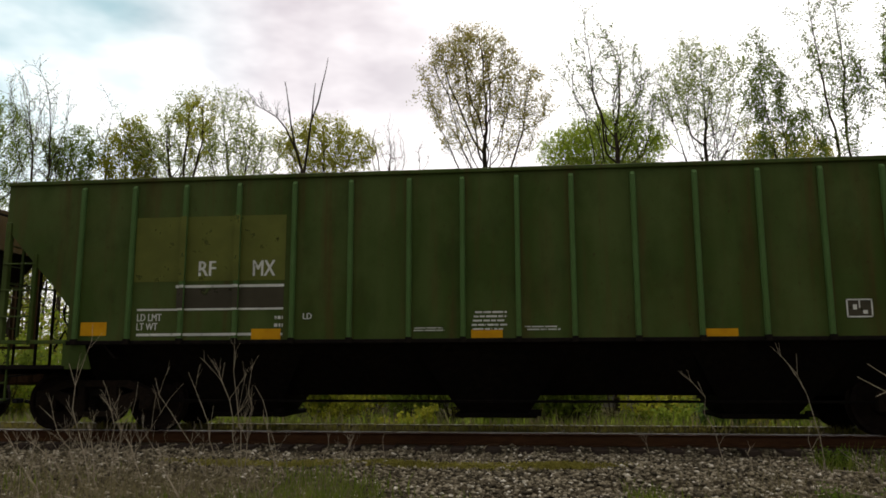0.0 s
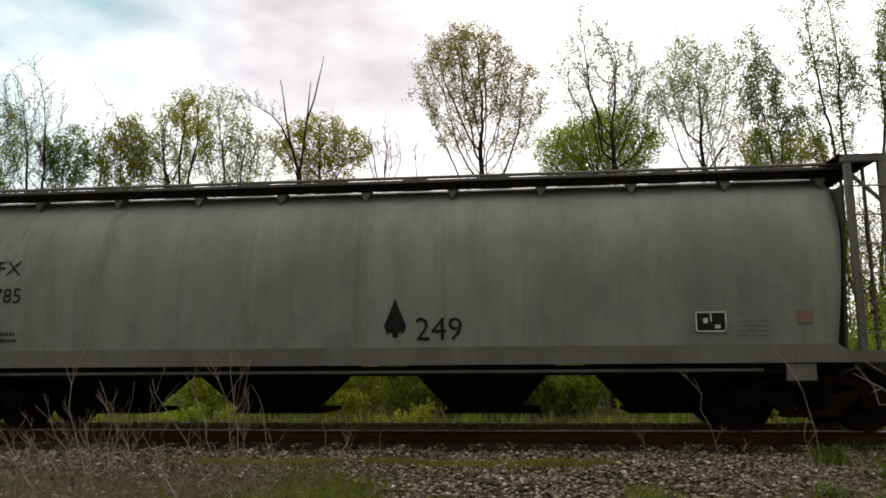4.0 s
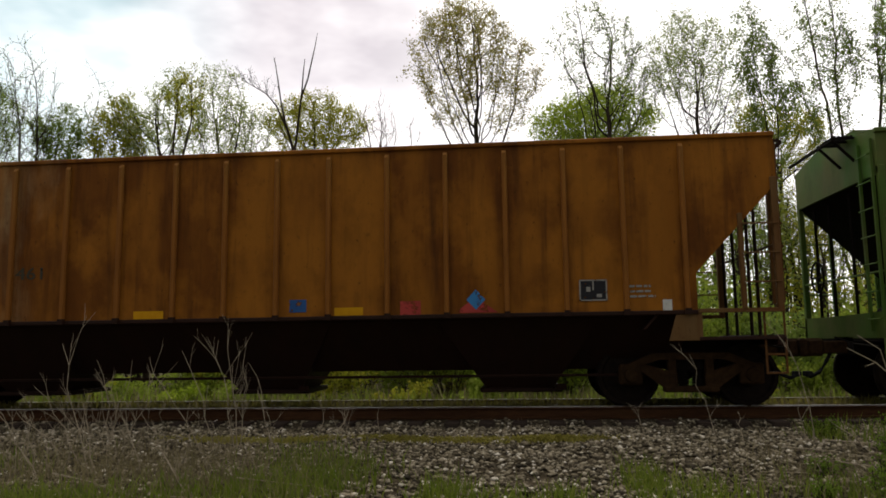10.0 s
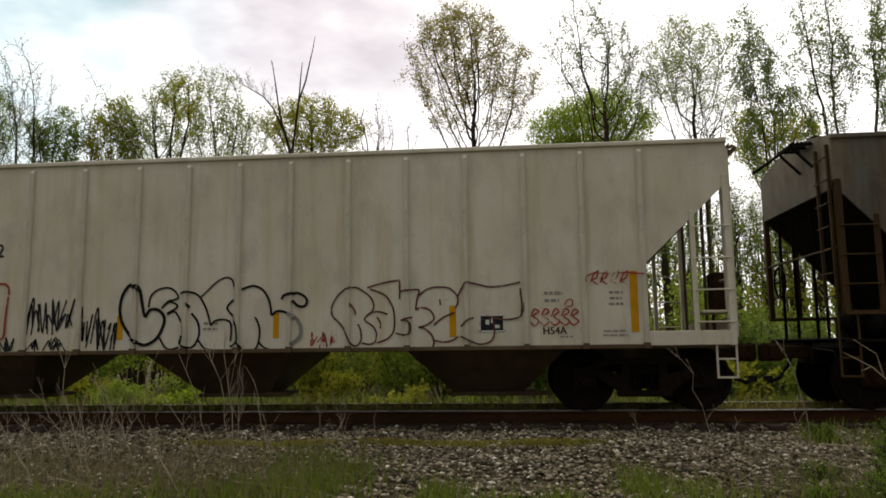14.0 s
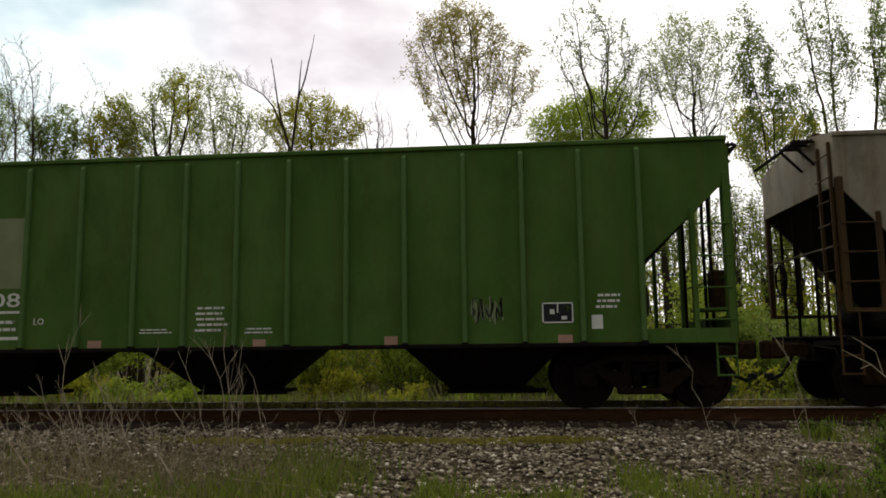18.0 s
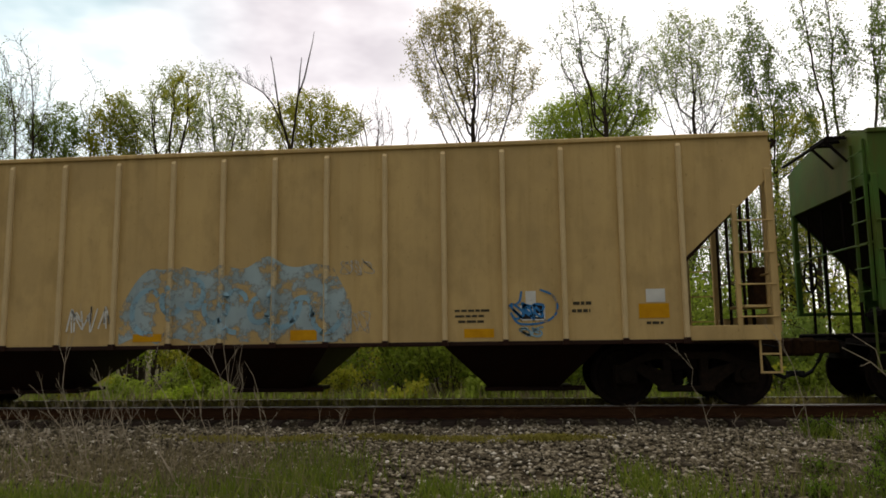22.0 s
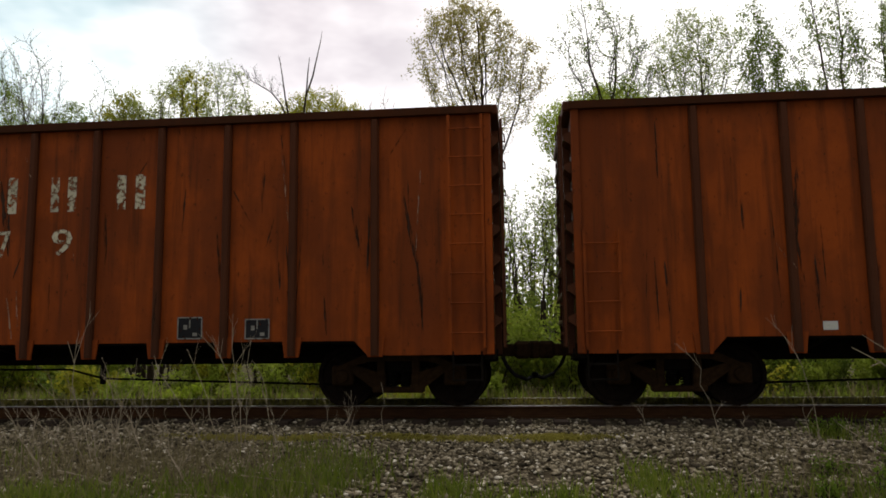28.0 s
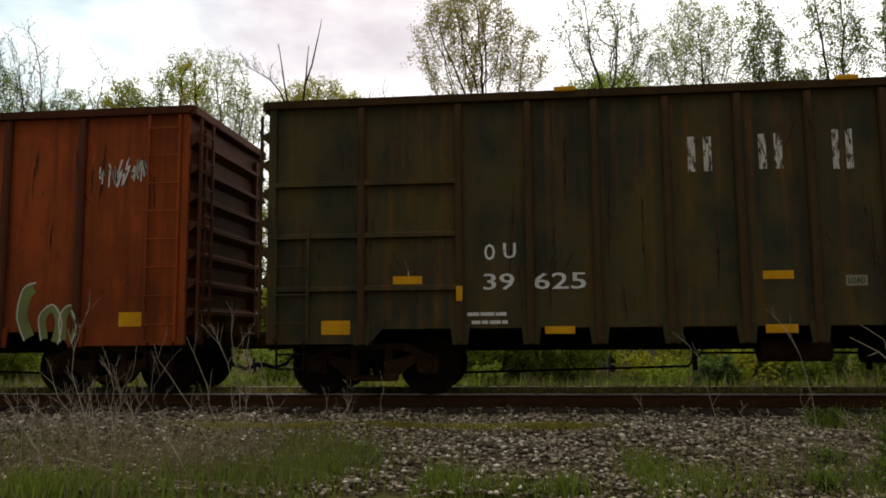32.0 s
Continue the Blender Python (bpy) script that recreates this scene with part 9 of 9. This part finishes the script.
        for y in (-0.9, -0.5, 0.5, 0.9):
            part("end_strut", Shape().tube([(s * (h - 0.05), y, 1.1), (s * (h - 0.05), y, 3.96)], 0.03, 6), trim, car)
        part("end_brace", Shape().tube([(s * 6.9, -0.9, 1.15), (s * 7.2, -0.9, 3.6)], 0.07, 6), trim, car)
        part("end_sill", Shape().box(min(s * h, s * (h - 0.12)), max(s * h, s * (h - 0.12)), -1.55, 1.55, 0.86, 1.12, 0.01), trim, car)
        part("jacking_plate", Shape().box(s * 6.35 - 0.2, s * 6.35 + 0.2, -1.58, -1.5, 0.74, 0.99, 0.02), trim, car)
        part("stub_sill", Shape().box(min(s * 5.3, s * h), max(s * 5.3, s * h), -0.33, 0.33, 0.70, 1.0), DARK, car)
        step = Shape().tube([(s * (h - 0.1), -1.55, 0.98), (s * (h - 0.1), -1.57, 0.42), (s * (h - 0.42), -1.57, 0.42), (s * (h - 0.46), -1.56, 0.66), (s * (h - 0.68), -1.55, 0.96)], 0.014, 5)
        part("sill_step", step, trim, car, "bent rod step")
    for cx in (-4.6, -1.6, 1.85, 4.7):
        top = [(cx - 1.25, -1.4, 1.16), (cx + 1.25, -1.4, 1.16), (cx + 1.25, 1.4, 1.16), (cx - 1.25, 1.4, 1.16)]
        low = [(cx - 0.55, -0.5, 0.30), (cx + 0.55, -0.5, 0.30), (cx + 0.55, 0.5, 0.30), (cx - 0.55, 0.5, 0.30)]
        hop = part("hopper_outlet", Shape().loft(top, low), DARK, car, "sloping discharge hopper")
        part("outlet_gate", Shape().box(cx - 0.6, cx + 0.9, -0.55, 0.55, 0.24, 0.31, 0.01), DARK, hop)
    for s in (-1, 1):
        bogie(car, s * (h - 1.15))
    couplers(car, h)
    marks_tank(car)
    return car


def paints():
    return {
        "dark_green": steel_paint("dark_green_car_paint", (0.038, 0.062, 0.010), (0.075, 0.100, 0.028), (0.070, 0.042, 0.012), 0.5, 0.85, shift=1, pitch=0.86, spots=0.5),
        "green_rib": steel_paint("green_rib_paint", (0.065, 0.125, 0.035), (0.10, 0.16, 0.065), (0.09, 0.06, 0.02), 0.5, 0.4, shift=2),
        "olive_rust": steel_paint("olive_and_rust_car_paint", (0.120, 0.100, 0.014), (0.060, 0.036, 0.014), (0.085, 0.034, 0.010), 0.9, 0.9, shift=3, pitch=0.77, spots=0.7, bloom=(0.072, 0.036, 0.012)),
        "mint_rib": steel_paint("mint_rib_paint", (0.17, 0.22, 0.10), (0.12, 0.14, 0.07), (0.13, 0.08, 0.03), 0.4, 0.3, shift=4),
        "plum_rib": steel_paint("dark_plum_rib_paint", (0.045, 0.033, 0.033), (0.07, 0.055, 0.05), (0.09, 0.05, 0.02), 0.5, 0.3, shift=5),
        "tank_grey": steel_paint("grey_tank_paint", (0.265, 0.28, 0.24), (0.17, 0.18, 0.15), (0.13, 0.10, 0.06), 0.5, 0.35, shift=6),
        "trim_grey": steel_paint("pale_grey_trim_paint", (0.19, 0.19, 0.155), (0.11, 0.105, 0.08), (0.10, 0.065, 0.035), 0.5, 0.35, shift=7),
        "warm_grey": steel_paint("warm_grey_car_paint", (0.40, 0.335, 0.225), (0.26, 0.205, 0.125), (0.22, 0.145, 0.07), 0.8, 0.45, shift=8, pitch=0.86, spots=0.5, bloom=(0.27, 0.185, 0.095)),
        "warm_rib": steel_paint("warm_grey_rib_paint", (0.46, 0.395, 0.30), (0.32, 0.27, 0.19), (0.22, 0.15, 0.08), 0.5, 0.3, shift=9),
        "bright_green": steel_paint("bright_green_car_paint", (0.050, 0.120, 0.019), (0.072, 0.105, 0.018), (0.095, 0.060, 0.018), 0.7, 0.55, shift=10, pitch=0.86, spots=0.75, bloom=(0.105, 0.110, 0.040)),
        "green_post": steel_paint("bright_green_rib_paint", (0.042, 0.120, 0.020), (0.065, 0.115, 0.025), (0.085, 0.06, 0.02), 0.6, 0.35, shift=30),
        "rust_orange": steel_paint("orange_rust_car_paint", (0.125, 0.040, 0.004), (0.28, 0.105, 0.010), (0.050, 0.016, 0.004), 0.85, 0.85, shift=11, drips=0.6, pitch=0.86, spots=0.4, worn=((0.42, 0.32, 0.17), -3.2, -5.6)),
        "rust_rib": steel_paint("rusty_rib_paint", (0.21, 0.080, 0.014), (0.11, 0.042, 0.012), (0.32, 0.17, 0.035), 0.7, 0.5, shift=12),
        "rust_pale": steel_paint("rust_over_cream_paint", (0.13, 0.075, 0.028), (0.10, 0.04, 0.010), (0.08, 0.03, 0.008), 0.8, 0.7, shift=13),
        "brown": steel_paint("dark_brown_car_paint", (0.050, 0.028, 0.009), (0.165, 0.135, 0.085), (0.080, 0.038, 0.012), 0.16, 0.6, shift=14, pitch=0.86, drips=0.14, worn=((0.125, 0.118, 0.095), -5.8, -7.4)),
        "silver_rib": steel_paint("bare_silver_rib_paint", (0.36, 0.325, 0.28), (0.22, 0.19, 0.15), (0.15, 0.09, 0.045), 0.5, 0.35, shift=15),
        "white": steel_paint("dirty_white_car_paint", (0.62, 0.585, 0.475), (0.52, 0.48, 0.36), (0.40, 0.28, 0.09), 0.6, 0.4, shift=16, pitch=0.86, spots=0.35, bloom=(0.50, 0.44, 0.28)),
        "white_rib": steel_paint("dirty_white_rib_paint", (0.56, 0.53, 0.43), (0.46, 0.42, 0.32), (0.40, 0.28, 0.09), 0.5, 0.35, shift=17),
        "brown2": steel_paint("worn_brown_car_paint", (0.062, 0.040, 0.015), (0.25, 0.212, 0.140), (0.10, 0.054, 0.020), 0.2, 0.55, shift=18, pitch=0.86, drips=0.16, worn=((0.22, 0.205, 0.165), -5.6, -7.2)),
        "mid_green": steel_paint("mid_green_car_paint", (0.040, 0.088, 0.012), (0.066, 0.122, 0.026), (0.085, 0.062, 0.015), 0.6, 0.35, shift=19, pitch=0.86, spots=0.45),
        "patched_green": steel_paint("patched_green_car_paint", (0.054, 0.122, 0.022), (0.074, 0.082, 0.015), (0.105, 0.052, 0.018), 0.7, 0.5, shift=20, pitch=0.86, spots=0.5),
        "tan": steel_paint("tan_car_paint", (0.53, 0.375, 0.155), (0.41, 0.29, 0.125), (0.31, 0.20, 0.06), 0.6, 0.45, shift=21, pitch=0.86, spots=0.4),
        "tan_rib": steel_paint("tan_rib_paint", (0.60, 0.46, 0.24), (0.46, 0.35, 0.18), (0.28, 0.18, 0.07), 0.5, 0.3, shift=22),
        "oxide": steel_paint("oxide_red_car_paint", (0.275, 0.055, 0.009), (0.125, 0.030, 0.008), (0.045, 0.016, 0.007), 0.65, 0.9, shift=23, drips=0.6, pitch=1.07, spots=0.55, bloom=(0.12, 0.030, 0.008)),
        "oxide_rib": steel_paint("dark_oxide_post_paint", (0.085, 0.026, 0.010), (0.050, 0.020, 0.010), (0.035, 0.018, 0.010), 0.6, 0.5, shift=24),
        "oxide2": steel_paint("orange_oxide_car_paint", (0.31, 0.062, 0.008), (0.135, 0.031, 0.008), (0.045, 0.016, 0.007), 0.6, 0.9, shift=25, drips=0.6, pitch=1.07, spots=0.45, bloom=(0.14, 0.032, 0.008)),
        "black_green": steel_paint("blackened_green_car_paint", (0.026, 0.027, 0.016), (0.062, 0.050, 0.014), (0.14, 0.060, 0.010), 0.75, 0.95, shift=26, drips=0.5, pitch=1.0, spots=0.6, bloom=(0.075, 0.062, 0.020)),
        "rust_post": steel_paint("rusty_dark_post_paint", (0.055, 0.030, 0.010), (0.038, 0.026, 0.011), (0.12, 0.06, 0.02), 0.6, 0.5, shift=27),
        # darker than the trim, to put shade behind the tank's end cage
        "cage_grey": steel_paint("shaded_grey_end_sheet", (0.085, 0.088, 0.075), (0.06, 0.058, 0.048), (0.06, 0.04, 0.02), 0.6, 0.5, shift=31),
        "hopper_tan": steel_paint("dusty_brown_underbody", (0.085, 0.058, 0.032), (0.13, 0.095, 0.055), (0.06, 0.035, 0.018), 0.6, 0.5, shift=29),
        # dark red of the outlets, also painted on slope sheets as their shade
        "hopper_red": steel_paint("shaded_red_underbody", (0.026, 0.011, 0.007), (0.018, 0.010, 0.007), (0.015, 0.010, 0.007), 0.5, 0.4, shift=28),
    }


def marks_14(c):
    marks_15(c)
    patch(c, "white", -6.05, -5.85, 1.10, 1.22)
    scrapes(c, 41, 26, -8.5, 8.5)


def marks_15b(c):
    marks_15(c)
    scrapes(c, 52, 44, -8.8, 2.0)
    scrapes(c, 53, 14, 2.0, 8.8)


def marks_13b(c):
    marks_13(c)
    graffiti_13(c)
    scrapes(c, 61, 28, -6.0, 8.8)


def marks_17b(c):
    marks_17(c)
    graffiti_17(c)
    scrapes(c, 71, 22, -1.0, 9.0)


def marks_6b(c):
    marks_6(c)
    emblem(c, "red", (3.12, 1.43), (3.76, 1.43), (3.44, 1.66))
    emblem(c, "bluepaint", (3.44, 1.47), (3.58, 1.62), (3.44, 1.77), (3.30, 1.62))


def marks_7b(c):
    graffiti_7(c)
    marks_7(c)


def marks_8b(c):
    graffiti_8(c)
    marks_8(c)


def marks_5b(c):
    marks_5(c)
    graffiti_5(c)


PAINT = paints()
DARK_RIB = PAINT["plum_rib"]


def build_train():
    p = PAINT
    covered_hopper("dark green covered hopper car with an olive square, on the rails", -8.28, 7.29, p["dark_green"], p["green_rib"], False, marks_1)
    covered_hopper("rust-streaked olive covered hopper car with mint and plum ribs", -25.62, -9.78, p["olive_rust"], p["mint_rib"], False, marks_2, 3.74, PLAIN_RIBS, roofwalk=True, thin=lambda x: -2.5 < x < 2.5,
                   end_steel=p["rust_post"], rusty=True)
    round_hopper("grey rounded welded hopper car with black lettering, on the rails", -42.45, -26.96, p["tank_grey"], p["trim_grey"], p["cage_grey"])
    covered_hopper("dusty warm-grey covered hopper car with black lettering", -59.35, -43.74, p["warm_grey"], p["warm_rib"], True, marks_4)
    covered_hopper("bright green covered hopper car with large black and white graffiti", -76.36, -60.79, p["bright_green"], p["green_post"], True, marks_5b)
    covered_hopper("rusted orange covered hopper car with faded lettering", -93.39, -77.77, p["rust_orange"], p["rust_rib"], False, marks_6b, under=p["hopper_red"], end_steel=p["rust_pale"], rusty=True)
    covered_hopper("dark brown covered hopper car with silver ribs and graffiti", -110.41, -94.80, p["brown"], p["silver_rib"], False, marks_7b, end_steel=p["rust_post"], rusty=True, wide_post=True)
    covered_hopper("dirty white covered hopper car with red and black graffiti outlines", -127.36, -111.89, p["white"], p["white_rib"], True, marks_8b, under=p["hopper_tan"])
    covered_hopper("worn brown covered hopper car with silver ribs and pale tags", -144.38, -128.85, p["brown2"], p["silver_rib"], False, marks_9, end_steel=p["rust_post"], rusty=True, wide_post=True)
    covered_hopper("green covered hopper car with a pale overpainted square", -161.42, -145.88, p["mid_green"], p["green_rib"], True, marks_10)
    covered_hopper("patchy green covered hopper car with white lines and yellow strips", -178.41, -162.86, p["patched_green"], p["green_rib"], False, marks_11, rusty=True, wide_post=True)
    # the tan slope sheets get their shade from the dark red underbody paint
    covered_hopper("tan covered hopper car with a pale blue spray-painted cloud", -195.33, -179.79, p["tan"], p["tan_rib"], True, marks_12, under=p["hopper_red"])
    pads = ((-4.0, 0.75, "cream"), (1.0, 0.75, "cream"), (6.0, 0.7, "cream"))
    chip_hopper("oxide-red wood chip car with worn lettering and graffiti", -215.20, -196.68, p["oxide"], p["oxide_rib"], marks_13b, pads=pads)
    chip_hopper("oxide-red wood chip car with dark posts, white letters worn", -235.43, -216.55, p["oxide2"], p["oxide_rib"], marks_14)
    chip_hopper("orange-red wood chip car with dark posts and worn number", -255.53, -236.66, p["oxide2"], p["oxide_rib"], marks_15b, pads=((-4.0, 0.6, "cream"), (1.0, 0.7, "cream")))
    chip_hopper("blackened green wood chip car with rusty posts and yellow strips", -275.81, -256.79, p["black_green"], p["rust_post"], marks_16b, DARK_CHIP_RIBS, True,
                ((-5.0, 0.3, "yellow"), (-1.0, 0.3, "yellow"), (3.6, 0.3, "yellow")))
    chip_hopper("oxide-red wood chip car with a white tag and pale green graffiti", -296.0, -277.14, p["oxide"], p["oxide_rib"], marks_17b)


build_train()


def motions():
    """The train rolls by, gaining speed slowly; its wheels turn."""
    for car, mid in CARS:
        walk(car, [(t, pose(mid + run(t), TRACK_Y, 0)) for t in range(0, 33, 2)])
    steps = [k / 15 for k in range(481)]
    turns = [math.degrees(run(t) / WHEEL_R) for t in steps]
    for wheels, x in WHEELSETS:
        walk(wheels, [(t, pose(x, 0, WHEEL_R, 0, a, 0)) for t, a in zip(steps, turns)])


motions()
